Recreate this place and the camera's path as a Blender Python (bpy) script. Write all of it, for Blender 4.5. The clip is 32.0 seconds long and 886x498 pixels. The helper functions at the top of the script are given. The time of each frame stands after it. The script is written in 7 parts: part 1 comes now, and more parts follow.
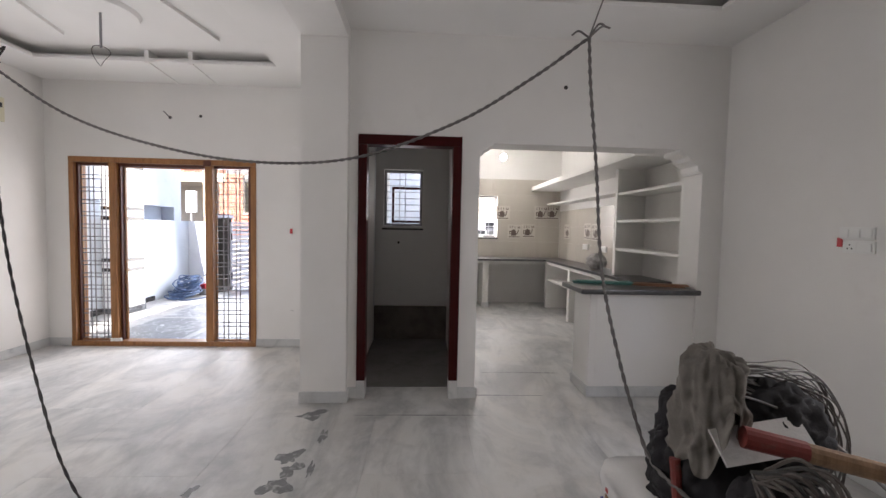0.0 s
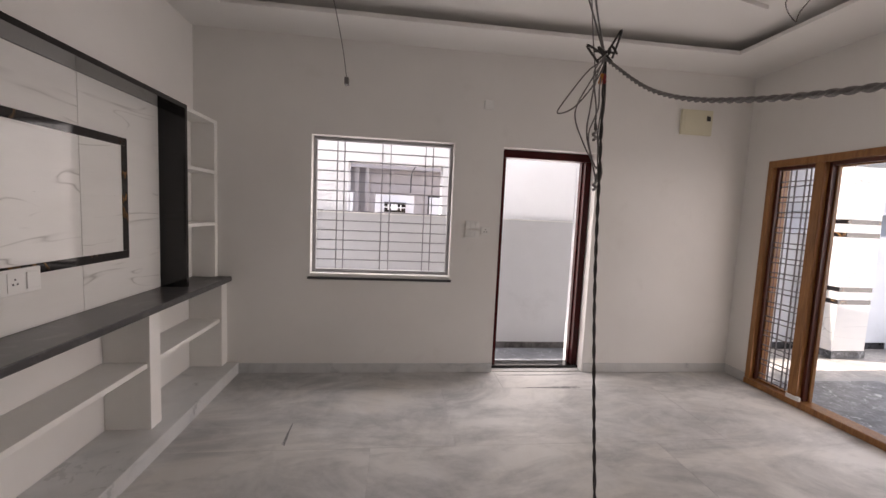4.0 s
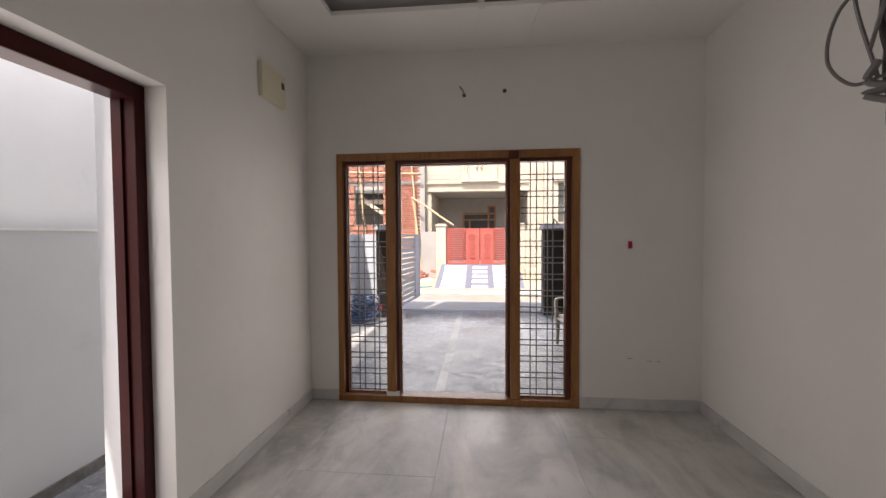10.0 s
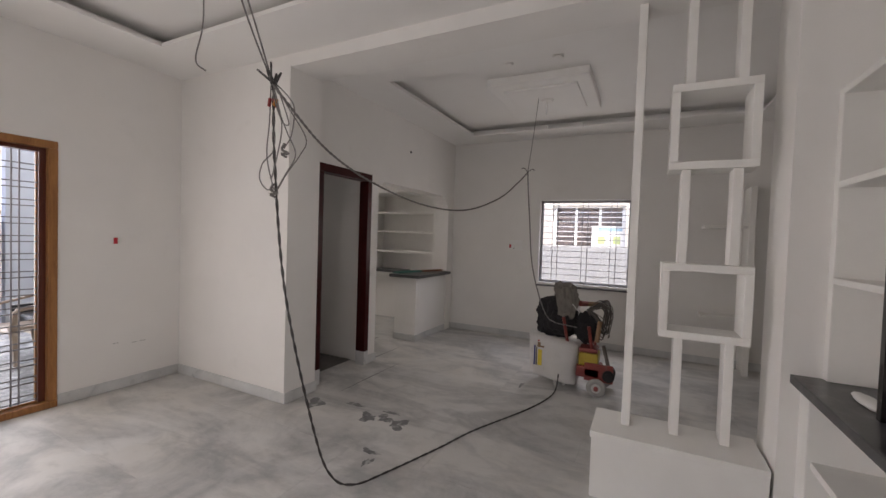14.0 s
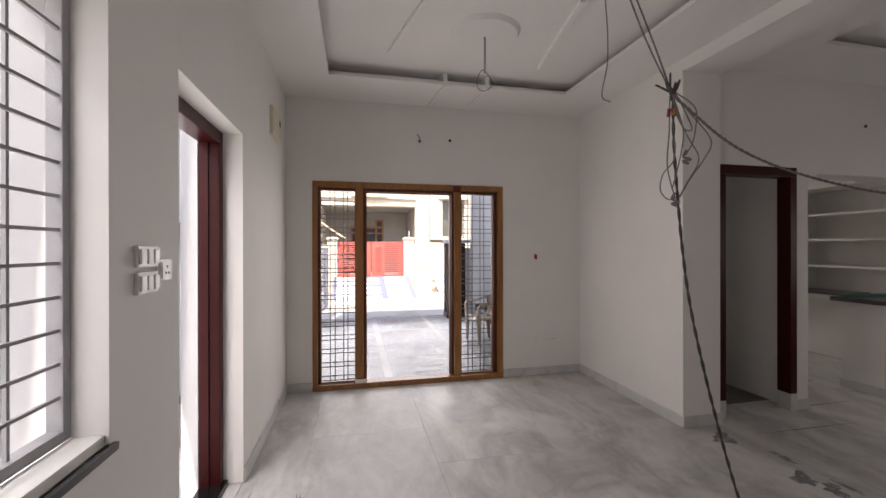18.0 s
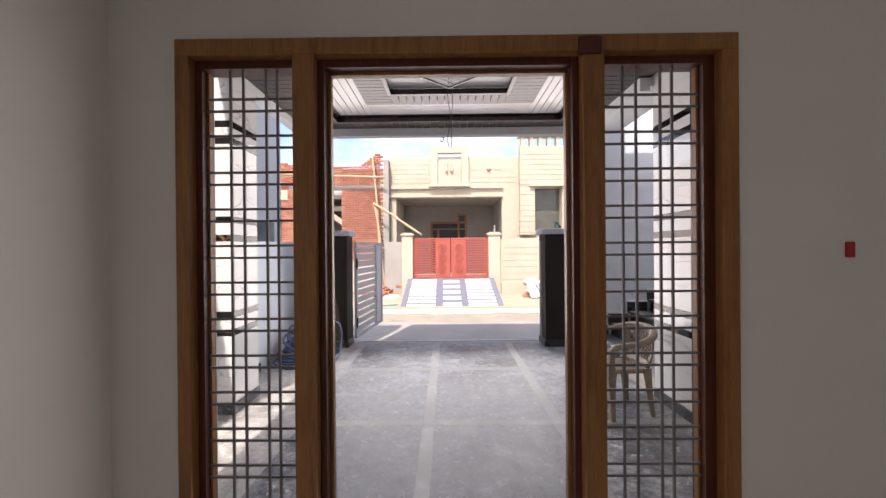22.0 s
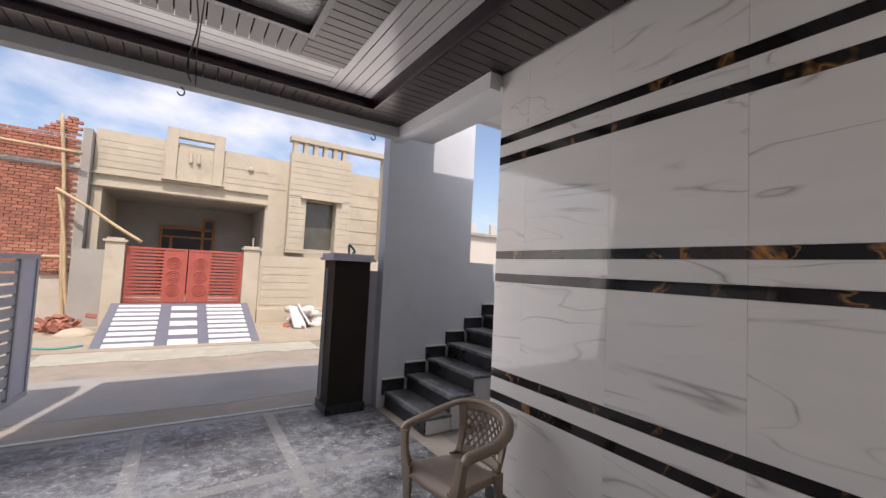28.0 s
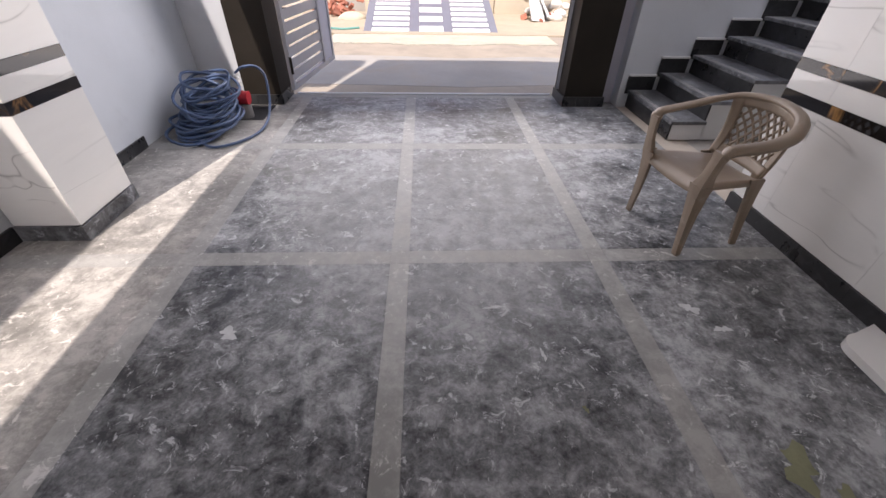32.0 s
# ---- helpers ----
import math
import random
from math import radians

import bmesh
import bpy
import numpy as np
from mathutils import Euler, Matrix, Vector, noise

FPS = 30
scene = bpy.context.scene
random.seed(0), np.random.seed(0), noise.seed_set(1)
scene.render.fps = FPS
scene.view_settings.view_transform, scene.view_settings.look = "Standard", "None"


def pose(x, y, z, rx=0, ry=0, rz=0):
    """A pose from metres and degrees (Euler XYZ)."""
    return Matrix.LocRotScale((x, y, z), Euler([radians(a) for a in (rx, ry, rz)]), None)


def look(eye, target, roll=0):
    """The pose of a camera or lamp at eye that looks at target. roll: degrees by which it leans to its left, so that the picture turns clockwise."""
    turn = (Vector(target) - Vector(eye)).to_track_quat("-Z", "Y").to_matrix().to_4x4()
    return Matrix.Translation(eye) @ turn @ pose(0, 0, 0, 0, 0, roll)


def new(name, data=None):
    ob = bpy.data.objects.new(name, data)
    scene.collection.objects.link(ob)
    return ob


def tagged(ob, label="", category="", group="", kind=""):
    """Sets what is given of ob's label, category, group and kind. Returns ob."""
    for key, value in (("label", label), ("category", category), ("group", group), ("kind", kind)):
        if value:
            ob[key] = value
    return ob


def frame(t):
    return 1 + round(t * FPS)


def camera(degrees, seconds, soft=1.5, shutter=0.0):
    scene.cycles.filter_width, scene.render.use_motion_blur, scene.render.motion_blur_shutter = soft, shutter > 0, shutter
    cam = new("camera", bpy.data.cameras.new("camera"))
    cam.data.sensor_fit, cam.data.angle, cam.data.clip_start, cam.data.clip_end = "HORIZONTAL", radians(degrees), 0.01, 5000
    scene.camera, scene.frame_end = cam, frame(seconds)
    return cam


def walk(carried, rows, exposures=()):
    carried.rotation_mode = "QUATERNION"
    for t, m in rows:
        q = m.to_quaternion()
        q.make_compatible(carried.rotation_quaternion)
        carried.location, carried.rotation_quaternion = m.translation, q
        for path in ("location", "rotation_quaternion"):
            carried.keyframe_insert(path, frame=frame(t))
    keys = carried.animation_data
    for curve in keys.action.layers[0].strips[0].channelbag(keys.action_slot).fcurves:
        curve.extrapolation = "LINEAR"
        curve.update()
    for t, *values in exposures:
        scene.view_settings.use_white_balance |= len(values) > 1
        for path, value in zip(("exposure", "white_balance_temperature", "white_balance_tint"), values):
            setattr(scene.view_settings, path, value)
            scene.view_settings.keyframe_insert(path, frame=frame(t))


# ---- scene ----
cam = camera(95.7, 32.0)
PATH = [
    (0, (0.92, 0.771, 1.399), (1.024, 2.765, 1.3), 1.2),
    (0.5, (0.916, 0.79, 1.389), (0.904, 2.786, 1.272), 1.1),
    (1, (0.865, 0.866, 1.385), (0.598, 2.843, 1.244), 1.1),
    (1.5, (0.755, 1.073, 1.415), (0.219, 2.994, 1.271), 1.3),
    (2, (0.72, 1.287, 1.42), (-0.169, 3.073, 1.279), 1.6),
    (2.5, (0.728, 1.509, 1.431), (-0.565, 3.027, 1.282), 2.5),
    (3, (0.625, 1.659, 1.44), (-1.019, 2.785, 1.268), 3.2),
    (3.5, (0.472, 1.749, 1.485), (-1.406, 2.41, 1.295), 3.3),
    (4, (0.413, 2.009, 1.504), (-1.564, 2.249, 1.327), 2.6),
    (4.5, (0.389, 2.107, 1.552), (-1.606, 2.092, 1.41), 1.3),
    (6.5, (0.382, 2.162, 1.584), (-1.589, 2.501, 1.555), 1.0),
    (7, (0.283, 2.131, 1.528), (-1.617, 2.755, 1.503), 2.0),
    (7.5, (0.075, 2.072, 1.494), (-1.736, 2.918, 1.442), 2.5),
    (8, (-0.325, 2.09, 1.47), (-2.024, 3.142, 1.387), 1.7),
    (8.5, (-0.764, 2.073, 1.421), (-2.087, 3.571, 1.342), -0.4),
    (9, (-1.129, 2.158, 1.41), (-1.934, 3.988, 1.343), -0.8),
    (9.5, (-1.409, 2.228, 1.4), (-1.812, 4.186, 1.332), -0.9),
    (10, (-1.764, 2.102, 1.417), (-1.956, 4.092, 1.353), -0.3),
    (10.5, (-1.99, 1.853, 1.397), (-2.153, 3.842, 1.266), 1.2),
    (11, (-2.146, 1.674, 1.383), (-1.833, 3.523, 0.686), 8.2),
    (11.5, (-2.278, 1.49, 1.441), (-1.935, 3.437, 1.138), 3.7),
    (12, (-2.322, 1.33, 1.501), (-2.014, 3.306, 1.458), 0.4),
    (12.5, (-2.273, 1.292, 1.438), (-1.165, 2.952, 1.313), -1.2),
    (13, (-2.402, 1.314, 1.461), (-0.77, 2.461, 1.318), 0.7),
    (13.5, (-2.44, 1.278, 1.467), (-0.644, 2.156, 1.399), 1.9),
    (15.5, (-2.541, 1.231, 1.465), (-0.95, 2.443, 1.459), 1.8),
    (16, (-2.478, 1.221, 1.486), (-1.054, 2.626, 1.473), 1.6),
    (16.5, (-2.572, 1.261, 1.467), (-1.351, 2.844, 1.442), 1.2),
    (17, (-2.558, 1.275, 1.439), (-1.63, 3.046, 1.409), 0.5),
    (17.5, (-2.57, 1.259, 1.445), (-1.93, 3.154, 1.416), -0.1),
    (18, (-2.582, 1.231, 1.434), (-2.152, 3.184, 1.432), -0.1),
    (18.5, (-2.52, 1.373, 1.399), (-2.211, 3.349, 1.376), 0.5),
    (19, (-2.351, 1.701, 1.351), (-2.097, 3.671, 1.117), 2.8),
    (19.5, (-2.143, 1.937, 1.413), (-2.049, 3.932, 1.295), 1.7),
    (20, (-2.005, 2.178, 1.453), (-1.978, 4.177, 1.506), 0.7),
    (20.5, (-2.036, 2.619, 1.435), (-1.99, 4.616, 1.521), 0.5),
    (21, (-2.0, 3.056, 1.381), (-1.99, 5.053, 1.48), 0.8),
    (21.5, (-1.996, 3.528, 1.335), (-2.026, 5.528, 1.381), 0.6),
    (22, (-2.022, 3.999, 1.358), (-2.038, 5.998, 1.353), -0.5),
    (22.5, (-1.966, 4.387, 1.334), (-2.074, 6.384, 1.301), 0.8),
    (23, (-2.03, 4.85, 1.263), (-2.093, 6.817, 0.907), 1.8),
    (23.5, (-2.058, 5.165, 1.247), (-2.09, 7.067, 0.628), 2.3),
    (24, (-2.03, 5.52, 1.209), (-2.03, 7.341, 0.382), 1.9),
    (24.5, (-2.037, 5.655, 1.179), (-1.925, 7.475, 0.357), 1.9),
    (25, (-2.056, 5.686, 1.237), (-1.948, 7.605, 0.681), 0.4),
    (25.5, (-2.048, 5.675, 1.331), (-1.999, 7.658, 1.074), -0.5),
    (27.5, (-2.003, 5.625, 1.482), (-1.267, 7.482, 1.575), 1.6),
    (28, (-1.948, 5.623, 1.491), (-0.868, 7.303, 1.6), 2.8),
    (28.5, (-1.903, 5.602, 1.499), (-0.591, 7.103, 1.651), 3.7),
    (29, (-1.899, 5.585, 1.509), (-0.562, 7.06, 1.708), 4.0),
    (29.5, (-1.934, 5.609, 1.51), (-0.908, 7.314, 1.706), 3.3),
    (30, (-2.001, 5.642, 1.507), (-1.425, 7.55, 1.675), 2.5),
    (30.5, (-2.052, 5.658, 1.486), (-1.832, 7.646, 1.459), 2.1),
    (31, (-2.069, 5.656, 1.415), (-2.002, 7.592, 0.918), 1.3),
    (31.5, (-2.046, 5.656, 1.298), (-1.984, 7.38, 0.287), 1.0),
    (32, (-2.04, 5.652, 1.26), (-1.953, 7.238, 0.044), 1.3),
]
walk(cam, [(t, look(eye, target, roll)) for t, eye, target, roll in PATH],
     [(0, 2.72, 6250, 14), (1, 2.75, 6300, 13), (2, 2.3, 6450, 14), (3, 2.1, 6800, 17), (4, 1.88, 6900, 20), (7, 1.8, 6900, 20), (8, 1.46, 6950, 20), (9, 1.3, 6900, 19), (10, 1.35, 6800, 17), (11, 1.6, 6800, 18), (12, 1.55, 6800, 17),
      (13, 2.25, 6700, 16), (13.6, 2.3, 6650, 16), (16, 2.26, 6300, 13), (17, 2.05, 6400, 15), (18, 1.78, 6700, 17), (19, 1.75, 6600, 17), (20, 1.45, 6800, 20), (21, 1.27, 6800, 16), (22, 1.15, 6800, 18), (23, 1.05, 6900, 18), (24, 0.9, 6850, 16), (25, 0.75, 6800, 16), (28, 0.42, 6850, 18), (29, 0.72, 6700, 18), (30, 0.45, 6850, 17), (31, 0.3, 6800, 18), (31.5, 0.75, 6700, 19), (32, 1.02, 6800, 19)])

# ---- light ----
SUN_WAY = Vector((0.17, 0.60, -1.0)).normalized()
world = bpy.data.worlds.new("sky")
scene.world = world
world.use_nodes = True
wn, wl = world.node_tree.nodes, world.node_tree.links
wn.clear()
sky = wn.new("ShaderNodeTexSky")
sky.sky_type, sky.sun_disc = "NISHITA", False
sky.sun_elevation = math.asin(-SUN_WAY.z)
sky.sun_rotation = math.atan2(-SUN_WAY.x, -SUN_WAY.y)
sky.air_density, sky.dust_density = 1.0, 2.2
coord = wn.new("ShaderNodeTexCoord")
cmap = wn.new("ShaderNodeMapping")
cmap.inputs["Scale"].default_value = (1.0, 1.0, 2.2)
cloud = wn.new("ShaderNodeTexNoise")
cloud.inputs["Scale"].default_value, cloud.inputs["Detail"].default_value, cloud.inputs["Roughness"].default_value = 2.6, 7.0, 0.55
ramp = wn.new("ShaderNodeValToRGB")
ramp.color_ramp.elements[0].position, ramp.color_ramp.elements[1].position = 0.46, 0.74
mixc = wn.new("ShaderNodeMixRGB")
mixc.inputs[2].default_value = (5.9, 6.0, 6.3, 1)
bg = wn.new("ShaderNodeBackground")
bg.inputs["Strength"].default_value = 0.15
wout = wn.new("ShaderNodeOutputWorld")
wl.new(coord.outputs["Generated"], cmap.inputs["Vector"])
wl.new(cmap.outputs["Vector"], cloud.inputs["Vector"])
wl.new(cloud.outputs["Fac"], ramp.inputs["Fac"])
wl.new(ramp.outputs["Color"], mixc.inputs["Fac"])
wl.new(sky.outputs["Color"], mixc.inputs[1])
wl.new(mixc.outputs["Color"], bg.inputs["Color"])
wl.new(bg.outputs["Background"], wout.inputs["Surface"])

sun = new("sun", bpy.data.lights.new("sun", "SUN"))
sun.data.energy, sun.data.angle, sun.data.color = 3.0, radians(0.6), (1.0, 0.95, 0.87)
sun.matrix_world = look((0, 0, 12), Vector((0, 0, 12)) + SUN_WAY)


def window_light(name, centre, target, width, height, watts, color=(1.0, 0.94, 0.88)):
    """An area lamp added in an opening to stand in for sky light."""
    lamp = new(name, bpy.data.lights.new(name, "AREA"))
    lamp.data.shape, lamp.data.size, lamp.data.size_y = "RECTANGLE", width, height
    lamp.data.energy, lamp.data.color = watts, color
    lamp.matrix_world = look(centre, target)
    return lamp


window_light("side_window_light", (-3.41, 1.9, 1.5), (0, 1.91, 1.3), 1.2, 1.2, 1.9)
window_light("side_door_light", (-3.56, 3.43, 1.1), (0, 3.43, 1.0), 0.72, 1.95, 2.5)
window_light("main_door_light", (-2.0, 5.42, 1.1), (-2.0, 0, 0.9), 1.9, 1.9, 3.0)
window_light("dining_window_light", (3.43, 2.02, 1.45), (0, 2.02, 1.2), 1.1, 1.1, 1.9)
window_light("kitchen_window_light", (2.2, 8.58, 1.65), (2.2, 4, 1.2), 0.5, 0.7, 5.5)
window_light("store_window_light", (0.67, 6.05, 1.8), (0.67, 4, 1.2), 0.4, 0.6, 0.2)
# lamps added over the open passage and stair to brighten their walls
window_light("passage_sky_light", (-4.29, 2.0, 3.3), (-4.29, 2.0, 0), 0.4, 6.4, 22, (0.97, 0.98, 1.0))
window_light("stair_sky_light", (2.4, 9.30, 3.55), (0.9, 9.75, 1.2), 1.9, 1.1, 16, (0.97, 0.98, 1.0))
window_light("porch_front_light", (-1.98, 9.62, 1.5), (-1.98, 5.5, 1.0), 3.6, 2.6, 38, (0.98, 0.98, 0.98))


# ---- materials ----
def node_mat(name):
    m = bpy.data.materials.new(name)
    m.use_nodes = True
    t = m.node_tree
    return m, t.nodes, t.links, t.nodes["Principled BSDF"]


def coords(n, l, scale=(1, 1, 1), rot=(0, 0, 0)):
    geo = n.new("ShaderNodeNewGeometry")
    mp = n.new("ShaderNodeMapping")
    mp.inputs["Scale"].default_value = scale
    mp.inputs["Rotation"].default_value = rot
    l.new(geo.outputs["Position"], mp.inputs["Vector"])
    return mp.outputs["Vector"]


def noise_tex(n, l, vec, scale, detail=5.0, rough=0.55, warp=0.0):
    t = n.new("ShaderNodeTexNoise")
    t.inputs["Scale"].default_value, t.inputs["Detail"].default_value = scale, detail
    t.inputs["Roughness"].default_value, t.inputs["Distortion"].default_value = rough, warp
    l.new(vec, t.inputs["Vector"])
    return t.outputs["Fac"]


def ramp_of(n, l, fac, stops):
    r = n.new("ShaderNodeValToRGB")
    e = r.color_ramp.elements
    while len(e) < len(stops):
        e.new(0.5)
    for el, (p, c) in zip(e, stops):
        el.position = p
        el.color = (*c, 1) if len(c) == 3 else c
    l.new(fac, r.inputs["Fac"])
    return r.outputs["Color"]


def mix(n, l, fac, a, b, kind="MIX"):
    m = n.new("ShaderNodeMixRGB")
    m.blend_type = kind
    for sock, v in ((m.inputs[0], fac), (m.inputs[1], a), (m.inputs[2], b)):
        if isinstance(v, (int, float)):
            sock.default_value = v
        elif isinstance(v, tuple):
            sock.default_value = (*v, 1)
        else:
            l.new(v, sock)
    return m.outputs[0]


def bump(n, l, p, height, strength, dist=0.01):
    b = n.new("ShaderNodeBump")
    b.inputs["Strength"].default_value, b.inputs["Distance"].default_value = strength, dist
    l.new(height, b.inputs["Height"])
    l.new(b.outputs["Normal"], p.inputs["Normal"])


def grey(v):
    return (v, v, v)


def worn(name, base, vary=0.08, rough=0.7, scale=3.0, fine=60.0, metal=0.0, relief=0.15, stain=None, stain_at=(0.6, 0.8), spec=0.5, per_piece=0.0):
    """A painted or plain surface with broad unevenness, fine grain and optional stains."""
    m, n, l, p = node_mat(name)
    v = coords(n, l)
    broad = noise_tex(n, l, v, scale, 6, 0.6)
    grain = noise_tex(n, l, v, fine, 3, 0.6)
    lo = tuple(c * (1 - vary) for c in base)
    hi = tuple(min(1, c * (1 + vary)) for c in base)
    col = ramp_of(n, l, broad, [(0.3, lo), (0.7, hi)])
    col = mix(n, l, 0.35 * min(1, vary * 4), col, ramp_of(n, l, grain, [(0.3, lo), (0.7, hi)]))
    if stain:
        s = noise_tex(n, l, v, scale * 1.7, 8, 0.65, 0.4)
        col = mix(n, l, ramp_of(n, l, s, [(stain_at[0], grey(0)), (stain_at[1], grey(1))]), col, stain)
    if per_piece:
        info = n.new("ShaderNodeObjectInfo")
        col = mix(n, l, 1.0, col, ramp_of(n, l, info.outputs["Random"], [(0, grey(1 - per_piece)), (1, grey(1))]), "MULTIPLY")
    l.new(col, p.inputs["Base Color"])
    p.inputs["Roughness"].default_value, p.inputs["Metallic"].default_value = rough, metal
    p.inputs["Specular IOR Level"].default_value = spec
    bump(n, l, p, grain, relief)
    return m


def veined(name, base, vein, scale=1.2, rough=0.1, sharp=0.06, amount=0.8, dust=None, dust_amount=0.0, rot=(0.3, 0.5, 0.4), stretch=(1, 1, 1), per_piece=True, cloudy=0.0, lo_at=0.48, detail=4.0):
    """Marble: thin dark veins along the level lines of a warped noise."""
    m, n, l, p = node_mat(name)
    v = coords(n, l, stretch, rot)
    if per_piece:
        info = n.new("ShaderNodeObjectInfo")
        add = n.new("ShaderNodeVectorMath")
        add.operation = "MULTIPLY_ADD"
        add.inputs[1].default_value = (17, 11, 23)
        l.new(info.outputs["Random"], add.inputs[0])
        l.new(v, add.inputs[2])
        v = add.outputs[0]
    a = noise_tex(n, l, v, scale, detail, 0.5, 0.9)
    near = n.new("ShaderNodeMath")
    near.operation = "SUBTRACT"
    near.inputs[1].default_value = 0.5
    l.new(a, near.inputs[0])
    absn = n.new("ShaderNodeMath")
    absn.operation = "ABSOLUTE"
    l.new(near.outputs[0], absn.inputs[0])
    line = ramp_of(n, l, absn.outputs[0], [(0.0, grey(1)), (sharp * 0.35, grey(0.35)), (sharp, grey(0))])
    where = ramp_of(n, l, noise_tex(n, l, v, scale * 1.9, 2, 0.5), [(lo_at, grey(0)), (lo_at + 0.15, grey(amount))])
    fac = mix(n, l, 1.0, line, where, "MULTIPLY")
    cloud_n = noise_tex(n, l, v, scale * 2.3, 5, 0.6)
    body = ramp_of(n, l, cloud_n, [(0.3, tuple(c * (0.95 - cloudy) for c in base)), (0.7, base)])
    col = mix(n, l, fac, body, vein)
    roughness = None
    if dust:
        w = coords(n, l)
        d = noise_tex(n, l, w, 1.6, 8, 0.68, 0.3)
        d2 = noise_tex(n, l, w, 14, 6, 0.65)
        f = mix(n, l, 0.35, d, d2)
        f = ramp_of(n, l, f, [(0.38, grey(0)), (0.62, grey(dust_amount))])
        col = mix(n, l, f, col, dust)
        roughness = ramp_of(n, l, f, [(0, grey(rough)), (1, grey(min(1, rough + 0.45)))])
    l.new(col, p.inputs["Base Color"])
    p.inputs["Roughness"].default_value = rough
    if roughness:
        l.new(roughness, p.inputs["Roughness"])
    return m


def woody(name, dark, light, rough=0.45):
    m, n, l, p = node_mat(name)
    v = coords(n, l, (14, 14, 1.1))
    a = noise_tex(n, l, v, 2.2, 6, 0.6, 0.8)
    b = noise_tex(n, l, coords(n, l, (60, 60, 4)), 3, 4, 0.6)
    col = ramp_of(n, l, a, [(0.3, dark), (0.68, light)])
    col = mix(n, l, 0.3, col, ramp_of(n, l, b, [(0.35, dark), (0.65, light)]))
    l.new(col, p.inputs["Base Color"])
    p.inputs["Roughness"].default_value = rough
    bump(n, l, p, b, 0.12)
    return m


PAINT = worn("wall_paint", (0.80, 0.785, 0.76), 0.03, 0.75, 1.5, 90, relief=0.05, stain=(0.73, 0.71, 0.68), stain_at=(0.60, 0.85))
CEIL_PAINT = worn("ceiling_paint", (0.83, 0.82, 0.80), 0.025, 0.8, 1.2, 90, relief=0.04)
TRIM_WHITE = worn("white_plaster", (0.82, 0.81, 0.78), 0.03, 0.6, 4, 120, relief=0.06)


def streaked(name, pale, warm, dark):
    """Ground marble floor: long soft grey streaks over pale and warm clouds, half dulled by dust."""
    m, n, l, p = node_mat(name)
    info = n.new("ShaderNodeObjectInfo")
    add = n.new("ShaderNodeVectorMath")
    add.operation = "MULTIPLY_ADD"
    add.inputs[1].default_value = (0.16, 0.12, 0)
    l.new(info.outputs["Random"], add.inputs[0])
    l.new(coords(n, l, (1.15, 0.6, 1), (0, 0, 0.62)), add.inputs[2])
    v = add.outputs[0]
    a = noise_tex(n, l, v, 1.35, 8, 0.6, 0.9)
    b = noise_tex(n, l, v, 4.5, 8, 0.66, 0.8)
    c = noise_tex(n, l, coords(n, l), 0.8, 5, 0.6, 0.4)
    col = ramp_of(n, l, c, [(0.35, pale), (0.68, warm)])
    col = mix(n, l, ramp_of(n, l, a, [(0.44, grey(0)), (0.58, grey(0.75)), (0.66, grey(0.25))]), col, dark)
    col = mix(n, l, ramp_of(n, l, b, [(0.52, grey(0)), (0.68, grey(0.38))]), col, tuple(k * 0.9 for k in dark))
    e = noise_tex(n, l, coords(n, l, (2.6, 0.8, 1), (0, 0, 0.7)), 1.3, 7, 0.62, 1.1)
    col = mix(n, l, ramp_of(n, l, e, [(0.53, grey(0)), (0.63, grey(0.30))]), col, tuple(k * 0.8 for k in dark))
    d = noise_tex(n, l, coords(n, l), 2.6, 8, 0.7, 0.5)
    f = ramp_of(n, l, d, [(0.46, grey(0)), (0.62, grey(0.38))])
    col = mix(n, l, f, col, tuple(k * 1.08 for k in pale))
    l.new(col, p.inputs["Base Color"])
    l.new(ramp_of(n, l, d, [(0.3, grey(0.42)), (0.7, grey(0.66))]), p.inputs["Roughness"])
    bump(n, l, p, b, 0.03)
    return m


def dusty_stone(name, base, dust):
    """Black stone under trodden lime dust: broad drifts, scuffs and fine specks."""
    m, n, l, p = node_mat(name)
    info = n.new("ShaderNodeObjectInfo")
    v = coords(n, l)
    drift = noise_tex(n, l, v, 1.5, 8, 0.62, 0.3)
    scuff = noise_tex(n, l, v, 8.5, 12, 0.72, 0.35)
    speck = noise_tex(n, l, v, 40, 5, 0.7, 0.6)
    f = mix(n, l, 0.55, drift, scuff)
    f = mix(n, l, 0.2, f, speck)
    mask = ramp_of(n, l, f, [(0.42, grey(0.03)), (0.49, grey(0.34)), (0.58, grey(0.95))])
    col = mix(n, l, mask, base, dust)
    fleck = ramp_of(n, l, noise_tex(n, l, v, 15, 12, 0.75, 0.9), [(0.575, grey(0)), (0.62, grey(0.7))])
    col = mix(n, l, fleck, col, tuple(min(1, k * 1.5) for k in dust))
    col = mix(n, l, 1.0, col, ramp_of(n, l, info.outputs["Random"], [(0, grey(0.85)), (1, grey(1))]), "MULTIPLY")
    l.new(col, p.inputs["Base Color"])
    l.new(ramp_of(n, l, mask, [(0, grey(0.28)), (1, grey(0.75))]), p.inputs["Roughness"])
    bump(n, l, p, scuff, 0.05)
    return m


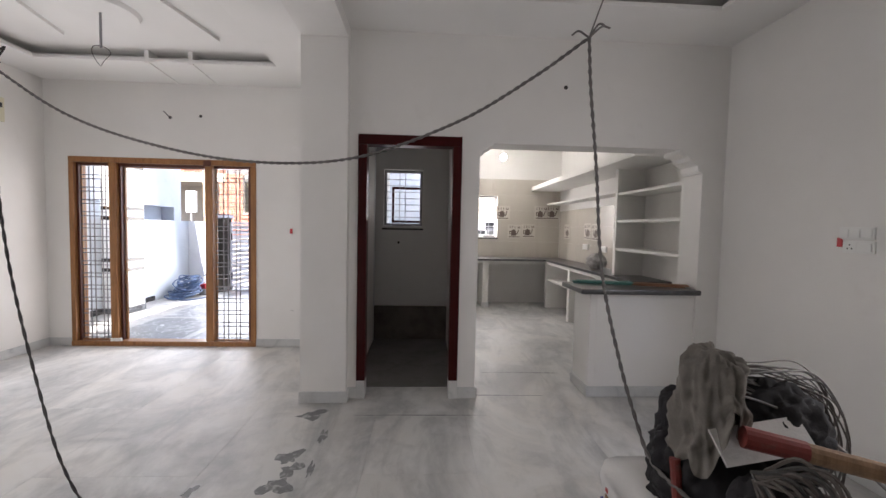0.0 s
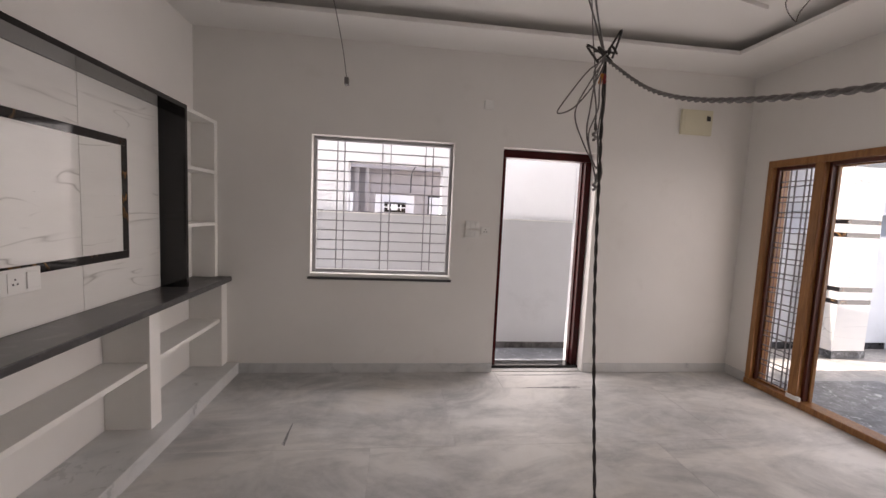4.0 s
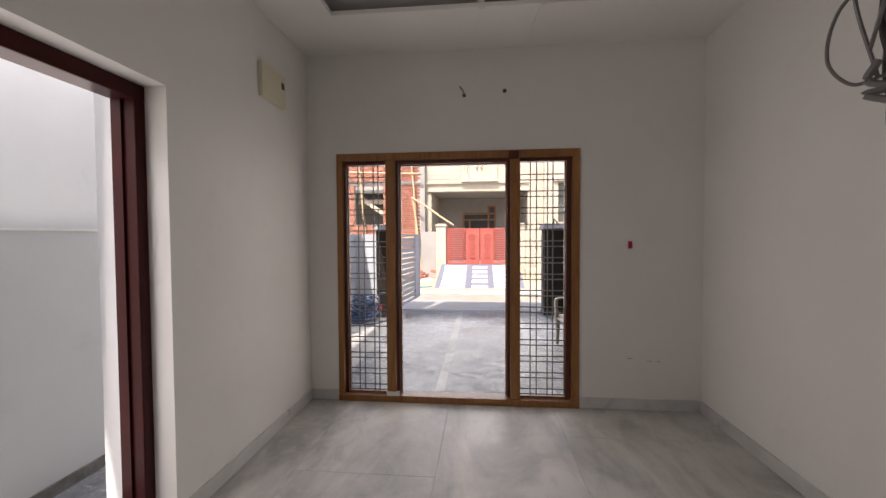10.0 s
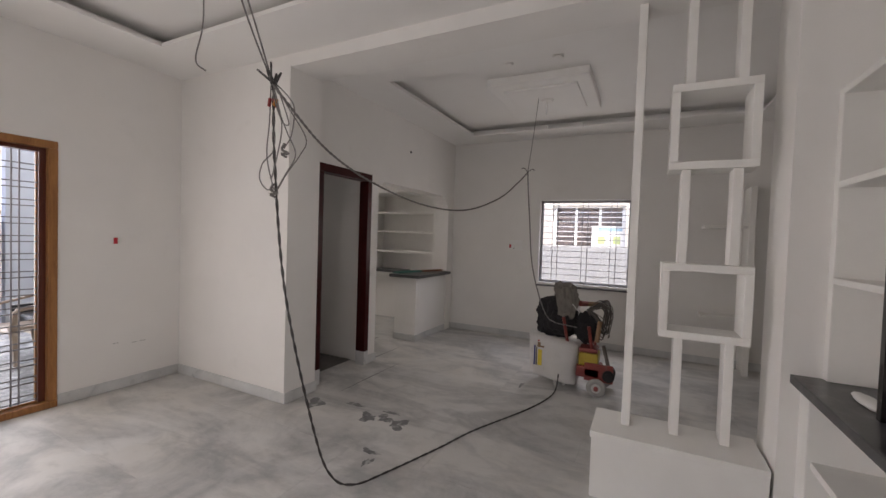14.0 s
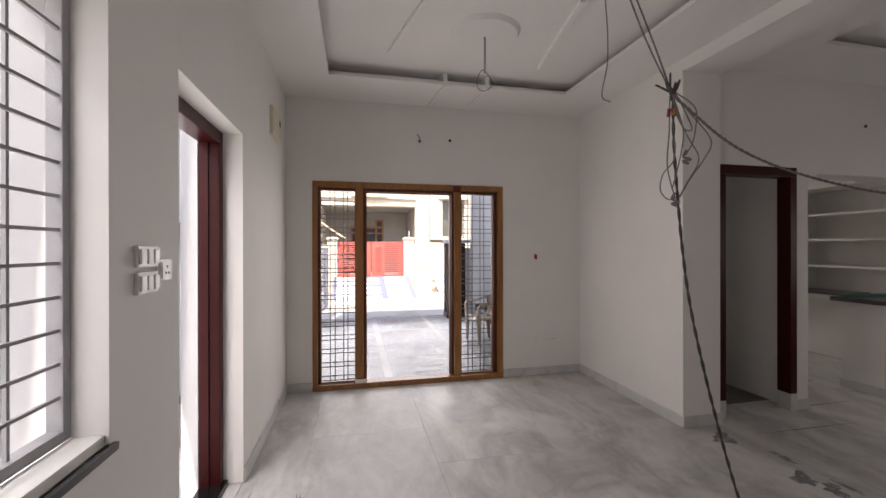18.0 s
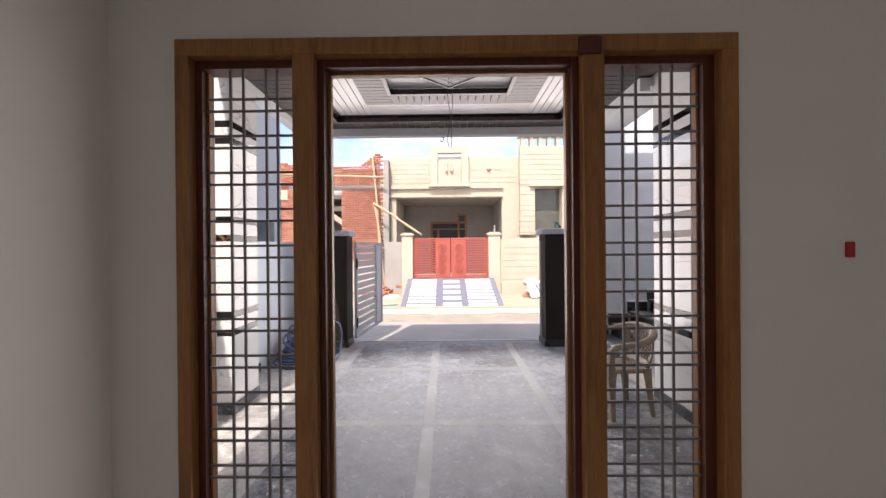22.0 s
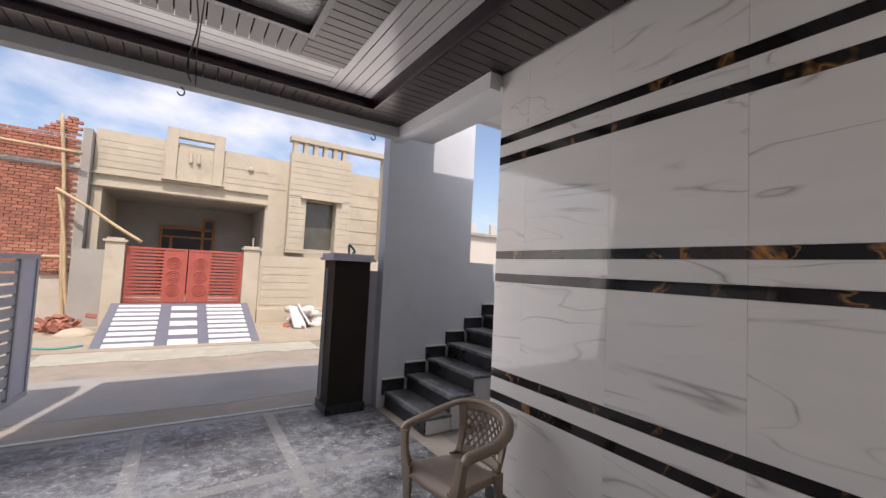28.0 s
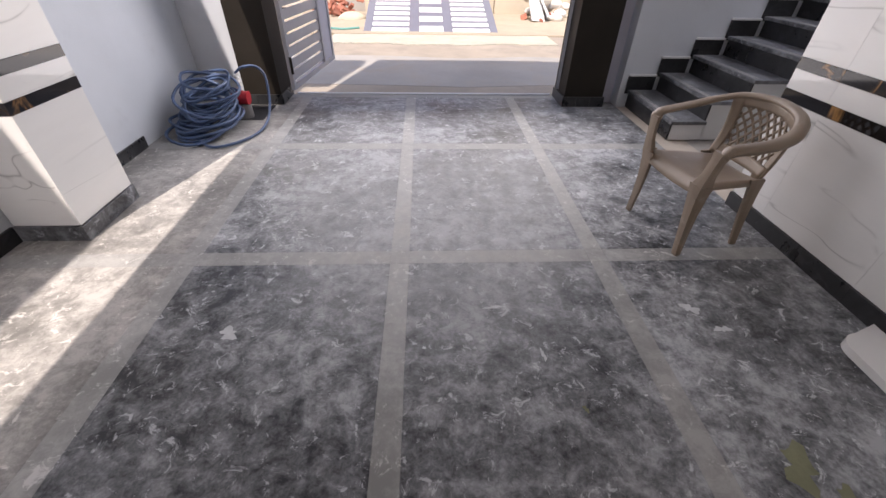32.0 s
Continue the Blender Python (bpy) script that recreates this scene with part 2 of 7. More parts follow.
PFLOOR = dusty_stone("dusty_black_stone", (0.024, 0.026, 0.030), (0.46, 0.47, 0.485))
# dusted stone, paled further: the sun streak is put into its colour
DUST_AND_SUN = dusty_stone("dusty_sunlit_stone", (0.17, 0.165, 0.155), (0.52, 0.50, 0.47))
DUSTY_BAND = dusty_stone("dusty_band_stone", (0.25, 0.25, 0.24), (0.44, 0.435, 0.42))
PASS_STONE = dusty_stone("passage_grey_stone", (0.10, 0.107, 0.12), (0.33, 0.34, 0.36))
TREAD = dusty_stone("dusty_black_tread", (0.014, 0.014, 0.016), (0.27, 0.28, 0.30))
MARBLE_FLOOR = streaked("floor_marble", (0.62, 0.62, 0.61), (0.565, 0.54, 0.50), (0.31, 0.315, 0.32))
SKIRT = veined("skirting_marble", (0.60, 0.61, 0.61), (0.36, 0.38, 0.39), 2.0, 0.25, 0.1, 0.7, dust=(0.7, 0.69, 0.67), dust_amount=0.4, cloudy=0.1)
TILE_MARBLE = veined("white_marble_tile", (0.77, 0.765, 0.745), (0.36, 0.355, 0.345), 1.35, 0.03, 0.018, 0.85, rot=(0.5, 0.0, 0.1), stretch=(1.0, 0.55, 2.8), lo_at=0.46, detail=2.0)
TV_MARBLE = veined("tv_panel_marble", (0.80, 0.795, 0.77), (0.40, 0.39, 0.37), 1.7, 0.08, 0.022, 0.85, rot=(0.0, 0.35, 0.0), stretch=(0.6, 1, 2.8), lo_at=0.45, detail=2.0)
GOLD_MARBLE = worn("gold_cloud_marble", (0.022, 0.012, 0.008), 0.3, 0.06, 3, 60, relief=0.0, stain=(0.42, 0.17, 0.035), stain_at=(0.48, 0.56))
BLACK_MARBLE = veined("black_gold_marble", (0.012, 0.010, 0.010), (0.42, 0.22, 0.08), 3.2, 0.06, 0.03, 0.8)
RAW_CEMENT = worn("raw_brown_cement", (0.19, 0.168, 0.148), 0.25, 0.85, 3, 90, stain=(0.08, 0.07, 0.06), stain_at=(0.45, 0.75), relief=0.2)
GRANITE = worn("dark_granite", (0.055, 0.055, 0.058), 0.25, 0.28, 5, 160, stain=(0.16, 0.155, 0.15), stain_at=(0.5, 0.8), relief=0.03)
BLACK_GLOSS = worn("black_granite_gloss", (0.010, 0.009, 0.009), 0.2, 0.07, 5, 160, relief=0.02)
DUSTY_SKIRT = veined("dusty_black_skirting", (0.035, 0.032, 0.03), (0.10, 0.095, 0.09), 5, 0.3, 0.1, 0.6, dust=(0.42, 0.40, 0.38), dust_amount=0.55)
BLACK_STEP = veined("black_step_granite", (0.013, 0.013, 0.015), (0.06, 0.06, 0.065), 4, 0.25, 0.1, 0.5, dust=(0.13, 0.135, 0.14), dust_amount=0.22)
TEAK = woody("teak", (0.20, 0.078, 0.022), (0.42, 0.195, 0.062), 0.42)
TEAK_DARK = woody("dark_teak", (0.065, 0.012, 0.006), (0.13, 0.030, 0.012), 0.4)
MAROON = worn("maroon_paint", (0.042, 0.005, 0.005), 0.2, 0.32, 6, 120, relief=0.04, spec=0.15)
GRILLE = worn("grille_metal", (0.21, 0.195, 0.20), 0.15, 0.5, 8, 120)
WIN_GREY = worn("grey_window_steel", (0.31, 0.31, 0.32), 0.1, 0.5, 8, 100)
BLUE_WALL = worn("blue_grey_paint", (0.565, 0.595, 0.635), 0.06, 0.8, 1.1, 70, relief=0.08, stain=(0.47, 0.495, 0.53), stain_at=(0.55, 0.8))
OUT_WHITE = worn("outdoor_white", (0.66, 0.665, 0.67), 0.05, 0.85, 1.0, 70, relief=0.08, stain=(0.56, 0.56, 0.56), stain_at=(0.58, 0.85))
CREAM_OUT = worn("outdoor_cream", (0.58, 0.54, 0.485), 0.05, 0.85, 1.0, 70, relief=0.08)
DARK_GREY = worn("charcoal_paint", (0.026, 0.022, 0.018), 0.15, 0.5, 3, 90, relief=0.06, spec=0.12)
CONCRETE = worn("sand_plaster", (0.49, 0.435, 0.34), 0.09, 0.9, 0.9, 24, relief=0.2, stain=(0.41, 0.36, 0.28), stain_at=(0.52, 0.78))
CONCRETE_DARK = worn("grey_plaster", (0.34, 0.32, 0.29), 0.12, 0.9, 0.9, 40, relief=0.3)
BRICK = worn("red_brick", (0.42, 0.165, 0.11), 0.25, 0.9, 2.0, 30, relief=0.4, per_piece=0.35)
MORTAR = worn("mortar", (0.50, 0.44, 0.37), 0.12, 0.95, 3, 40, relief=0.3)
ROAD = worn("dusty_road", (0.31, 0.27, 0.22), 0.14, 0.95, 1.1, 22, relief=0.5, stain=(0.25, 0.22, 0.185), stain_at=(0.48, 0.70))
GATE_RED = worn("red_oxide_paint", (0.40, 0.095, 0.07), 0.1, 0.5, 5, 90)
GATE_GREY = worn("grey_gate_paint", (0.40, 0.40, 0.43), 0.06, 0.45, 4, 90)
LAV = worn("lavender_grey_paint", (0.50, 0.50, 0.58), 0.05, 0.5, 4, 90)
PVC_WHITE = worn("white_pvc", (0.44, 0.42, 0.42), 0.04, 0.16, 3, 120, relief=0.02)
PVC_DARK = worn("brown_pvc", (0.046, 0.033, 0.032), 0.12, 0.33, 3, 120, relief=0.03, spec=0.4)
PVC_MAROON = worn("dark_wine_pvc", (0.020, 0.008, 0.012), 0.15, 0.22, 3, 120)
WHITE_PLASTIC = worn("white_plastic", (0.82, 0.82, 0.80), 0.02, 0.35, 4, 120, relief=0.02)
CREAM_PLASTIC = worn("cream_plastic", (0.72, 0.68, 0.52), 0.03, 0.4, 4, 120, relief=0.02)
RED_TAPE = worn("red_tape", (0.26, 0.03, 0.03), 0.1, 0.5)
INK_ORANGE = worn("orange_tape", (0.50, 0.20, 0.03), 0.1, 0.5)
RED_PLASTIC = worn("red_plastic", (0.45, 0.02, 0.03), 0.05, 0.4)
CHAIR_PLASTIC = worn("taupe_plastic", (0.285, 0.222, 0.168), 0.08, 0.38, 6, 120, relief=0.03, stain=(0.40, 0.34, 0.28), stain_at=(0.6, 0.8))
CABLE = worn("cable_black", (0.05, 0.048, 0.046), 0.3, 0.55, 12, 120)
CABLE_BROWN = worn("cable_brown", (0.11, 0.095, 0.085), 0.3, 0.6, 12, 120)
CABLE_GREY = worn("cable_grey", (0.17, 0.16, 0.155), 0.25, 0.6, 12, 120)
HOSE = worn("blue_hose", (0.050, 0.085, 0.170), 0.25, 0.45, 10, 90)


# ---- builders ----
def bx(bm, x0, x1, y0, y1, z0, z1, bevel=0.0):
    """A box from its limits."""
    vs = [bm.verts.new((x, y, z)) for z in (z0, z1) for y in (y0, y1) for x in (x0, x1)]
    fs = [bm.faces.new([vs[i] for i in q]) for q in ((0, 2, 3, 1), (4, 5, 7, 6), (0, 1, 5, 4), (2, 6, 7, 3), (0, 4, 6, 2), (1, 3, 7, 5))]
    if bevel > 0:
        edges = list({e for f in fs for e in f.edges})
        bmesh.ops.bevel(bm, geom=edges, offset=bevel, segments=2, affect="EDGES", profile=0.6)
    return vs


def box(x0, x1, y0, y1, z0, z1, bevel=0.0):
    bm = bmesh.new()
    bx(bm, x0, x1, y0, y1, z0, z1, bevel)
    return bm


def finish(name, bm, mat, smooth=False):
    bmesh.ops.recalc_face_normals(bm, faces=bm.faces[:])
    me = bpy.data.meshes.new(name)
    bm.to_mesh(me)
    bm.free()
    for m in mat if isinstance(mat, (list, tuple)) else (mat,):
        me.materials.append(m)
    if smooth:
        for p in me.polygons:
            p.use_smooth = True
    return new(name, me)


def under(ob, parent):
    ob.parent = parent
    ob.matrix_parent_inverse = parent_world(parent).inverted()
    return ob


def parent_world(ob):
    m = ob.matrix_basis.copy()
    if ob.parent:
        m = parent_world(ob.parent) @ ob.matrix_parent_inverse @ m
    return m


def part(name, bm, mat, parent, label="", smooth=False):
    """One mesh in world coordinates, hung under a thing or a part."""
    ob = finish(name, bm, mat, smooth)
    under(ob, parent)
    return tagged(ob, label) if label else ob


def struct(name, bm, mat, label="", category="", smooth=False):
    return tagged(finish(name, bm, mat, smooth), label, category, kind="structure")


def thing(name, at, label, category, group=""):
    ob = new(name)
    ob.empty_display_size = 0.1
    ob.matrix_basis = Matrix.Translation(at)
    return tagged(ob, label, category, group)


def solid(name, bm, mat, label, category, group="", smooth=False):
    return tagged(finish(name, bm, mat, smooth), label, category, group)


def rod(bm, a, b, r, seg=8, r2=None):
    """A round bar from a to b."""
    a, b = Vector(a), Vector(b)
    d = b - a
    m = Matrix.Translation((a + b) / 2) @ d.to_track_quat("Z", "Y").to_matrix().to_4x4()
    bmesh.ops.create_cone(bm, cap_ends=True, segments=seg, radius1=r, radius2=r if r2 is None else r2, depth=d.length, matrix=m)


def tube_mesh(bm, pts, r, seg=6, twist=None):
    """A tube through points; r may be a function of the running index 0..1."""
    rings = []
    pts = [Vector(p) for p in pts]
    up = Vector((0.13, 0.21, 0.97))
    for i, p in enumerate(pts):
        d = (pts[min(i + 1, len(pts) - 1)] - pts[max(i - 1, 0)]).normalized()
        s = d.cross(up)
        s = s.normalized() if s.length > 0.05 else d.cross(Vector((1, 0, 0))).normalized()
        u = s.cross(d)
        rr = r(i / (len(pts) - 1)) if callable(r) else r
        rings.append([bm.verts.new(p + rr * (math.cos(a) * s + math.sin(a) * u)) for a in (2 * math.pi * k / seg for k in range(seg))])
    for r0, r1 in zip(rings, rings[1:]):
        for k in range(seg):
            bm.faces.new((r0[k], r0[(k + 1) % seg], r1[(k + 1) % seg], r1[k]))
    bm.faces.new(rings[0][::-1])
    bm.faces.new(rings[-1])


def smooth_path(pts, n=12):
    """A Catmull-Rom path through a few points."""
    pts = [Vector(p) for p in pts]
    full = [2 * pts[0] - pts[1]] + pts + [2 * pts[-1] - pts[-2]]
    out = []
    for a, b, c, d in zip(full, full[1:], full[2:], full[3:]):
        for i in range(n):
            t = i / n
            out.append(0.5 * ((2 * b) + (c - a) * t + (2 * a - 5 * b + 4 * c - d) * t * t + (3 * b - a - 3 * c + d) * t ** 3))
    return out + [pts[-1]]


def twisted(bm, pts, r, turns=18, strands=2, off=None):
    """Two or more strands wound round each other along a path."""
    off = r * 0.9 if off is None else off
    fine = smooth_path(pts, 8) if len(pts) < 60 else [Vector(p) for p in pts]
    length = sum((b - a).length for a, b in zip(fine, fine[1:]))
    steps = max(len(fine), int(turns * 8))
    # even steps along the path
    k = 0
    cum = [0.0]
    for a, b in zip(fine, fine[1:]):
        cum.append(cum[-1] + (b - a).length)
    even = []
    for i in range(steps + 1):
        s = length * i / steps
        while k < len(cum) - 2 and cum[k + 1] < s:
            k += 1
        f = (s - cum[k]) / max(1e-9, cum[k + 1] - cum[k])
        even.append(fine[k].lerp(fine[k + 1], f))
    up = Vector((0.13, 0.21, 0.97))
    for st in range(strands):
        path = []
        for i, p in enumerate(even):
            d = (even[min(i + 1, steps)] - even[max(i - 1, 0)]).normalized()
            s = d.cross(up)
            s = s.normalized() if s.length > 0.05 else d.cross(Vector((1, 0, 0))).normalized()
            u = s.cross(d)
            a = 2 * math.pi * (turns * i / steps + st / strands)
            path.append(p + off * (math.cos(a) * s + math.sin(a) * u))
        tube_mesh(bm, path, r, 5)


def wall_x(bm, y0, y1, x0, x1, z0, z1, holes):
    """A wall in the plane of x (along x from x0 to x1) pierced by holes (xa, xb, za, zb)."""
    cuts = sorted({x0, x1, *(h[0] for h in holes), *(h[1] for h in holes)})
    for a, b in zip(cuts, cuts[1:]):
        zs = z0
        for h in sorted((h for h in holes if h[0] <= a + 1e-6 and h[1] >= b - 1e-6), key=lambda h: h[2]):
            if h[2] > zs:
                bx(bm, a, b, y0, y1, zs, h[2])
            zs = h[3]
        if zs < z1:
            bx(bm, a, b, y0, y1, zs, z1)
    bmesh.ops.remove_doubles(bm, verts=bm.verts[:], dist=1e-5)


def wall_y(bm, x0, x1, y0, y1, z0, z1, holes):
    cuts = sorted({y0, y1, *(h[0] for h in holes), *(h[1] for h in holes)})
    for a, b in zip(cuts, cuts[1:]):
        zs = z0
        for h in sorted((h for h in holes if h[0] <= a + 1e-6 and h[1] >= b - 1e-6), key=lambda h: h[2]):
            if h[2] > zs:
                bx(bm, x0, x1, a, b, zs, h[2])
            zs = h[3]
        if zs < z1:
            bx(bm, x0, x1, a, b, zs, z1)
    bmesh.ops.remove_doubles(bm, verts=bm.verts[:], dist=1e-5)


# ---- setting: the house ----
XW, XE, YN, YK = -3.25, 3.44, 5.45, 4.03      # inner faces: west, east, north, kitchen wall
SOFFIT, SLAB = 2.95, 3.06
PORCH = -0.11

bm = bmesh.new()
wall_y(bm, XW - 0.23, XW, -0.1, YN + 0.24, -0.3, 3.3, [(1.265, 2.52, 0.89, 2.14), (2.975, 3.89, -0.3, 2.135)])
struct("wall_west", bm, PAINT, "off-white painted wall with a grilled window and a side door", "wall")
bm = bmesh.new()
wall_x(bm, YN, YN + 0.24, XW, -0.02, -0.3, 3.3, [(-2.998, -0.972, -0.3, 2.12)])
struct("wall_north", bm, PAINT, "off-white painted wall round the main door", "wall")
bm = box(-0.02, 0.33, 3.94, YN + 0.24, -0.3, 3.3)
bx(bm, -0.028, -0.02, 3.94, 3.99, 0.09, 2.86)
struct("wall_inner", bm, PAINT, "off-white wall end that carries the beam", "wall")

# the kitchen wall, its opening with curled corners
bm = bmesh.new()
wall_x(bm, YK, YK + 0.23, 0.33, XE, -0.3, 3.3, [(0.40, 1.228, -0.3, 2.14), (1.375, 3.246, -0.3, 2.10)])
for sx, x0 in ((1, 1.375), (-1, 3.246)):
    prof = [(0, 0), (0.27, 0), (0.265, -0.04), (0.235, -0.06), (0.20, -0.055), (0.165, -0.075), (0.15, -0.115), (0.11, -0.13), (0.06, -0.16), (0.05, -0.21), (0.025, -0.235), (0, -0.24)]
    front = [bm.verts.new((x0 + sx * px * (0.4 if sx > 0 else 0.75), YK + 0.001, 2.10 + pz * (0.4 if sx > 0 else 0.8))) for px, pz in prof]
    back = [bm.verts.new((x0 + sx * px * (0.4 if sx > 0 else 0.75), YK + 0.229, 2.10 + pz * (0.4 if sx > 0 else 0.8))) for px, pz in prof]
    bm.faces.new(front)
    bm.faces.new(back[::-1])
    for i in range(len(prof)):
        j = (i + 1) % len(prof)
        bm.faces.new((front[i], front[j], back[j], back[i]))
struct("wall_kitchen", bm, PAINT, "off-white wall with a door and an arched kitchen opening", "wall")
bm = bmesh.new()
wall_y(bm, XE, XE + 0.23, -0.9, YK + 0.23, -0.3, 3.3, [(1.415, 2.63, 0.83, 2.05)])
struct("wall_east", bm, PAINT, "off-white painted wall with a grilled window", "wall")
struct("wall_south", box(XW - 0.23, -0.02, 0.07, 0.30, -0.3, 3.3), PAINT, "off-white wall behind the television unit", "wall")
struct("pilaster", box(-0.02, 0.33, -0.9, 0.64, -0.3, 3.3), PAINT, "off-white wall end beside the room divider", "wall")
bm = bmesh.new()
wall_x(bm, -0.9, -0.67, 0.33, XE, -0.3, 3.3, [])
bx(bm, 3.10, XE, -0.67, -0.52, -0.3, 3.3)
struct("wall_back", bm, PAINT, "off-white painted wall at the back of the dining space", "wall")

# the beam
bm = box(-0.02, 0.33, 0.64, 3.94, 2.848, 3.3)
struct("beam", bm, PAINT, "off-white painted beam between living and dining spaces", "beam")


def coved_ceiling(name, x0, x1, y0, y1, hx0, hx1, hy0, hy1, extra):
    """A lowered border round a raised field, with a deep slot between them."""
    bm = bmesh.new()
    for a in ((x0, hx0, y0, y1), (hx1, x1, y0, y1), (hx0, hx1, y0, hy0), (hx0, hx1, hy1, y1)):
        bx(bm, *a, SOFFIT, SOFFIT + 0.03)
    s = 0.16
    for a in ((x0, hx0 - s, y0, y1), (hx1 + s, x1, y0, y1), (hx0 - s, hx1 + s, y0, hy0 - s), (hx0 - s, hx1 + s, hy1 + s, y1)):
        bx(bm, *a, SOFFIT + 0.0305, SLAB + 0.001)
    bx(bm, x0, x1, y0, y1, SLAB, SLAB + 0.2)
    extra(bm)
    return struct(name, bm, CEIL_PAINT, "white plaster ceiling with a recessed field and shadow slot", "ceiling")


def raised_bar(bm, a, b, w, z):
    a, b = Vector((*a, 0)), Vector((*b, 0))
    d = (b - a).normalized()
    s = Vector((-d.y, d.x, 0)) * w / 2
    low = [bm.verts.new((p.x, p.y, z)) for p in (a - s, a + s, b + s, b - s)]
    top = [bm.verts.new((p.x, p.y, SLAB + 0.002)) for p in (a - s, a + s, b + s, b - s)]
    bm.faces.new(low)
    for i in range(4):
        bm.faces.new((low[i], low[(i + 1) % 4], top[(i + 1) % 4], top[i]))


def living_extra(bm):
    for cy in (4.12, 2.82, 1.5):
        bmesh.ops.create_cone(bm, cap_ends=True, segments=40, radius1=0.245, radius2=0.265, depth=0.034, matrix=Matrix.Translation((-1.62, cy, SLAB - 0.015)))
    for a, b in (((-2.29, 4.55), (-2.08, 3.62)), ((-0.95, 4.55), (-1.12, 3.58)), ((-2.29, 1.09), (-2.08, 2.02)), ((-0.95, 1.09), (-1.12, 2.06))):
        raised_bar(bm, a, b, 0.055, SLAB - 0.028)
    for a, b in (((-1.76, 4.852), (-1.815, 5.445)), ((-1.35, 4.852), (-1.40, 5.445))):
        raised_bar(bm, a, b, 0.04, SOFFIT - 0.012)


def dining_extra(bm):
    bx(bm, 1.36, 2.42, 1.75, 2.73, SLAB - 0.075, SLAB + 0.001, 0.01)
    bx(bm, 1.52, 2.26, 1.88, 2.60, SLAB - 0.095, SLAB - 0.07, 0.01)
    for p in ((1.08, 2.42), (1.08, 1.98)):
        bmesh.ops.create_cone(bm, cap_ends=True, segments=20, radius1=0.04, radius2=0.045, depth=0.02, matrix=Matrix.Translation((*p, SLAB - 0.008)))
    for y in (2.50, 2.05):
        bx(bm, 2.91, 3.05, y - 0.04, y + 0.04, SOFFIT - 0.012, SOFFIT + 0.05)


coved_ceiling("ceiling_living", XW, -0.02, 0.30, YN, -2.80, -0.535, 0.70, 4.85, living_extra)
coved_ceiling("ceiling_dining", 0.33, XE, -0.67, YK, 0.81, 2.96, 0.15, 3.525, dining_extra)
struct("ceiling_kitchen", box(0.33, 3.62, YK + 0.23, 8.72, 3.0, 3.3), CEIL_PAINT, "white plaster kitchen ceiling", "ceiling")

# kitchen and store shells
struct("wall_kitchen_east", box(3.60, 3.83, YK + 0.23, 8.72, -0.3, 3.3), PAINT, "off-white kitchen wall", "wall")
bm = bmesh.new()
wall_x(bm, 8.50, 8.72, 1.20, 3.60, -0.3, 3.3, [(1.90, 2.36, 1.25, 2.06)])
struct("wall_kitchen_north", bm, PAINT, "off-white kitchen wall with a small window", "wall")
struct("wall_kitchen_west", box(1.24, 1.375, YK + 0.23, 8.50, -0.3, 3.3), PAINT, "off-white kitchen side wall", "wall")
bm = bmesh.new()
wall_x(bm, 5.86, 6.06, 0.33, 1.24, -0.3, 3.3, [(0.43, 0.91, 1.40, 2.13)])
struct("wall_store_north", bm, PAINT, "off-white store wall with a small window", "wall")
struct("store_dado", box(0.33, 1.24, 5.80, 5.86, 0.0, 0.415, 0.004), RAW_CEMENT, "unplastered brown cement band low on the store wall", "wall")

struct("store_floor", box(0.335, 1.235, 4.262, 5.795, 0.001, 0.006, 0.001), worn("rough_grey_screed", (0.20, 0.19, 0.18), 0.2, 0.9, 2.5, 60, stain=(0.13, 0.12, 0.11), stain_at=(0.5, 0.75)), "rough grey unpolished floor of the store", "floor")

# marble slab floor inside
bm = box(XW - 0.23, 0.33, -0.9, 5.69, -0.3, -0.012)
bx(bm, 0.33, 1.24, -0.9, 6.06, -0.3, -0.012)
bx(bm, 1.24, 3.83, -0.9, 8.72, -0.3, -0.012)
floor = struct("floor", bm, MORTAR, "bed of the marble floor", "floor")


def wall_skirt(name, pieces):
    bm = bmesh.new()
    for p in pieces:
        bx(bm, *p, 0.002, 0.092, 0.003)
    return struct(name, bm, SKIRT, "grey marble skirting", "skirting")


T = 0.014
wall_skirt("baseboard", [(XW, XW + T, 0.64, 2.97), (XW, XW + T, 3.90, YN), (XW + T, -3.0, YN - T, YN), (-0.97, -0.02 - T, YN - T, YN),
                         (-0.02 - T, -0.02, 3.94 - T, YN - T), (-0.02, 0.33 + T, 3.94 - T, 3.94), (0.33, 0.33 + T, 3.94, YK - T), (0.33, 0.40, YK - T, YK),
                         (1.23, 1.375 + T, YK - T, YK), (1.375, 1.375 + T, YK, YK + 0.23), (3.40, XE - T, YK - T, YK), (XE - T, XE, -0.5, YK - T),
                         (0.33, 0.33 + T, -0.67, 0.64 + T), (-0.02, 0.33, 0.64, 0.64 + T)])


# ---- doors and windows ----
def bars(parent, plane, at, us, vs, u0, u1, v0, v1, w, mat, name="bar"):
    """Square bars of a grille: uprights at us over v0..v1, crossbars at vs over u0..u1; plane is the axis across the wall."""
    def one(ua, ub, va, vb, d):
        if plane == "x":
            return box(at - w / 2 + d, at + w / 2 + d, ua, ub, va, vb)
        return box(ua, ub, at - w / 2 + d, at + w / 2 + d, va, vb)
    for u in us:
        part("upright_" + name, one(u - w / 2, u + w / 2, v0, v1, 0.0), mat, parent)
    for v in vs:
        part("cross_" + name, one(u0, u1, v - w / 2, v + w / 2, w * 0.9), mat, parent)


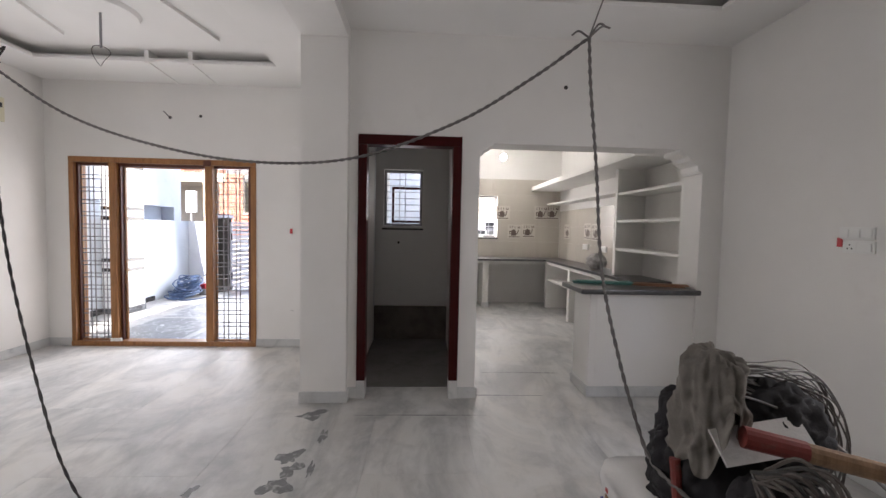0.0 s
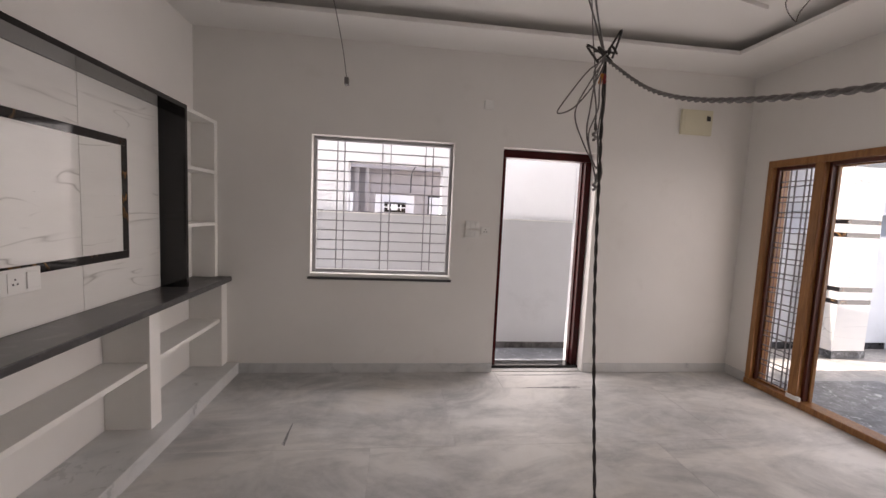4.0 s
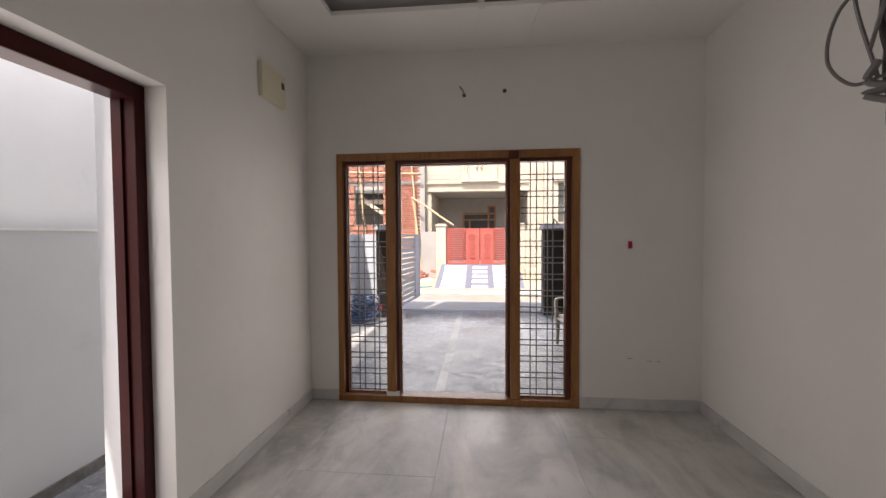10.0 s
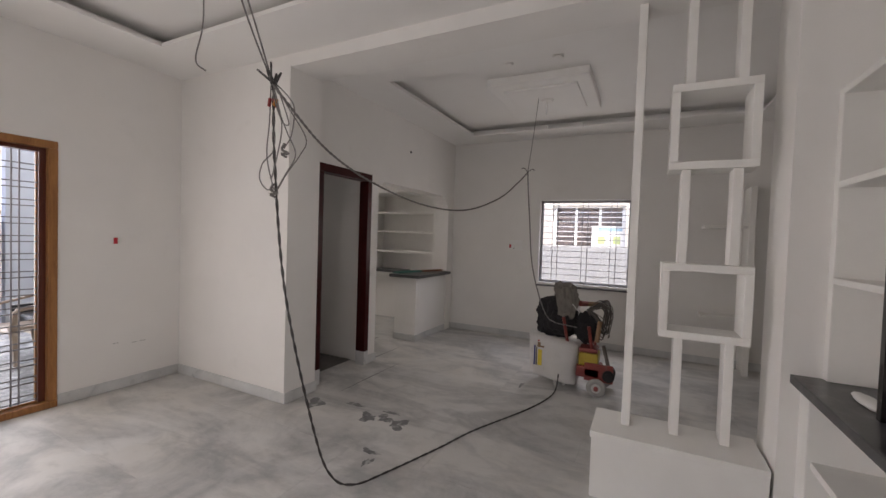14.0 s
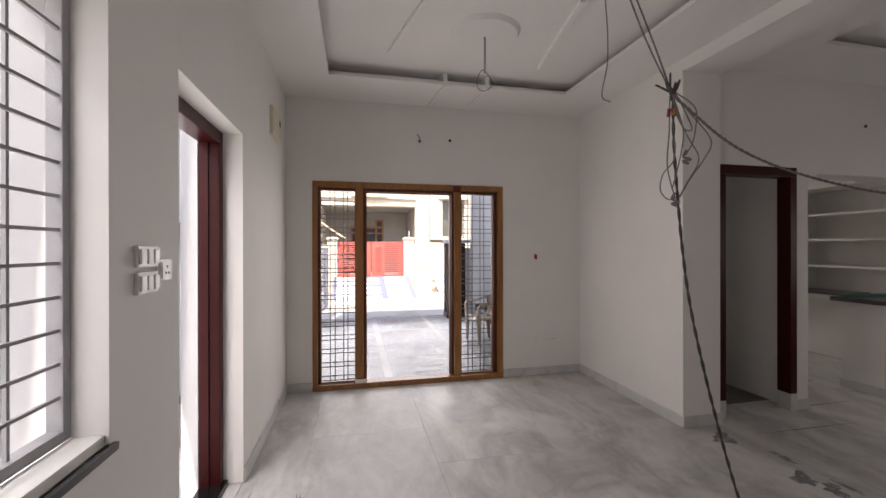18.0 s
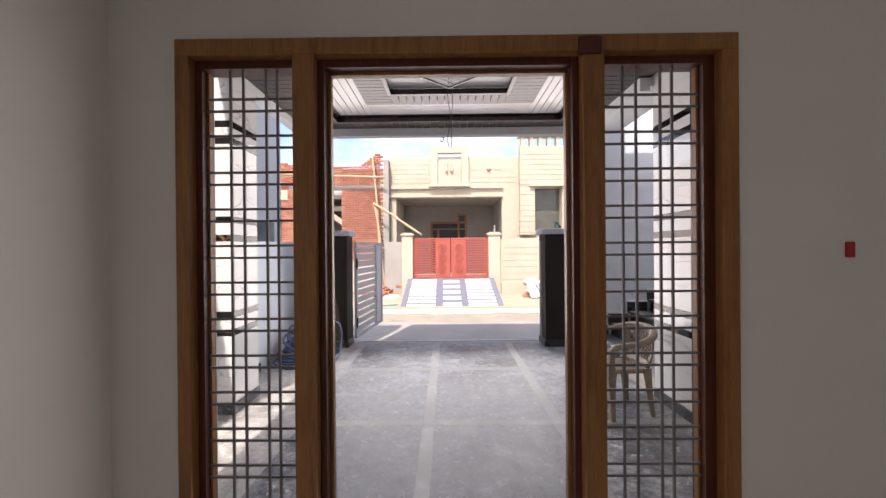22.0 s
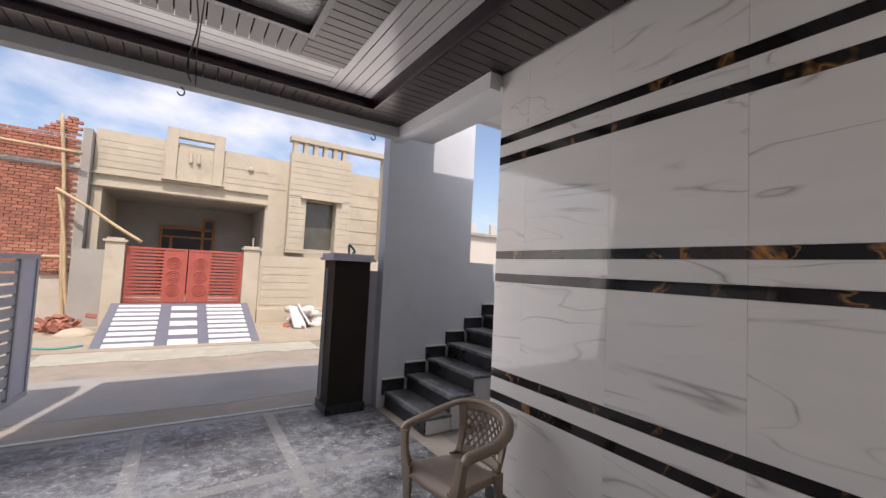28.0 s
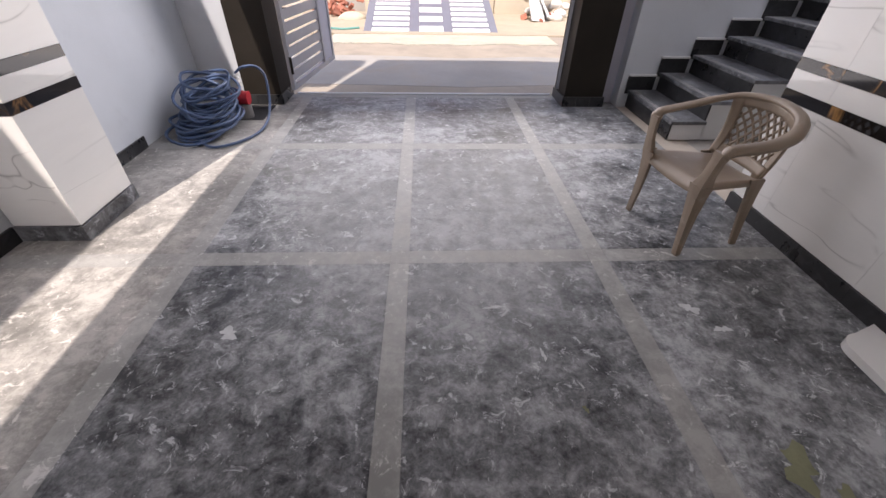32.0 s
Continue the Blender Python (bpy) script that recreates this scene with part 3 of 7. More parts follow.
# main door: teak frame with grilled side lights, open in the middle
door = tagged(thing("door_1", (-1.985, 5.50, 0), "teak main door frame with grilled side lights, no leaf", "door frame"), kind="structure")
Y0, Y1 = YN - 0.012, YN + 0.11
YR = Y0 + 0.045
part("head", box(-2.998, -0.972, Y0, Y1, 2.06, 2.12, 0.005), TEAK, door)
for a, b, c, d in ((-2.998, -2.949, -2.949, -2.924), (-1.031, -0.972, -1.072, -1.031)):
    jamb = part("jamb", box(a, b, Y0, Y1, 0.055, 2.06, 0.005), TEAK, door)
    part("rebate", box(c, d, YR, Y1 - 0.002, 0.055, 2.06), TEAK_DARK, jamb, "dark stained rebate")
for a, b, s in ((-2.573, -2.47, 1), (-1.552, -1.449, -1)):
    fa, fb = (a, b - 0.024) if s > 0 else (a + 0.024, b)
    post = part("mullion", box(fa, fb, Y0, Y1, 0.055, 2.06, 0.005), TEAK, door)
    part("plaster_smear", box(a - 0.006, b + 0.006, Y0 - 0.007, Y0 + 0.02, 0.0, 0.07 + 0.02 * s, 0.006), TRIM_WHITE, post, "dried plaster smear at the foot")
    e0, e1 = (fb, b) if s > 0 else (a, fa)
    part("rebate", box(e0, e1, YR, YR + 0.045, 0.055, 2.06), TEAK_DARK, post, "dark stained rebate")
    g0, g1 = (fb, b + 0.012) if s > 0 else (a - 0.012, fa)
    part("stop", box(g0, g1, YR + 0.046, Y1 - 0.002, 0.055, 2.03), TEAK, post)
part("threshold", box(-2.998, -0.972, Y0 - 0.01, Y1, 0.0, 0.055, 0.006), TEAK, door)
part("head_rebate", box(-2.468, -1.554, YR, YR + 0.045, 2.03, 2.0598), TEAK_DARK, door, "dark stained rebate")
part("head_stop", box(-2.468, -1.554, YR + 0.046, Y1 - 0.002, 2.02, 2.0596), TEAK, door)
b = box(-1.545, -1.46, Y0 - 0.006, Y0 + 0.01, 2.045, 2.112, 0.012)
part("patch", b, TEAK_DARK, door, "dark resin patch over the head joint")
for u0, u1, fs in ((-2.924, -2.573, (0.272, 0.41, 0.655, 0.775)), (-1.449, -1.072, (0.236, 0.37, 0.609, 0.725))):
    light = part("light_frame", box(u0, u1, YN + 0.045, YN + 0.06, 0.055, 0.068), TEAK, door)
    zs = [0.080 + 0.1386 * k + d for k in range(14) for d in (0.0, 0.045)]
    bars(light, "y", YN + 0.055, [u0 + (u1 - u0) * f for f in fs], zs, u0, u1, 0.068, 2.03, 0.0085, GRILLE)
    part("rebate", box(u0, u1, YR, Y1 - 0.002, 2.03, 2.0597), TEAK_DARK, light, "dark stained rebate")
    part("edge_strip", box(u0, u0 + 0.008, YN + 0.065, YN + 0.09, 0.068, 2.03), TEAK, light)
    part("edge_strip", box(u1 - 0.008, u1, YN + 0.065, YN + 0.09, 0.068, 2.03), TEAK, light)
part("lining", box(-0.990, -0.9725, Y1, YN + 0.128, 0.0, 2.12), TEAK, door, "teak outer lining")
part("black_reveal", box(-0.992, -0.9725, YN + 0.1285, YN + 0.245, 0.0, 2.12), BLACK_GLOSS, door, "polished black granite reveal")
part("lining", box(-2.9975, -2.98, Y1, YN + 0.20, 0.0, 2.12), TEAK, door, "teak outer lining")

# side door: maroon frame only
door = tagged(thing("door_2", (-3.4, 3.43, 0), "maroon painted side door frame standing open", "door frame"), kind="structure")
part("head", box(-3.475, -3.36, 2.975, 3.89, 2.06, 2.134, 0.005), MAROON, door)
for a, b in ((2.9755, 3.035), (3.83, 3.8895)):
    part("jamb", box(-3.475, -3.36, a, b, 0.03, 2.06, 0.005), MAROON, door)
    c = (a + b) / 2 + (0.034 if a < 3.4 else -0.034)
    part("stop", box(-3.47, -3.42, c - 0.008, c + 0.008, 0.03, 2.06), MAROON, door)
part("threshold", box(-3.475, -3.335, 2.976, 3.889, 0.001, 0.036, 0.003), BLACK_GLOSS, door, "polished dark granite threshold")
part("reveal_slab", box(-3.334, -3.256, 2.976, 3.889, 0.001, 0.008, 0.002), MARBLE_FLOOR, door, "pale marble slab in the reveal")

# store door: maroon frame
door = tagged(thing("door_3", (0.81, 4.06, 0), "maroon painted door frame of the dark store", "door frame"), kind="structure")
part("head", box(0.40, 1.228, 4.012, 4.13, 2.06, 2.14, 0.005), MAROON, door)
for a, b in ((0.40, 0.47), (1.155, 1.228)):
    part("jamb", box(a, b, 4.012, 4.13, 0.15, 2.06, 0.005), MAROON, door)
    part("jamb_foot", box(a, b, 4.012, 4.13, 0.0, 0.15, 0.003), SKIRT, door, "grey marble foot of the jamb")


def window(name, at, plane, u0, u1, v0, v1, depth, us, vs, sill_out, label):
    """A steel-grilled window: frame, bars and a dark stone sill; depth is where the bars lie."""
    w = tagged(thing(name, at, label, "window"), kind="structure")
    f = 0.03

    def b4(ua, ub, va, vb, d0, d1):
        return box(d0, d1, ua, ub, va, vb, 0.002) if plane == "x" else box(ua, ub, d0, d1, va, vb, 0.002)
    fr = part("window_frame", b4(u0, u1, v1 - f, v1, depth - 0.02, depth + 0.02), WIN_GREY, w)
    part("frame_side", b4(u0, u0 + f, v0 + 0.03, v1 - f, depth - 0.02, depth + 0.02), WIN_GREY, w)
    part("frame_side", b4(u1 - f, u1, v0 + 0.03, v1 - f, depth - 0.02, depth + 0.02), WIN_GREY, w)
    part("frame_bottom", b4(u0 + f, u1 - f, v0 + 0.03, v0 + 0.03 + f, depth - 0.02, depth + 0.02), WIN_GREY, w)
    lo, hi = sorted(sill_out)
    part("window_sill", b4(u0 - 0.02, u1 + 0.02, v0 - 0.022, v0 + 0.0, lo, hi), GRANITE, w, "dark granite sill")
    part("sill_slope", b4(u0, u1, v0, v0 + 0.028, min(depth + 0.021, hi), max(depth - 0.021, lo)) if plane == "y" else b4(u0, u1, v0, v0 + 0.028, *((depth + 0.021, lo) if lo > depth else (hi, depth - 0.021))), TRIM_WHITE, w, "white plastered inner sill")
    bars(fr, plane, depth, us, vs, u0 + f, u1 - f, v0 + 0.06, v1 - f, 0.009, WIN_GREY)
    return w


def spaced(a, b, n):
    return [a + (b - a) * (i + 1) / (n + 1) for i in range(n)]


window("window_1", (-3.36, 1.9, 0.89), "x", 1.265, 2.52, 0.89, 2.14, -3.36, [1.265 + 1.255 * f for f in (0.165, 0.215, 0.485, 0.545, 0.80, 0.855)], spaced(0.95, 2.11, 12), (-3.26, -3.235), "grey steel window grille over a dark sill")
window("window_2", (3.55, 2.0, 0.83), "x", 1.415, 2.63, 0.83, 2.05, 3.55, [1.415 + 1.215 * f for f in (0.15, 0.21, 0.46, 0.52, 0.80, 0.86)], spaced(0.89, 2.02, 12), (3.40, 3.45), "grey steel window grille over a dark sill")
window("window_3", (0.67, 5.95, 1.4), "y", 0.43, 0.91, 1.40, 2.13, 5.95, [0.43 + 0.48 * f for f in (0.40, 0.55)], spaced(1.46, 2.1, 7), (5.84, 5.87), "small grilled store window")
window("window_4", (2.13, 8.6, 1.25), "y", 1.90, 2.36, 1.25, 2.06, 8.6, [1.90 + 0.46 * f for f in (0.35, 0.68)], spaced(1.31, 2.03, 8), (8.48, 8.51), "small grilled kitchen window")
# half-open shutter behind the store window
shut = tagged(thing("shutter", (0.72, 6.04, 1.5), "dark red window shutter frame with pale glass", "shutter"), kind="structure")
for a in ((0.52, 0.55, 1.47, 1.93), (0.88, 0.908, 1.47, 1.93), (0.55, 0.88, 1.47, 1.50), (0.55, 0.88, 1.90, 1.93)):
    part("stile", box(a[0], a[1], 6.00, 6.03, a[2], a[3]), MAROON, shut)


# ---- setting: porch, street and neighbours ----
bm = box(-4.6, 3.8, YN + 0.24, 10.30, -0.6, PORCH - 0.012)
struct("porch_base", bm, CONCRETE_DARK, "concrete bed of the porch floor", "floor")
# sheltering roof over the porch
bm = bmesh.new()
bx(bm, -4.05, -0.02, YN + 0.24, 9.60, 3.16, 3.32)
bx(bm, -4.05, -3.93, YN + 0.24, 9.60, 2.92, 3.16)
bx(bm, -0.12, -0.02, 7.925, 9.60, 2.872, 3.16)
bx(bm, -3.93, -0.12, 9.48, 9.60, 2.90, 3.16)
struct("porch_roof", bm, OUT_WHITE, "white porch roof slab with a dropped edge", "roof")
# unseen upper storey, sized and slotted to shape the shadow on the road
bm = box(-4.05, -1.0, 5.0, 9.598, 3.49, 6.08)
bx(bm, -4.05, -2.45, 9.45, 9.598, 6.08, 6.42)
bx(bm, -1.77, -1.0, 9.45, 9.598, 6.08, 6.42)
bx(bm, -2.45, -1.77, 9.45, 9.598, 6.32, 6.42)
struct("upper_storey", bm, OUT_WHITE, "plain white unseen upper storey that shades the road", "house")
# unseen screens added on both roofs to carry that shadow sideways
struct("roof_parapet", box(-0.999, 0.49, 9.45, 9.598, 3.322, 6.35), OUT_WHITE, "plain white unseen screen on the porch roof that casts shade", "parapet")
struct("neighbour_parapet", box(-11.0, -4.26, 9.2, 9.598, 4.122, 6.3), OUT_WHITE, "plain white unseen screen on the neighbouring roof that shades the road", "parapet")
# the west overhang is unseen, added to keep sun out of the passage
struct("main_roof", box(-4.05, 3.9, -1.2, 7.9, 3.325, 3.486), OUT_WHITE, "flat concrete roof of the house", "roof")

# marble-clad side wall of the porch: core
struct("wall_porch_core", box(0.012, 0.33, YN + 0.24, 7.92, -0.6, 3.32), OUT_WHITE, "core of the porch side wall", "wall")

# left pillar core and compound wall
struct("compound_wall", box(-4.50, -4.30, 5.4, 10.2, -0.6, 1.46), BLUE_WALL, "pale blue-grey compound wall beside the porch", "wall")
struct("side_door_surround", box(-3.572, XW - 0.2305, 3.835, 4.12, -0.12, 2.30, 0.004), OUT_WHITE, "white plastered pier outside the side door", "wall")
struct("passage_wall", box(-4.50, -4.30, -3.0, 5.4, -0.6, 1.46), OUT_WHITE, "white compound wall along the side passage", "wall")
# unseen block added to trim the sunlit floor near the passage
struct("passage_canopy", box(-4.05, XW - 0.661, 4.4, YN + 0.24, 2.92, 3.32), OUT_WHITE, "white unseen block that keeps sun off the floor at the passage mouth", "roof")
# bright strip added to paint the sunlit top edge of the wall
struct("passage_coping", box(-4.508, -4.29, -3.0, 5.4, 1.4602, 1.474), TRIM_WHITE, "thin white strip standing in for the sunlit top of the passage wall", "coping")
bm = bmesh.new()
prof = [(-0.018, 2.92), (0.33, 2.92), (0.93, 3.32), (1.35, 3.32), (1.35, 3.49), (-0.018, 3.484)]
ends = [[bm.verts.new((x, y, z)) for x, z in prof] for y in (7.935, 9.50)]
bm.faces.new(ends[0])
bm.faces.new(ends[1][::-1])
for k in range(len(prof)):
    bm.faces.new((ends[0][k], ends[0][(k + 1) % len(prof)], ends[1][(k + 1) % len(prof)], ends[1][k]))
struct("stair_roof", bm, OUT_WHITE, "white slab over the stair with a sloping soffit", "roof")
bm = box(-4.30, -3.86, 10.02, 10.2, -0.6, 1.46)
struct("gate_wall", bm, BLUE_WALL, "short pale wall beside the gate pillar", "wall")
# stair side wall with a low parapet beyond
bm = box(0.02, 1.27, 9.95, 10.12, -0.6, 4.6)
bx(bm, 1.27, 6.0, 9.95, 10.12, -0.6, 1.62)
struct("stair_wall", bm, BLUE_WALL, "pale blue-grey wall behind the stair", "wall")

# side passage
struct("passage_floor", box(-4.30, XW - 0.23, -3.0, YN + 0.24, -0.6, PORCH - 0.003), PASS_STONE, "dusty grey stone passage floor", "floor")
struct("passage_skirt", box(-4.30, -4.285, -3.0, YN + 0.3, PORCH - 0.003, PORCH + 0.07), DUSTY_SKIRT, "dusty black stone skirting along the compound wall", "skirting")

# ground and road
struct("ground", box(-300, 300, -300, 300, -1.2, -0.56), ROAD, "dusty unpaved ground", "ground")
struct("road", box(-120, 120, 10.9, 16.4, -0.56, -0.50), ROAD, "dusty road between the houses", "road")
bm = bmesh.new()
v = [bm.verts.new(c) for c in ((-4.4, 10.3, PORCH - 0.02), (0.4, 10.3, PORCH - 0.02), (0.6, 11.0, -0.49), (-4.6, 11.0, -0.49), (-4.4, 10.3, -0.6), (0.4, 10.3, -0.6))]
for q in ((0, 1, 2, 3), (0, 4, 5, 1), (0, 3, 4), (1, 5, 2), (4, 3, 2, 5)):
    bm.faces.new([v[i] for i in q])
struct("apron", bm, CONCRETE, "cement apron in front of the gate", "ramp")

# neighbour's tall wall along the passage, with an open room behind it
bm = bmesh.new()
wall_y(bm, -4.9, -4.62, -3.0, 5.5, -0.6, 4.12, [(1.42, 2.58, 1.385, 2.09)])
struct("neighbour_wall", bm, OUT_WHITE, "white neighbouring house wall along the passage", "wall")
bm = bmesh.new()
wall_y(bm, -4.9, -4.62, 5.501, 10.3, -0.6, 4.12, [(6.1, 10.05, 1.2, 1.76)])
bx(bm, -5.0, -4.9, 5.501, 10.2, 1.0, 2.0)
struct("neighbour_side", bm, BLUE_WALL, "pale grey neighbouring house wall with a long recess", "wall")
bm = bmesh.new()
bx(bm, -7.6, -4.9, 0.7, 0.9, 0.5, 2.9)
for y in (1.24, 1.43):
    bx(bm, -7.39, -7.25, y, y + 0.07, 0.5, 2.9)
bx(bm, -7.39, -7.2, 0.9, 3.1, 2.28, 2.42)
bx(bm, -7.6, -4.9, 3.1, 3.3, 0.5, 2.9)
wall_y(bm, -7.6, -7.4, 0.9, 3.1, 0.5, 2.5, [(1.03, 1.2, 1.25, 1.84), (1.605, 2.356, 1.25, 1.82), (2.618, 2.863, 1.25, 1.834)])
struct("neighbour_room", bm, worn("pale_grey_plaster", (0.46, 0.445, 0.45), 0.08, 0.9, 1.2, 40), "grey unfinished room of the neighbouring house", "room")
struct("far_wall", box(-12.2, -12, -4, 9, -0.6, 3.2), OUT_WHITE, "white sunlit wall beyond the neighbour's room", "wall")
fv = tagged(thing("window_6", (-11.97, 1.98, 1.5), "small dark barred window in the far white wall", "window"), kind="structure")
part("pane", box(-11.99, -11.97, 1.66, 2.30, 1.47, 1.77), DARK_GREY, fv)
for a, b in ((1.76, 1.80), (1.86, 2.06), (2.14, 2.17)):
    part("bar", box(-11.969, -11.95, a, b, 1.53, 1.71), TRIM_WHITE, fv)
part("bar", box(-11.9485, -11.94, 1.66, 2.30, 1.60, 1.63), TRIM_WHITE, fv)
nf = thing("neighbour_window", (-7.42, 2.74, 1.25), "dark thin window frame in the neighbour's room", "window")
part("stile", box(-7.42, -7.40, 2.618, 2.65, 1.25, 1.834), CABLE, nf)
part("rail", box(-7.42, -7.40, 2.65, 2.863, 1.80, 1.834), CABLE, nf)
part("stile", box(-7.42, -7.40, 1.08, 1.11, 1.25, 1.84), CABLE, nf)
bm = bmesh.new()
tube_mesh(bm, smooth_path([(-7.15, 1.35, 2.60), (-7.15, 1.8, 2.52), (-7.15, 2.36, 2.46), (-7.15, 2.28, 2.2), (-7.15, 2.27, 1.86)]), 0.012, 5)
solid("neighbour_wire", bm, CABLE, "dark wire hanging in the neighbour's unfinished room", "wire")
# east side: low white wall and the next house
# white wall greyed down, its shade put into the base colour
struct("east_wall", box(4.8, 4.95, -4, 9.5, -0.6, 1.385), worn("white_wall_in_shade", (0.44, 0.45, 0.465), 0.06, 0.85, 1.0, 70), "low white compound wall outside the dining window", "wall")
bm = bmesh.new()
wall_y(bm, 6.5, 6.75, -4, 9.5, -0.6, 4.0, [(1.60, 3.06, 1.1, 2.24)])
struct("east_house", bm, CREAM_OUT, "cream wall of the house outside the dining window", "house")
ew = tagged(thing("window_5", (6.55, 2.3, 1.2), "white barred window of the house next door, dark behind", "window"), kind="structure")
DARKGLASS = worn("dark_glass", (0.03, 0.032, 0.035), 0.2, 0.08)
part("pane", box(6.66, 6.67, 1.60, 3.06, 1.1, 2.24), worn("dull_pane", (0.24, 0.20, 0.185), 0.25, 0.2), ew)
for a, b in ((1.60, 1.67), (2.07, 2.12), (2.55, 2.60), (2.99, 3.06)):
    part("stile", box(6.56, 6.6, a, b, 1.1, 2.19), TRIM_WHITE, ew)
part("rail", box(6.565, 6.595, 1.60, 3.06, 2.19, 2.24), TRIM_WHITE, ew)
for k in range(8):
    part("bar", box(6.57, 6.584, 1.67, 2.99, 1.36 + 0.105 * k, 1.374 + 0.105 * k), TRIM_WHITE, ew)
sg = part("notice_sheet", box(6.545, 6.557, 1.60, 2.25, 1.30, 1.81), TRIM_WHITE, ew, "white notice sheet with green squares and a blue strip")
PRINT_GREEN = worn("print_green", (0.55, 0.62, 0.30), 0.1, 0.6)
PRINT_BLUE = worn("print_blue", (0.38, 0.55, 0.64), 0.1, 0.6)
part("patch", box(6.54, 6.5448, 1.98, 2.12, 1.44, 1.60), PRINT_GREEN, sg)
part("patch", box(6.54, 6.5448, 1.69, 1.83, 1.44, 1.60), PRINT_GREEN, sg)
part("patch", box(6.54, 6.5448, 1.66, 2.12, 1.71, 1.765), PRINT_BLUE, sg)


# ---- living room: television unit ----
tv = thing("tv_unit", (-1.63, 0.45, 0), "built-in television unit with marble panel and open shelves", "tv unit")
part("base_curb", box(XW, -0.02, 0.302, 0.665, 0.0, 0.10, 0.004), SKIRT, tv, "grey marble base")
ctop = part("counter_slab", box(XW, -0.02, 0.302, 0.605, 0.83, 0.872, 0.005), GRANITE, tv, "dusty dark granite slab")
for a, b in ((-3.25, -3.14), (-2.24, -2.13), (-1.20, -1.09), (-0.14, -0.02)):
    part("divider", box(a, b, 0.302, 0.565, 0.10, 0.83, 0.004), TRIM_WHITE, tv)
for a, b in ((-3.14, -2.24), (-2.13, -1.20), (-1.09, -0.14)):
    part("shelf", box(a, b, 0.302, 0.55, 0.49, 0.522, 0.003), TRIM_WHITE, tv)
for a in ((-2.755, -2.725), (-0.535, -0.505)):
    part("black_post", box(*a, 0.302, 0.49, 0.872, 2.165), BLACK_GLOSS, tv, "polished black granite post")
part("black_lintel", box(-2.755, -0.505, 0.302, 0.49, 2.165, 2.195), BLACK_GLOSS, tv, "polished black granite lintel")
for s, e in ((-3.25, -2.757), (-0.503, -0.02)):
    out = (s, s + 0.05) if s < -3 else (e - 0.05, e)
    part("shelf_side", box(*out, 0.302, 0.488, 0.872, 2.19, 0.003), TRIM_WHITE, tv)
    i0, i1 = (s + 0.05, e) if s < -3 else (s, e - 0.05)
    for z in (1.315, 1.745, 2.16):
        part("shelf", box(i0, i1, 0.302, 0.488, z, z + 0.028, 0.003), TRIM_WHITE, tv)
tvpanel = part("marble_panel", box(-2.724, -0.536, 0.302, 0.306, 0.873, 2.164), TV_MARBLE, tv, "white marble back panel with grey veins")
for a, b in ((-2.724, -1.995), (-1.990, -1.265), (-1.260, -0.536)):
    for z0, z1 in ((0.874, 1.518), (1.521, 2.163)):
        part("tile", box(a, b, 0.306, 0.3095, z0, z1), TV_MARBLE, tvpanel)
for a in ((-2.375, -0.885, 1.832, 1.88), (-2.375, -0.885, 1.130, 1.178), (-2.375, -2.327, 1.179, 1.831), (-0.933, -0.885, 1.179, 1.831)):
    part("black_strip", box(a[0], a[1], 0.3095, 0.315, a[2], a[3]), BLACK_MARBLE, tv, "black marble strip with golden veins")


def plate(name, at, normal, w, h, label, rocker=0, holes=0, mat=None):
    """A wall plate with rockers and socket holes; normal is '+x', '-x', '+y' or '-y'."""
    mat = mat or WHITE_PLASTIC
    ob = thing(name, at, label, "switch")
    ax, s = normal[1], 1 if normal[0] == "+" else -1

    def slab(u0, u1, v0, v1, d0, d1, bev=0.0):
        a, b = sorted((s * d0, s * d1))
        if ax == "x":
            return box(at[0] + a, at[0] + b, at[1] + u0, at[1] + u1, at[2] + v0, at[2] + v1, bev)
        return box(at[0] + u0, at[0] + u1, at[1] + a, at[1] + b, at[2] + v0, at[2] + v1, bev)
    pl = part("plate", slab(-w / 2, w / 2, -h / 2, h / 2, 0.0, 0.012, 0.003), mat, ob)
    n = rocker + holes
    for i in range(rocker):
        u = -w / 2 + w * (i + 0.5) / n
        part("rocker", slab(u - w / n * 0.38, u + w / n * 0.38, -h * 0.34, h * 0.34, 0.0125, 0.02, 0.002), mat, ob)
    for i in range(holes):
        u = -w / 2 + w * (rocker + i + 0.5) / n
        so = part("socket", slab(u - w / n * 0.4, u + w / n * 0.4, -h * 0.38, h * 0.38, 0.0125, 0.015, 0.001), mat, ob)
        for du, dv in ((0, 0.012), (-0.011, -0.010), (0.011, -0.010)):
            part("pin_hole", slab(u + du - 0.004, u + du + 0.004, dv - 0.004, dv + 0.004, 0.0152, 0.0162), CABLE, so)
    return ob


plate("socket_plate", (-1.57, 0.3155, 1.11), "+y", 0.27, 0.115, "white socket plate on the marble panel", 1, 2)
plate("switch_plate", (XW, 2.715, 1.41), "+x", 0.13, 0.07, "white switch plate beside the window", 3, 0)
plate("switch_plate", (XW, 2.715, 1.325), "+x", 0.13, 0.07, "white switch plate beside the window", 3, 0)
plate("switch_plate", (XW, 2.84, 1.36), "+x", 0.09, 0.075, "white socket plate beside the side door", 0, 1)
plate("switch_plate", (XE, 2.97, 1.425), "-x", 0.19, 0.07, "white switch plate on the dining wall", 3, 0)
plate("switch_plate", (XE, 2.955, 1.345), "-x", 0.17, 0.07, "white socket plate on the dining wall", 1, 1)
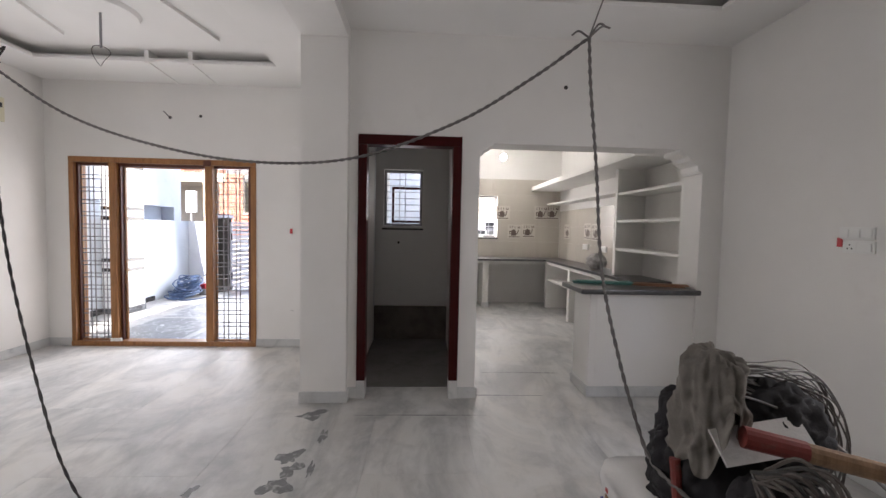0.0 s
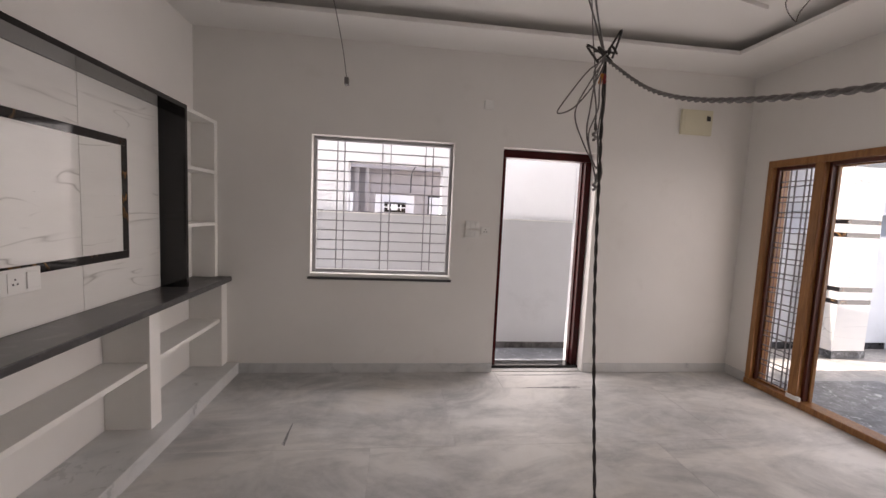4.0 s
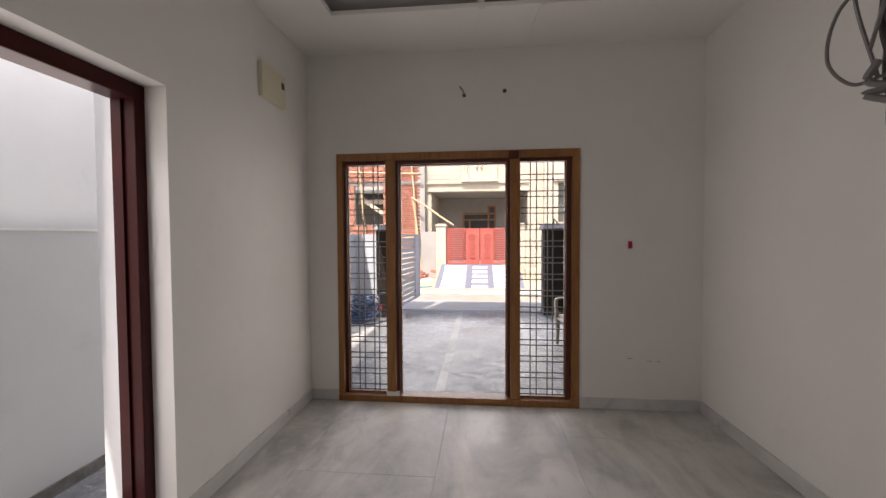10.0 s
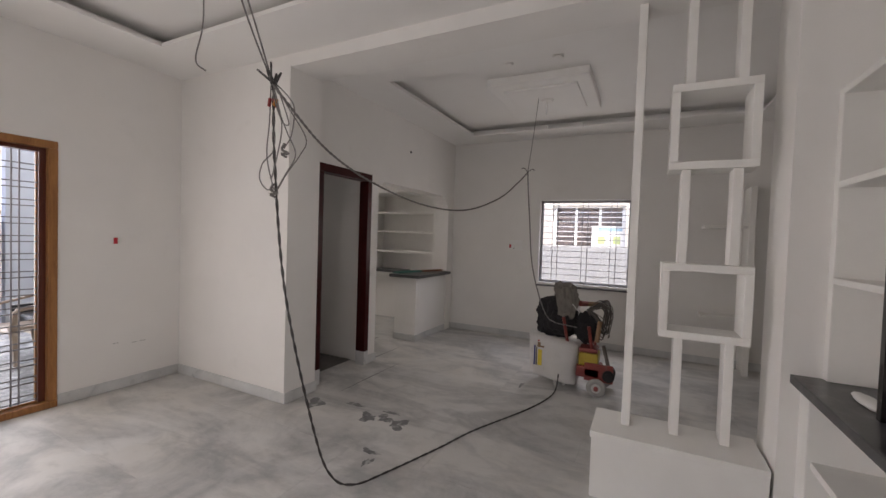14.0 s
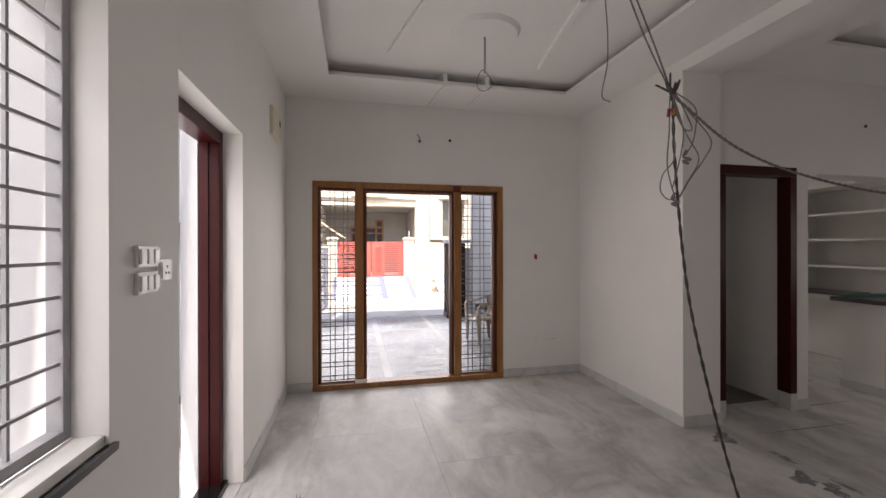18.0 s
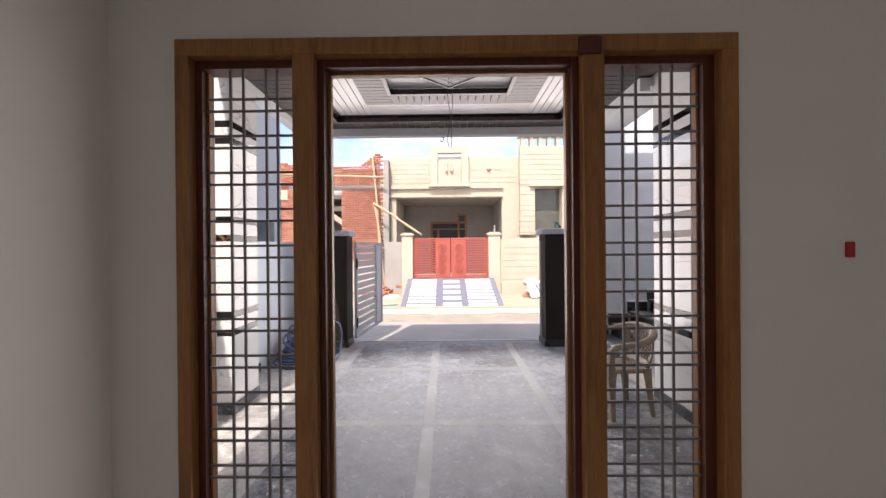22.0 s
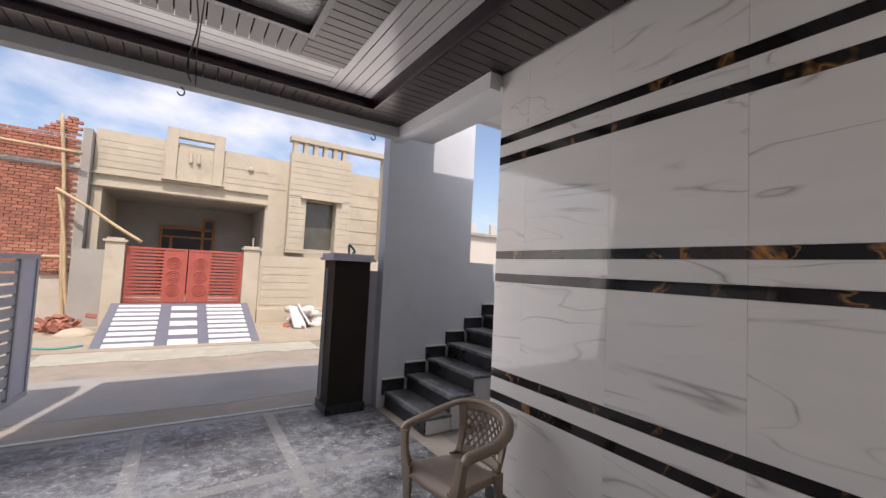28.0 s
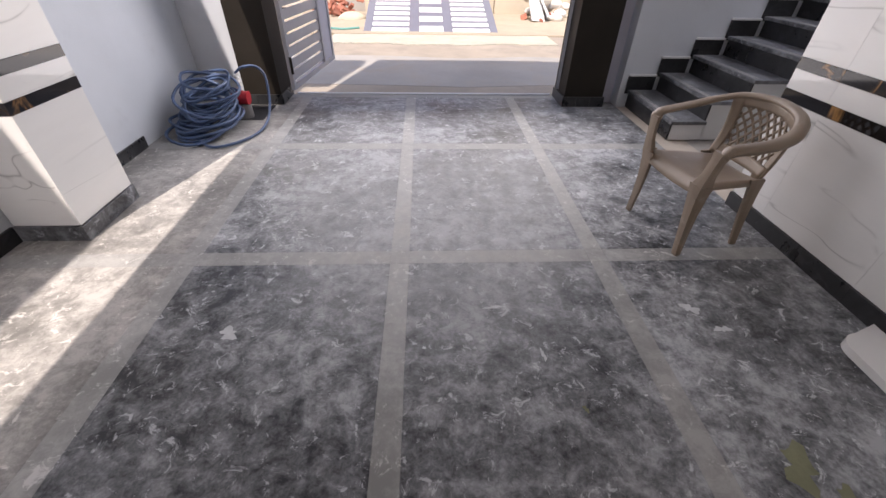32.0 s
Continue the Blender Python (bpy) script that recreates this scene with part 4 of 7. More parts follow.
for at, ax in (((-0.578, YN, 1.34), "y"), ((XE, 3.062, 1.37), "x")):
    bm = box(at[0] - 0.014, at[0] + 0.014, at[1] - 0.012, at[1], at[2] - 0.028, at[2] + 0.028, 0.003) if ax == "y" else box(at[0] - 0.012, at[0], at[1] - 0.014, at[1] + 0.014, at[2] - 0.028, at[2] + 0.028, 0.003)
    solid("wall_switch", bm, RED_PLASTIC, "small red switch stub on the wall", "switch")
db = thing("fuse_box", (XW, 4.85, 2.36), "cream plastic fuse box cover near the ceiling", "fuse box")
fb = part("cover", box(XW, XW + 0.03, 4.69, 5.01, 2.365, 2.60, 0.006), CREAM_PLASTIC, db)
part("latch", box(XW + 0.0305, XW + 0.034, 4.945, 4.985, 2.50, 2.545, 0.001), CABLE, db)
part("lip", box(XW + 0.0305, XW + 0.033, 4.72, 4.93, 2.40, 2.565, 0.001), CREAM_PLASTIC, db)
jb = solid("junction_box", box(XW, XW + 0.012, 2.77, 2.86, 2.46, 2.54, 0.01), WHITE_PLASTIC, "white round-cornered junction cover above the window", "junction box")


def conduit(at, normal, label="open dark conduit end in the wall"):
    bm = bmesh.new()
    d = Vector(normal)
    rod(bm, Vector(at) - d * 0.004, Vector(at) + d * 0.006, 0.016, 14)
    ob = solid("conduit_end", bm, CABLE, label, "conduit")
    return ob


conduit((-1.905, YN, 2.575), (0, -1, 0))
conduit((-1.575, YN, 2.60), (0, -1, 0))
conduit((2.06, YK, 2.565), (0, -1, 0))
conduit((0.62, 5.86, 1.22), (0, -1, 0))
bm = bmesh.new()
tube_mesh(bm, smooth_path([(-1.905, YN - 0.004, 2.575), (-1.915, YN - 0.05, 2.60), (-1.94, YN - 0.06, 2.63)]), 0.006, 5)
solid("wire_stub", bm, CABLE_GREY, "short grey wire stub out of the wall", "wire")
for x, z in ((-0.42, 0.40), (-0.35, 0.40), (-0.57, 0.42)):
    bm = box(x - 0.02, x + 0.02, YN - 0.003, YN, z - 0.0012, z + 0.0012)
    solid("chase_mark", bm, CABLE_GREY, "thin dark mark of a filled wall chase", "mark")

# ---- hanging cables ----
J = Vector((-1.15, 2.81, 2.14))
bundle = thing("wire_bundle", J, "tangled bundle of black site cables hanging from the ceiling", "cable")
rng = random.Random(3)
bm = bmesh.new()
for dx in (-0.02, 0.05):
    tube_mesh(bm, smooth_path([(-1.60 + dx, 2.82, SLAB - 0.03), (-1.45 + dx, 2.82 + rng.uniform(-.05, .05), 2.72), (-1.28 + dx * 0.5, 2.81, 2.38), J]), 0.004, 5)
part("feed_wire", bm, CABLE_GREY, bundle)
bm = bmesh.new()
tube_mesh(bm, smooth_path([(-1.55, 2.85, SLAB - 0.03), (-1.46, 2.87, 2.6), (-1.43, 2.89, 2.32), (-1.44, 2.92, 2.16), (-1.41, 2.90, 2.12)]), 0.003, 5)
part("loose_wire", bm, CABLE_GREY, bundle)
SIDE = Vector((0.70, -0.71, 0))
for offs in (((0.0, 0.02), (0.07, -0.10), (0.14, -0.26), (0.13, -0.36), (0.07, -0.46), (0.02, -0.55)), ((0.0, 0.01), (0.03, -0.12), (0.055, -0.24), (0.11, -0.36), (0.06, -0.47), (0.015, -0.555)),
             ((0.0, 0.0), (0.0, -0.18), (0.012, -0.34), (-0.03, -0.42), (-0.055, -0.50), (-0.03, -0.555), (0.01, -0.55)), ((0.0, 0.02), (0.08, -0.06), (0.10, -0.12), (0.075, -0.25), (0.055, -0.33)),
             ((-0.01, 0.0), (-0.02, -0.20), (-0.012, -0.38), (0.0, -0.55))):
    bm = bmesh.new()
    tube_mesh(bm, smooth_path([J + SIDE * a + Vector((0.012 * math.sin(20 * b), 0, b * 0.86)) for a, b in offs], 9), 0.003, 5)
    part("loop", bm, CABLE_GREY, bundle)
for c in ((0.055, -0.29), (0.01, -0.48)):
    bm = bmesh.new()
    p0 = J + SIDE * c[0] + Vector((0, 0, c[1]))
    tube_mesh(bm, smooth_path([p0 + Vector((0, 0, 0.03)), p0 + SIDE * -0.012, p0 + SIDE * 0.018 + Vector((0, 0, -0.015)), p0 + SIDE * -0.015 + Vector((0, 0, -0.02)), p0 + SIDE * 0.01 + Vector((0, 0, -0.035))], 5), 0.006, 5)
    part("wire_end", bm, CABLE_GREY, bundle)
SIDE2 = Vector((-0.30, -0.95, 0))
for offs in (((0.0, 0.0), (0.06, -0.05), (0.13, -0.16), (0.17, -0.24), (0.11, -0.22), (0.04, -0.12), (0.0, -0.02)), ((0.0, 0.0), (0.05, -0.10), (0.10, -0.24), (0.06, -0.38), (0.0, -0.50))):
    bm = bmesh.new()
    tube_mesh(bm, smooth_path([J + SIDE2 * a + Vector((0, 0, b * 0.86)) for a, b in offs], 9), 0.003, 5)
    part("loop", bm, CABLE_GREY, bundle)
bm = bmesh.new()
for i in range(6):
    c = J + Vector((rng.uniform(-.025, .025), rng.uniform(-.025, .025), rng.uniform(-.03, .04)))
    tube_mesh(bm, smooth_path([c, c + Vector((rng.uniform(-.06, .06), rng.uniform(-.06, .06), rng.uniform(.0, .07))), c + Vector((rng.uniform(-.04, .04), rng.uniform(-.04, .04), -.02))], 6), 0.0045, 5)
part("knot", bm, CABLE, bundle)
for o, tilt in ((-0.012, 8), (0.004, -20), (0.018, 30)):
    bm = box(-0.007, 0.007, -0.005, 0.005, -0.04, 0.0, 0.003)
    bm.transform(Matrix.Translation(J + SIDE * o + Vector((0, 0, -0.06))) @ Matrix.Rotation(radians(tilt), 4, "Y"))
    part("red_tape", bm, RED_TAPE if o < 0.01 else INK_ORANGE, bundle, "taped wire splice")
bm = bmesh.new()
twisted(bm, [J, (-1.13, 2.81, 1.75), (-1.06, 2.80, 1.15), (-0.88, 2.77, 0.42), (-0.76, 2.75, 0.12), (-0.62, 2.70, 0.012), (-0.43, 2.61, 0.012), (0.0, 2.455, 0.012), (0.36, 2.34, 0.012), (0.93, 2.09, 0.012), (1.30, 1.98, 0.012), (1.52, 1.96, 0.03), (1.62, 1.96, 0.14)], 0.004, 30, 2)
part("floor_cable", bm, CABLE, bundle, "black twisted cable trailing over the floor")
HOOK = Vector((1.55, 2.33, 2.15))
swag = thing("swag_cable", HOOK, "grey twisted cable slung between ceiling hooks", "cable")
bm = bmesh.new()
twisted(bm, [J, (-0.80, 2.80, 1.915), (-0.40, 2.755, 1.778), (0.1, 2.67, 1.69), (0.6, 2.57, 1.70), (1.05, 2.45, 1.84), (1.35, 2.38, 2.01), HOOK], 0.0039, 44, 2)
part("span", bm, CABLE_GREY, swag)
bm = bmesh.new()
twisted(bm, [HOOK, (1.56, 2.32, 1.95), (1.585, 2.30, 1.65), (1.61, 2.27, 1.25), (1.66, 2.20, 0.92), (1.70, 2.12, 0.70), (1.695, 2.03, 0.64), (1.715, 1.91, 0.62), (1.76, 1.82, 0.60)], 0.0041, 22, 2)
part("drop", bm, CABLE_GREY, swag)
bm = bmesh.new()
tube_mesh(bm, smooth_path([(1.80, 2.31, SLAB - 0.09), (1.70, 2.32, 2.6), HOOK]), 0.003, 5)
for a in ((0.09, 0.02, 0.05), (-0.05, 0.05, 0.03), (0.03, -0.06, 0.02)):
    tube_mesh(bm, smooth_path([HOOK, HOOK + Vector(a) * 0.6 + Vector((0, 0, 0.02)), HOOK + Vector(a)], 5), 0.004, 5)
part("hook_wire", bm, CABLE_GREY, swag)
rodt = thing("fan_rod", (-1.62, 4.12, SLAB - 0.03), "bare ceiling fan hook rod with a wire loop", "fan rod")
bm = bmesh.new()
rod(bm, (-1.62, 4.12, SLAB - 0.03), (-1.62, 4.12, 2.76), 0.009, 8)
part("rod", bm, WIN_GREY, rodt)
bm = bmesh.new()
tube_mesh(bm, [(-1.62 + 0.06 * math.sin(a), 4.12 + 0.03 * math.sin(a * 2), 2.70 + 0.075 * math.cos(a)) for a in (i * 0.33 for i in range(22))], 0.003, 5)
part("loop", bm, CABLE_GREY, rodt)
bm = bmesh.new()
tube_mesh(bm, smooth_path([(-1.66, 1.52, SLAB - 0.03), (-1.68, 1.6, 2.75), (-1.62, 1.68, 2.5), (-1.70, 1.72, 2.3), (-1.65, 1.75, 2.13)]), 0.0022, 5)
bx(bm, -1.665, -1.635, 1.74, 1.76, 2.105, 2.14, 0.004)
solid("hanging_wire", bm, CABLE_GREY, "thin grey wire hanging from the ceiling", "wire")
for y in (2.31,):
    bm = bmesh.new()
    rod(bm, (1.88, 2.24, SLAB - 0.095), (1.88, 2.24, SLAB - 0.25), 0.008, 8)
    bmesh.ops.create_cone(bm, cap_ends=True, segments=24, radius1=0.05, radius2=0.07, depth=0.02, matrix=Matrix.Translation((1.88, 2.24, SLAB - 0.105)))
    solid("fan_hook", bm, TRIM_WHITE, "white ceiling fan hook and plate", "fan hook")

# ---- room divider ----
dv = thing("room_divider", (0.15, 1.05, 0), "white plastered room divider with box niches on a low ledge", "divider")
part("ledge", box(-0.02, 0.33, 0.655, 1.478, 0.0, 0.35, 0.003), TRIM_WHITE, dv)
part("ledge_top", box(-0.035, 0.335, 0.655, 1.485, 0.35, 0.388, 0.004), TRIM_WHITE, dv)
part("fin", box(0.14, 0.33, 1.285, 1.33, 0.388, 2.86, 0.003), TRIM_WHITE, dv)
for y0, y1 in ((1.035, 1.08), (0.795, 0.84)):
    for z0, z1 in ((0.388, 0.945), (1.365, 1.885), (2.355, 2.86)):
        part("post", box(0.15, 0.28, y0, y1, z0, z1, 0.003), TRIM_WHITE, dv)
for y0, y1, z0, z1 in ((0.735, 1.145, 1.885, 2.355), (0.73, 1.158, 0.945, 1.365)):
    t = 0.042
    nb = part("niche_box", box(0.12, 0.33, y0, y1, z0, z0 + t, 0.003), TRIM_WHITE, dv)
    part("box_side", box(0.12, 0.33, y0, y1, z1 - t, z1, 0.003), TRIM_WHITE, nb)
    part("box_side", box(0.12, 0.33, y0, y0 + t, z0 + t, z1 - t, 0.003), TRIM_WHITE, nb)
    part("box_side", box(0.12, 0.33, y1 - t, y1, z0 + t, z1 - t, 0.003), TRIM_WHITE, nb)
# wall shelves at the back of the dining space
ws = thing("wall_shelf", (3.3, 0.3, 0.6), "white plastered wall shelves in the dining corner", "shelf")
part("side_panel", box(3.12, XE, 0.14, 0.20, 0.0, 2.15, 0.004), TRIM_WHITE, ws)
for z in (0.62, 1.15, 1.68):
    part("shelf", box(3.15, XE, 0.20, 0.62, z, z + 0.03, 0.003), TRIM_WHITE, ws)

# ---- kitchen ----
bar = thing("breakfast_bar", (2.9, 4.4, 0), "white kitchen bar with a dark granite top", "kitchen bar")
part("half_wall", box(2.345, XE, 4.055, 4.40, 0.0, 0.892, 0.003), PAINT, bar)
part("skirting", box(2.331, XE, 4.041, 4.41, 0.002, 0.09, 0.003), SKIRT, bar, "grey marble skirting")
part("bar_top", box(2.225, 3.232, 3.945, 4.43, 0.892, 0.935, 0.012), GRANITE, bar, "dark granite bar top")
part("fluting", box(2.40, 3.38, 4.051, 4.056, 0.14, 0.86, 0.001), PAINT, bar)
sh = thing("kitchen_shelf", (3.43, 4.9, 0.935), "white plastered open kitchen shelves, empty", "shelf")
part("upright", box(3.25, 3.60, 5.50, 5.56, 0.886, 2.16, 0.003), TRIM_WHITE, sh)
part("end_upright", box(3.25, 3.60, 4.262, 4.30, 0.893, 2.16, 0.003), TRIM_WHITE, sh)
for z in (1.185, 1.52, 1.845):
    part("shelf", box(3.26, 3.60, 4.30, 5.50, z, z + 0.03, 0.003), TRIM_WHITE, sh)
kc = thing("kitchen_counter", (2.5, 8.2, 0), "L-shaped kitchen counter with a black granite top", "counter")
part("worktop", box(1.376, 3.16, 7.90, 8.498, 0.85, 0.885, 0.004), GRANITE, kc, "dark granite worktop")
part("worktop", box(3.16, 3.598, 4.91, 8.498, 0.85, 0.885, 0.004), GRANITE, kc, "dark granite worktop")
part("slab", box(1.376, 3.598, 7.93, 8.498, 0.80, 0.849), TRIM_WHITE, kc)
part("slab", box(3.19, 3.598, 4.91, 7.929, 0.80, 0.849), TRIM_WHITE, kc)
for a in ((2.02, 2.13, 7.93, 8.49), (3.19, 3.598, 6.80, 6.88), (3.19, 3.598, 7.95, 8.02)):
    part("support", box(*a, 0.0, 0.80, 0.003), TRIM_WHITE, kc)
part("support_skirt", box(2.01, 2.14, 7.92, 8.0, 0.002, 0.09), SKIRT, kc)
part("under_shelf", box(3.22, 3.598, 6.88, 7.95, 0.50, 0.53, 0.003), TRIM_WHITE, kc)
solid("kitchen_loft", box(3.02, 3.60, 4.70, 8.50, 2.17, 2.25, 0.004), TRIM_WHITE, "white concrete loft shelf along the kitchen wall", "shelf")
solid("kitchen_ledge", box(3.33, 3.60, 5.56, 8.50, 1.90, 1.93, 0.003), TRIM_WHITE, "thin white wall shelf above the counter", "shelf")
KTILE = worn("beige_wall_tile", (0.56, 0.52, 0.46), 0.05, 0.25, 2, 60, relief=0.02, per_piece=0.06)
KGROUND = worn("pale_print", (0.585, 0.545, 0.485), 0.05, 0.3, 4, 60)
KPRINT = worn("brown_print", (0.12, 0.085, 0.07), 0.15, 0.4)
dado = thing("tile_dado", (2.5, 8.5, 0.885), "beige kitchen wall tiles with printed cup motifs", "wall tile")
tagged(dado, kind="structure")
k = 0
x = 1.376
while x < 3.58:
    x2 = min(x + 0.445, 3.588)
    z = 0.886
    while z < 2.1:
        if x < 2.36 and x2 > 1.90 and z < 2.06 and z + 0.3 > 1.25:
            cuts = [(x, min(x2, 1.90), z, z + 0.3), (max(x, 2.36), x2, z, z + 0.3), (max(x, 1.90), min(x2, 2.36), z, min(z + 0.3, 1.25)), (max(x, 1.90), min(x2, 2.36), max(z, 2.06), z + 0.3)]
        else:
            cuts = [(x, x2, z, z + 0.3)]
        for a, b, c, d in cuts:
            if b - a > 0.01 and d - c > 0.01:
                part("tile", box(a + 0.001, b - 0.001, 8.493, 8.5, c + 0.001, d - 0.001), KTILE, dado)
        z += 0.30
    x = x2
y = 8.49
while y > 5.6:
    for z in (0.886, 1.186, 1.486):
        part("tile", box(3.592, 3.6, max(5.57, y - 0.444), y - 0.002, z + 0.001, z + 0.299), KTILE, dado)
    y -= 0.445


def motif(cx, cz, plane, s=0.12):
    """A printed kettle and cup: body, spout, handle and steam, proud of the tile by a hair."""
    ob = thing("tile_motif", (cx, 8.492, cz - s) if plane == "y" else (3.592, cx, cz - s), "printed brown teapot picture on a kitchen tile", "tile print")
    def slab(u0, u1, v0, v1, d):
        return box(cx + u0 * s, cx + u1 * s, 8.4925 - d - 0.002, 8.4925 - d, cz + v0 * s, cz + v1 * s) if plane == "y" else box(3.5915 - d - 0.002, 3.5915 - d, cx + u0 * s, cx + u1 * s, cz + v0 * s, cz + v1 * s)
    part("printed_ground", slab(-1.1, 1.1, -1.1, 1.1, 0.0), KGROUND, ob, "paler printed square")
    for u0, u1, v0, v1 in ((-0.9, 0.9, -0.95, -0.82), (-0.55, 0.25, -0.7, 0.1), (-0.45, 0.15, 0.1, 0.2), (-0.3, 0.0, 0.2, 0.32), (0.25, 0.5, -0.5, -0.3), (0.42, 0.6, -0.3, 0.0), (0.55, 0.7, 0.0, 0.3), (-0.8, -0.55, -0.5, -0.38), (-0.85, -0.72, -0.5, 0.0), (-0.85, -0.55, -0.05, 0.06), (-0.75, -0.66, 0.45, 0.85), (-0.35, -0.26, 0.5, 0.9), (0.05, 0.14, 0.45, 0.85), (0.5, 0.9, 0.5, 0.62), (0.5, 0.6, 0.62, 0.85), (0.8, 0.9, 0.62, 0.85)):
        part("print", slab(u0, u1, v0, v1, 0.0022), KPRINT, ob)


for cx, cz in ((2.47, 1.74), (2.98, 1.40), (2.705, 1.385), (3.45, 1.76), (3.22, 1.755)):
    motif(cx, cz, "y")
for cy, cz in ((8.07, 1.40), (7.15, 1.41), (6.85, 1.40)):
    motif(cy, cz, "x")
plate("switch_plate", (3.592, 7.19, 1.16), "-x", 0.22, 0.09, "white switch plate above the kitchen counter", 2, 1)
plate("switch_plate", (3.592, 6.55, 1.15), "-x", 0.22, 0.09, "white switch plate above the kitchen counter", 2, 1)
GLOW, gn, gl, gp = node_mat("bulb_glow")
gp.inputs["Emission Color"].default_value, gp.inputs["Emission Strength"].default_value = (1, 0.96, 0.88, 1), 10
lampb = thing("ceiling_bulb", (2.27, 7.6, 2.62), "lit white bulb hanging in the kitchen", "bulb")
bm = bmesh.new()
bmesh.ops.create_icosphere(bm, subdivisions=3, radius=0.055, matrix=Matrix.Translation((2.27, 7.6, 2.64)))
part("globe", bm, GLOW, lampb, "glowing bulb", True)
bm = bmesh.new()
rod(bm, (2.27, 7.6, 2.69), (2.27, 7.6, 3.0), 0.012, 8)
part("holder", bm, WHITE_PLASTIC, lampb)
lt = new("bulb_light", bpy.data.lights.new("bulb_light", "POINT"))
lt.data.energy, lt.data.shadow_soft_size, lt.data.color = 1.8, 0.06, (1, 0.95, 0.86)
lt.location = (2.27, 7.6, 2.56)
GREEN_SHEET = worn("green_board", (0.05, 0.16, 0.14), 0.15, 0.6)
BROWN_SHEET = worn("brown_board", (0.22, 0.10, 0.05), 0.15, 0.6)
def board_on_bar(x, y, z, turn, length, width, mat, label, group):
    bm = box(-length / 2, length / 2, -width / 2, width / 2, 0, 0.011, 0.002)
    bm.transform(pose(x, y, z, 0, 0, turn))
    solid("board", bm, mat, label, "board", group)


for k, (dx, dy, tn) in enumerate(((0, 0, -15), (0.03, -0.01, -12))):
    board_on_bar(2.56 + dx, 4.335 + dy, 0.9355 + 0.0115 * k, tn, 0.50, 0.10, GREEN_SHEET, "dark green board lying on the granite bar", "green boards")
    board_on_bar(2.99 + dx, 4.20 + dy, 0.9355 + 0.0115 * k, tn - 7, 0.44, 0.09, BROWN_SHEET, "reddish-brown board lying on the granite bar", "brown boards")
BAG = worn("clear_plastic_bag", (0.42, 0.41, 0.40), 0.3, 0.25, 20, 60, relief=0.6)


def lump(name, at, size, mat, label, category, seed, rough=0.25, freq=5.0, sub=4, parent=None, droop=0.0):
    """A crumpled soft thing: a sphere folded by ridged noise, flat below."""
    bm = bmesh.new()
    bmesh.ops.create_icosphere(bm, subdivisions=sub, radius=1.0)
    off = Vector((seed * 3.1, seed * 1.7, seed * 2.3))
    for v in bm.verts:
        d = v.co.normalized()
        f = 1 - abs(noise.noise(d * freq * 0.5 + off)) * 2
        g = noise.noise(d * freq + off * 2)
        h = 1 - abs(noise.noise(Vector((d.x, d.y, d.z * 0.35)) * freq * 1.8 + off * 3)) * 2
        r = 1 + rough * (0.5 * f + 0.35 * g + 0.35 * h)
        v.co = d * r
        if v.co.z < 0:
            v.co.z *= 1.0 + droop * (0.5 + 0.5 * math.sin(4 * math.atan2(d.y, d.x) + seed))
        v.co = Vector((v.co.x * size[0], v.co.y * size[1], v.co.z * size[2])) + Vector(at)
    if parent:
        return part(name, bm, mat, parent, label, True)
    return solid(name, bm, mat, label, category, smooth=True)


lump("plastic_bag", (3.38, 6.3, 0.985), (0.11, 0.14, 0.10), BAG, "crumpled clear plastic bag on the kitchen counter", "bag", 2, 0.35, 6)
lump("rag", (-0.35, 0.45, 0.885), (0.10, 0.03, 0.014), TRIM_WHITE, "pale paper scrap on the granite slab", "rag", 5, 0.3, 6, 3)

# ---- the loaded cart in the dining space ----
SACK = worn("white_sack", (0.62, 0.61, 0.60), 0.06, 0.45, 6, 90, relief=0.2, stain=(0.42, 0.41, 0.40), stain_at=(0.58, 0.8))
CART_RED = worn("worn_red_paint", (0.20, 0.032, 0.026), 0.2, 0.5, 9, 90, stain=(0.16, 0.09, 0.07), stain_at=(0.55, 0.75))
CART_YELLOW = worn("worn_yellow_paint", (0.42, 0.30, 0.03), 0.15, 0.5, 9, 90)
TYRE = worn("dusty_tyre", (0.34, 0.335, 0.325), 0.15, 0.8, 12, 90)
CLOTH_BLACK = worn("black_cloth", (0.022, 0.021, 0.024), 0.3, 0.9, 10, 200, relief=0.3)
CLOTH_GREY = worn("grey_cloth", (0.19, 0.175, 0.155), 0.2, 0.9, 10, 200, relief=0.3)
WOODH = woody("worn_wood", (0.16, 0.09, 0.045), (0.33, 0.20, 0.11), 0.7)
INK_BLUE = worn("blue_ink", (0.06, 0.07, 0.25), 0.1, 0.6)
INK_RED = worn("red_ink", (0.45, 0.05, 0.05), 0.1, 0.6)
INK_YELLOW = worn("yellow_ink", (0.70, 0.55, 0.06), 0.1, 0.6)
cart = thing("site_cart", (1.75, 1.95, 0), "red two-wheeled floor polishing machine wrapped in a white sack", "machine")
bm = bmesh.new()
cols = 14
rows_ = 14
ringp = []
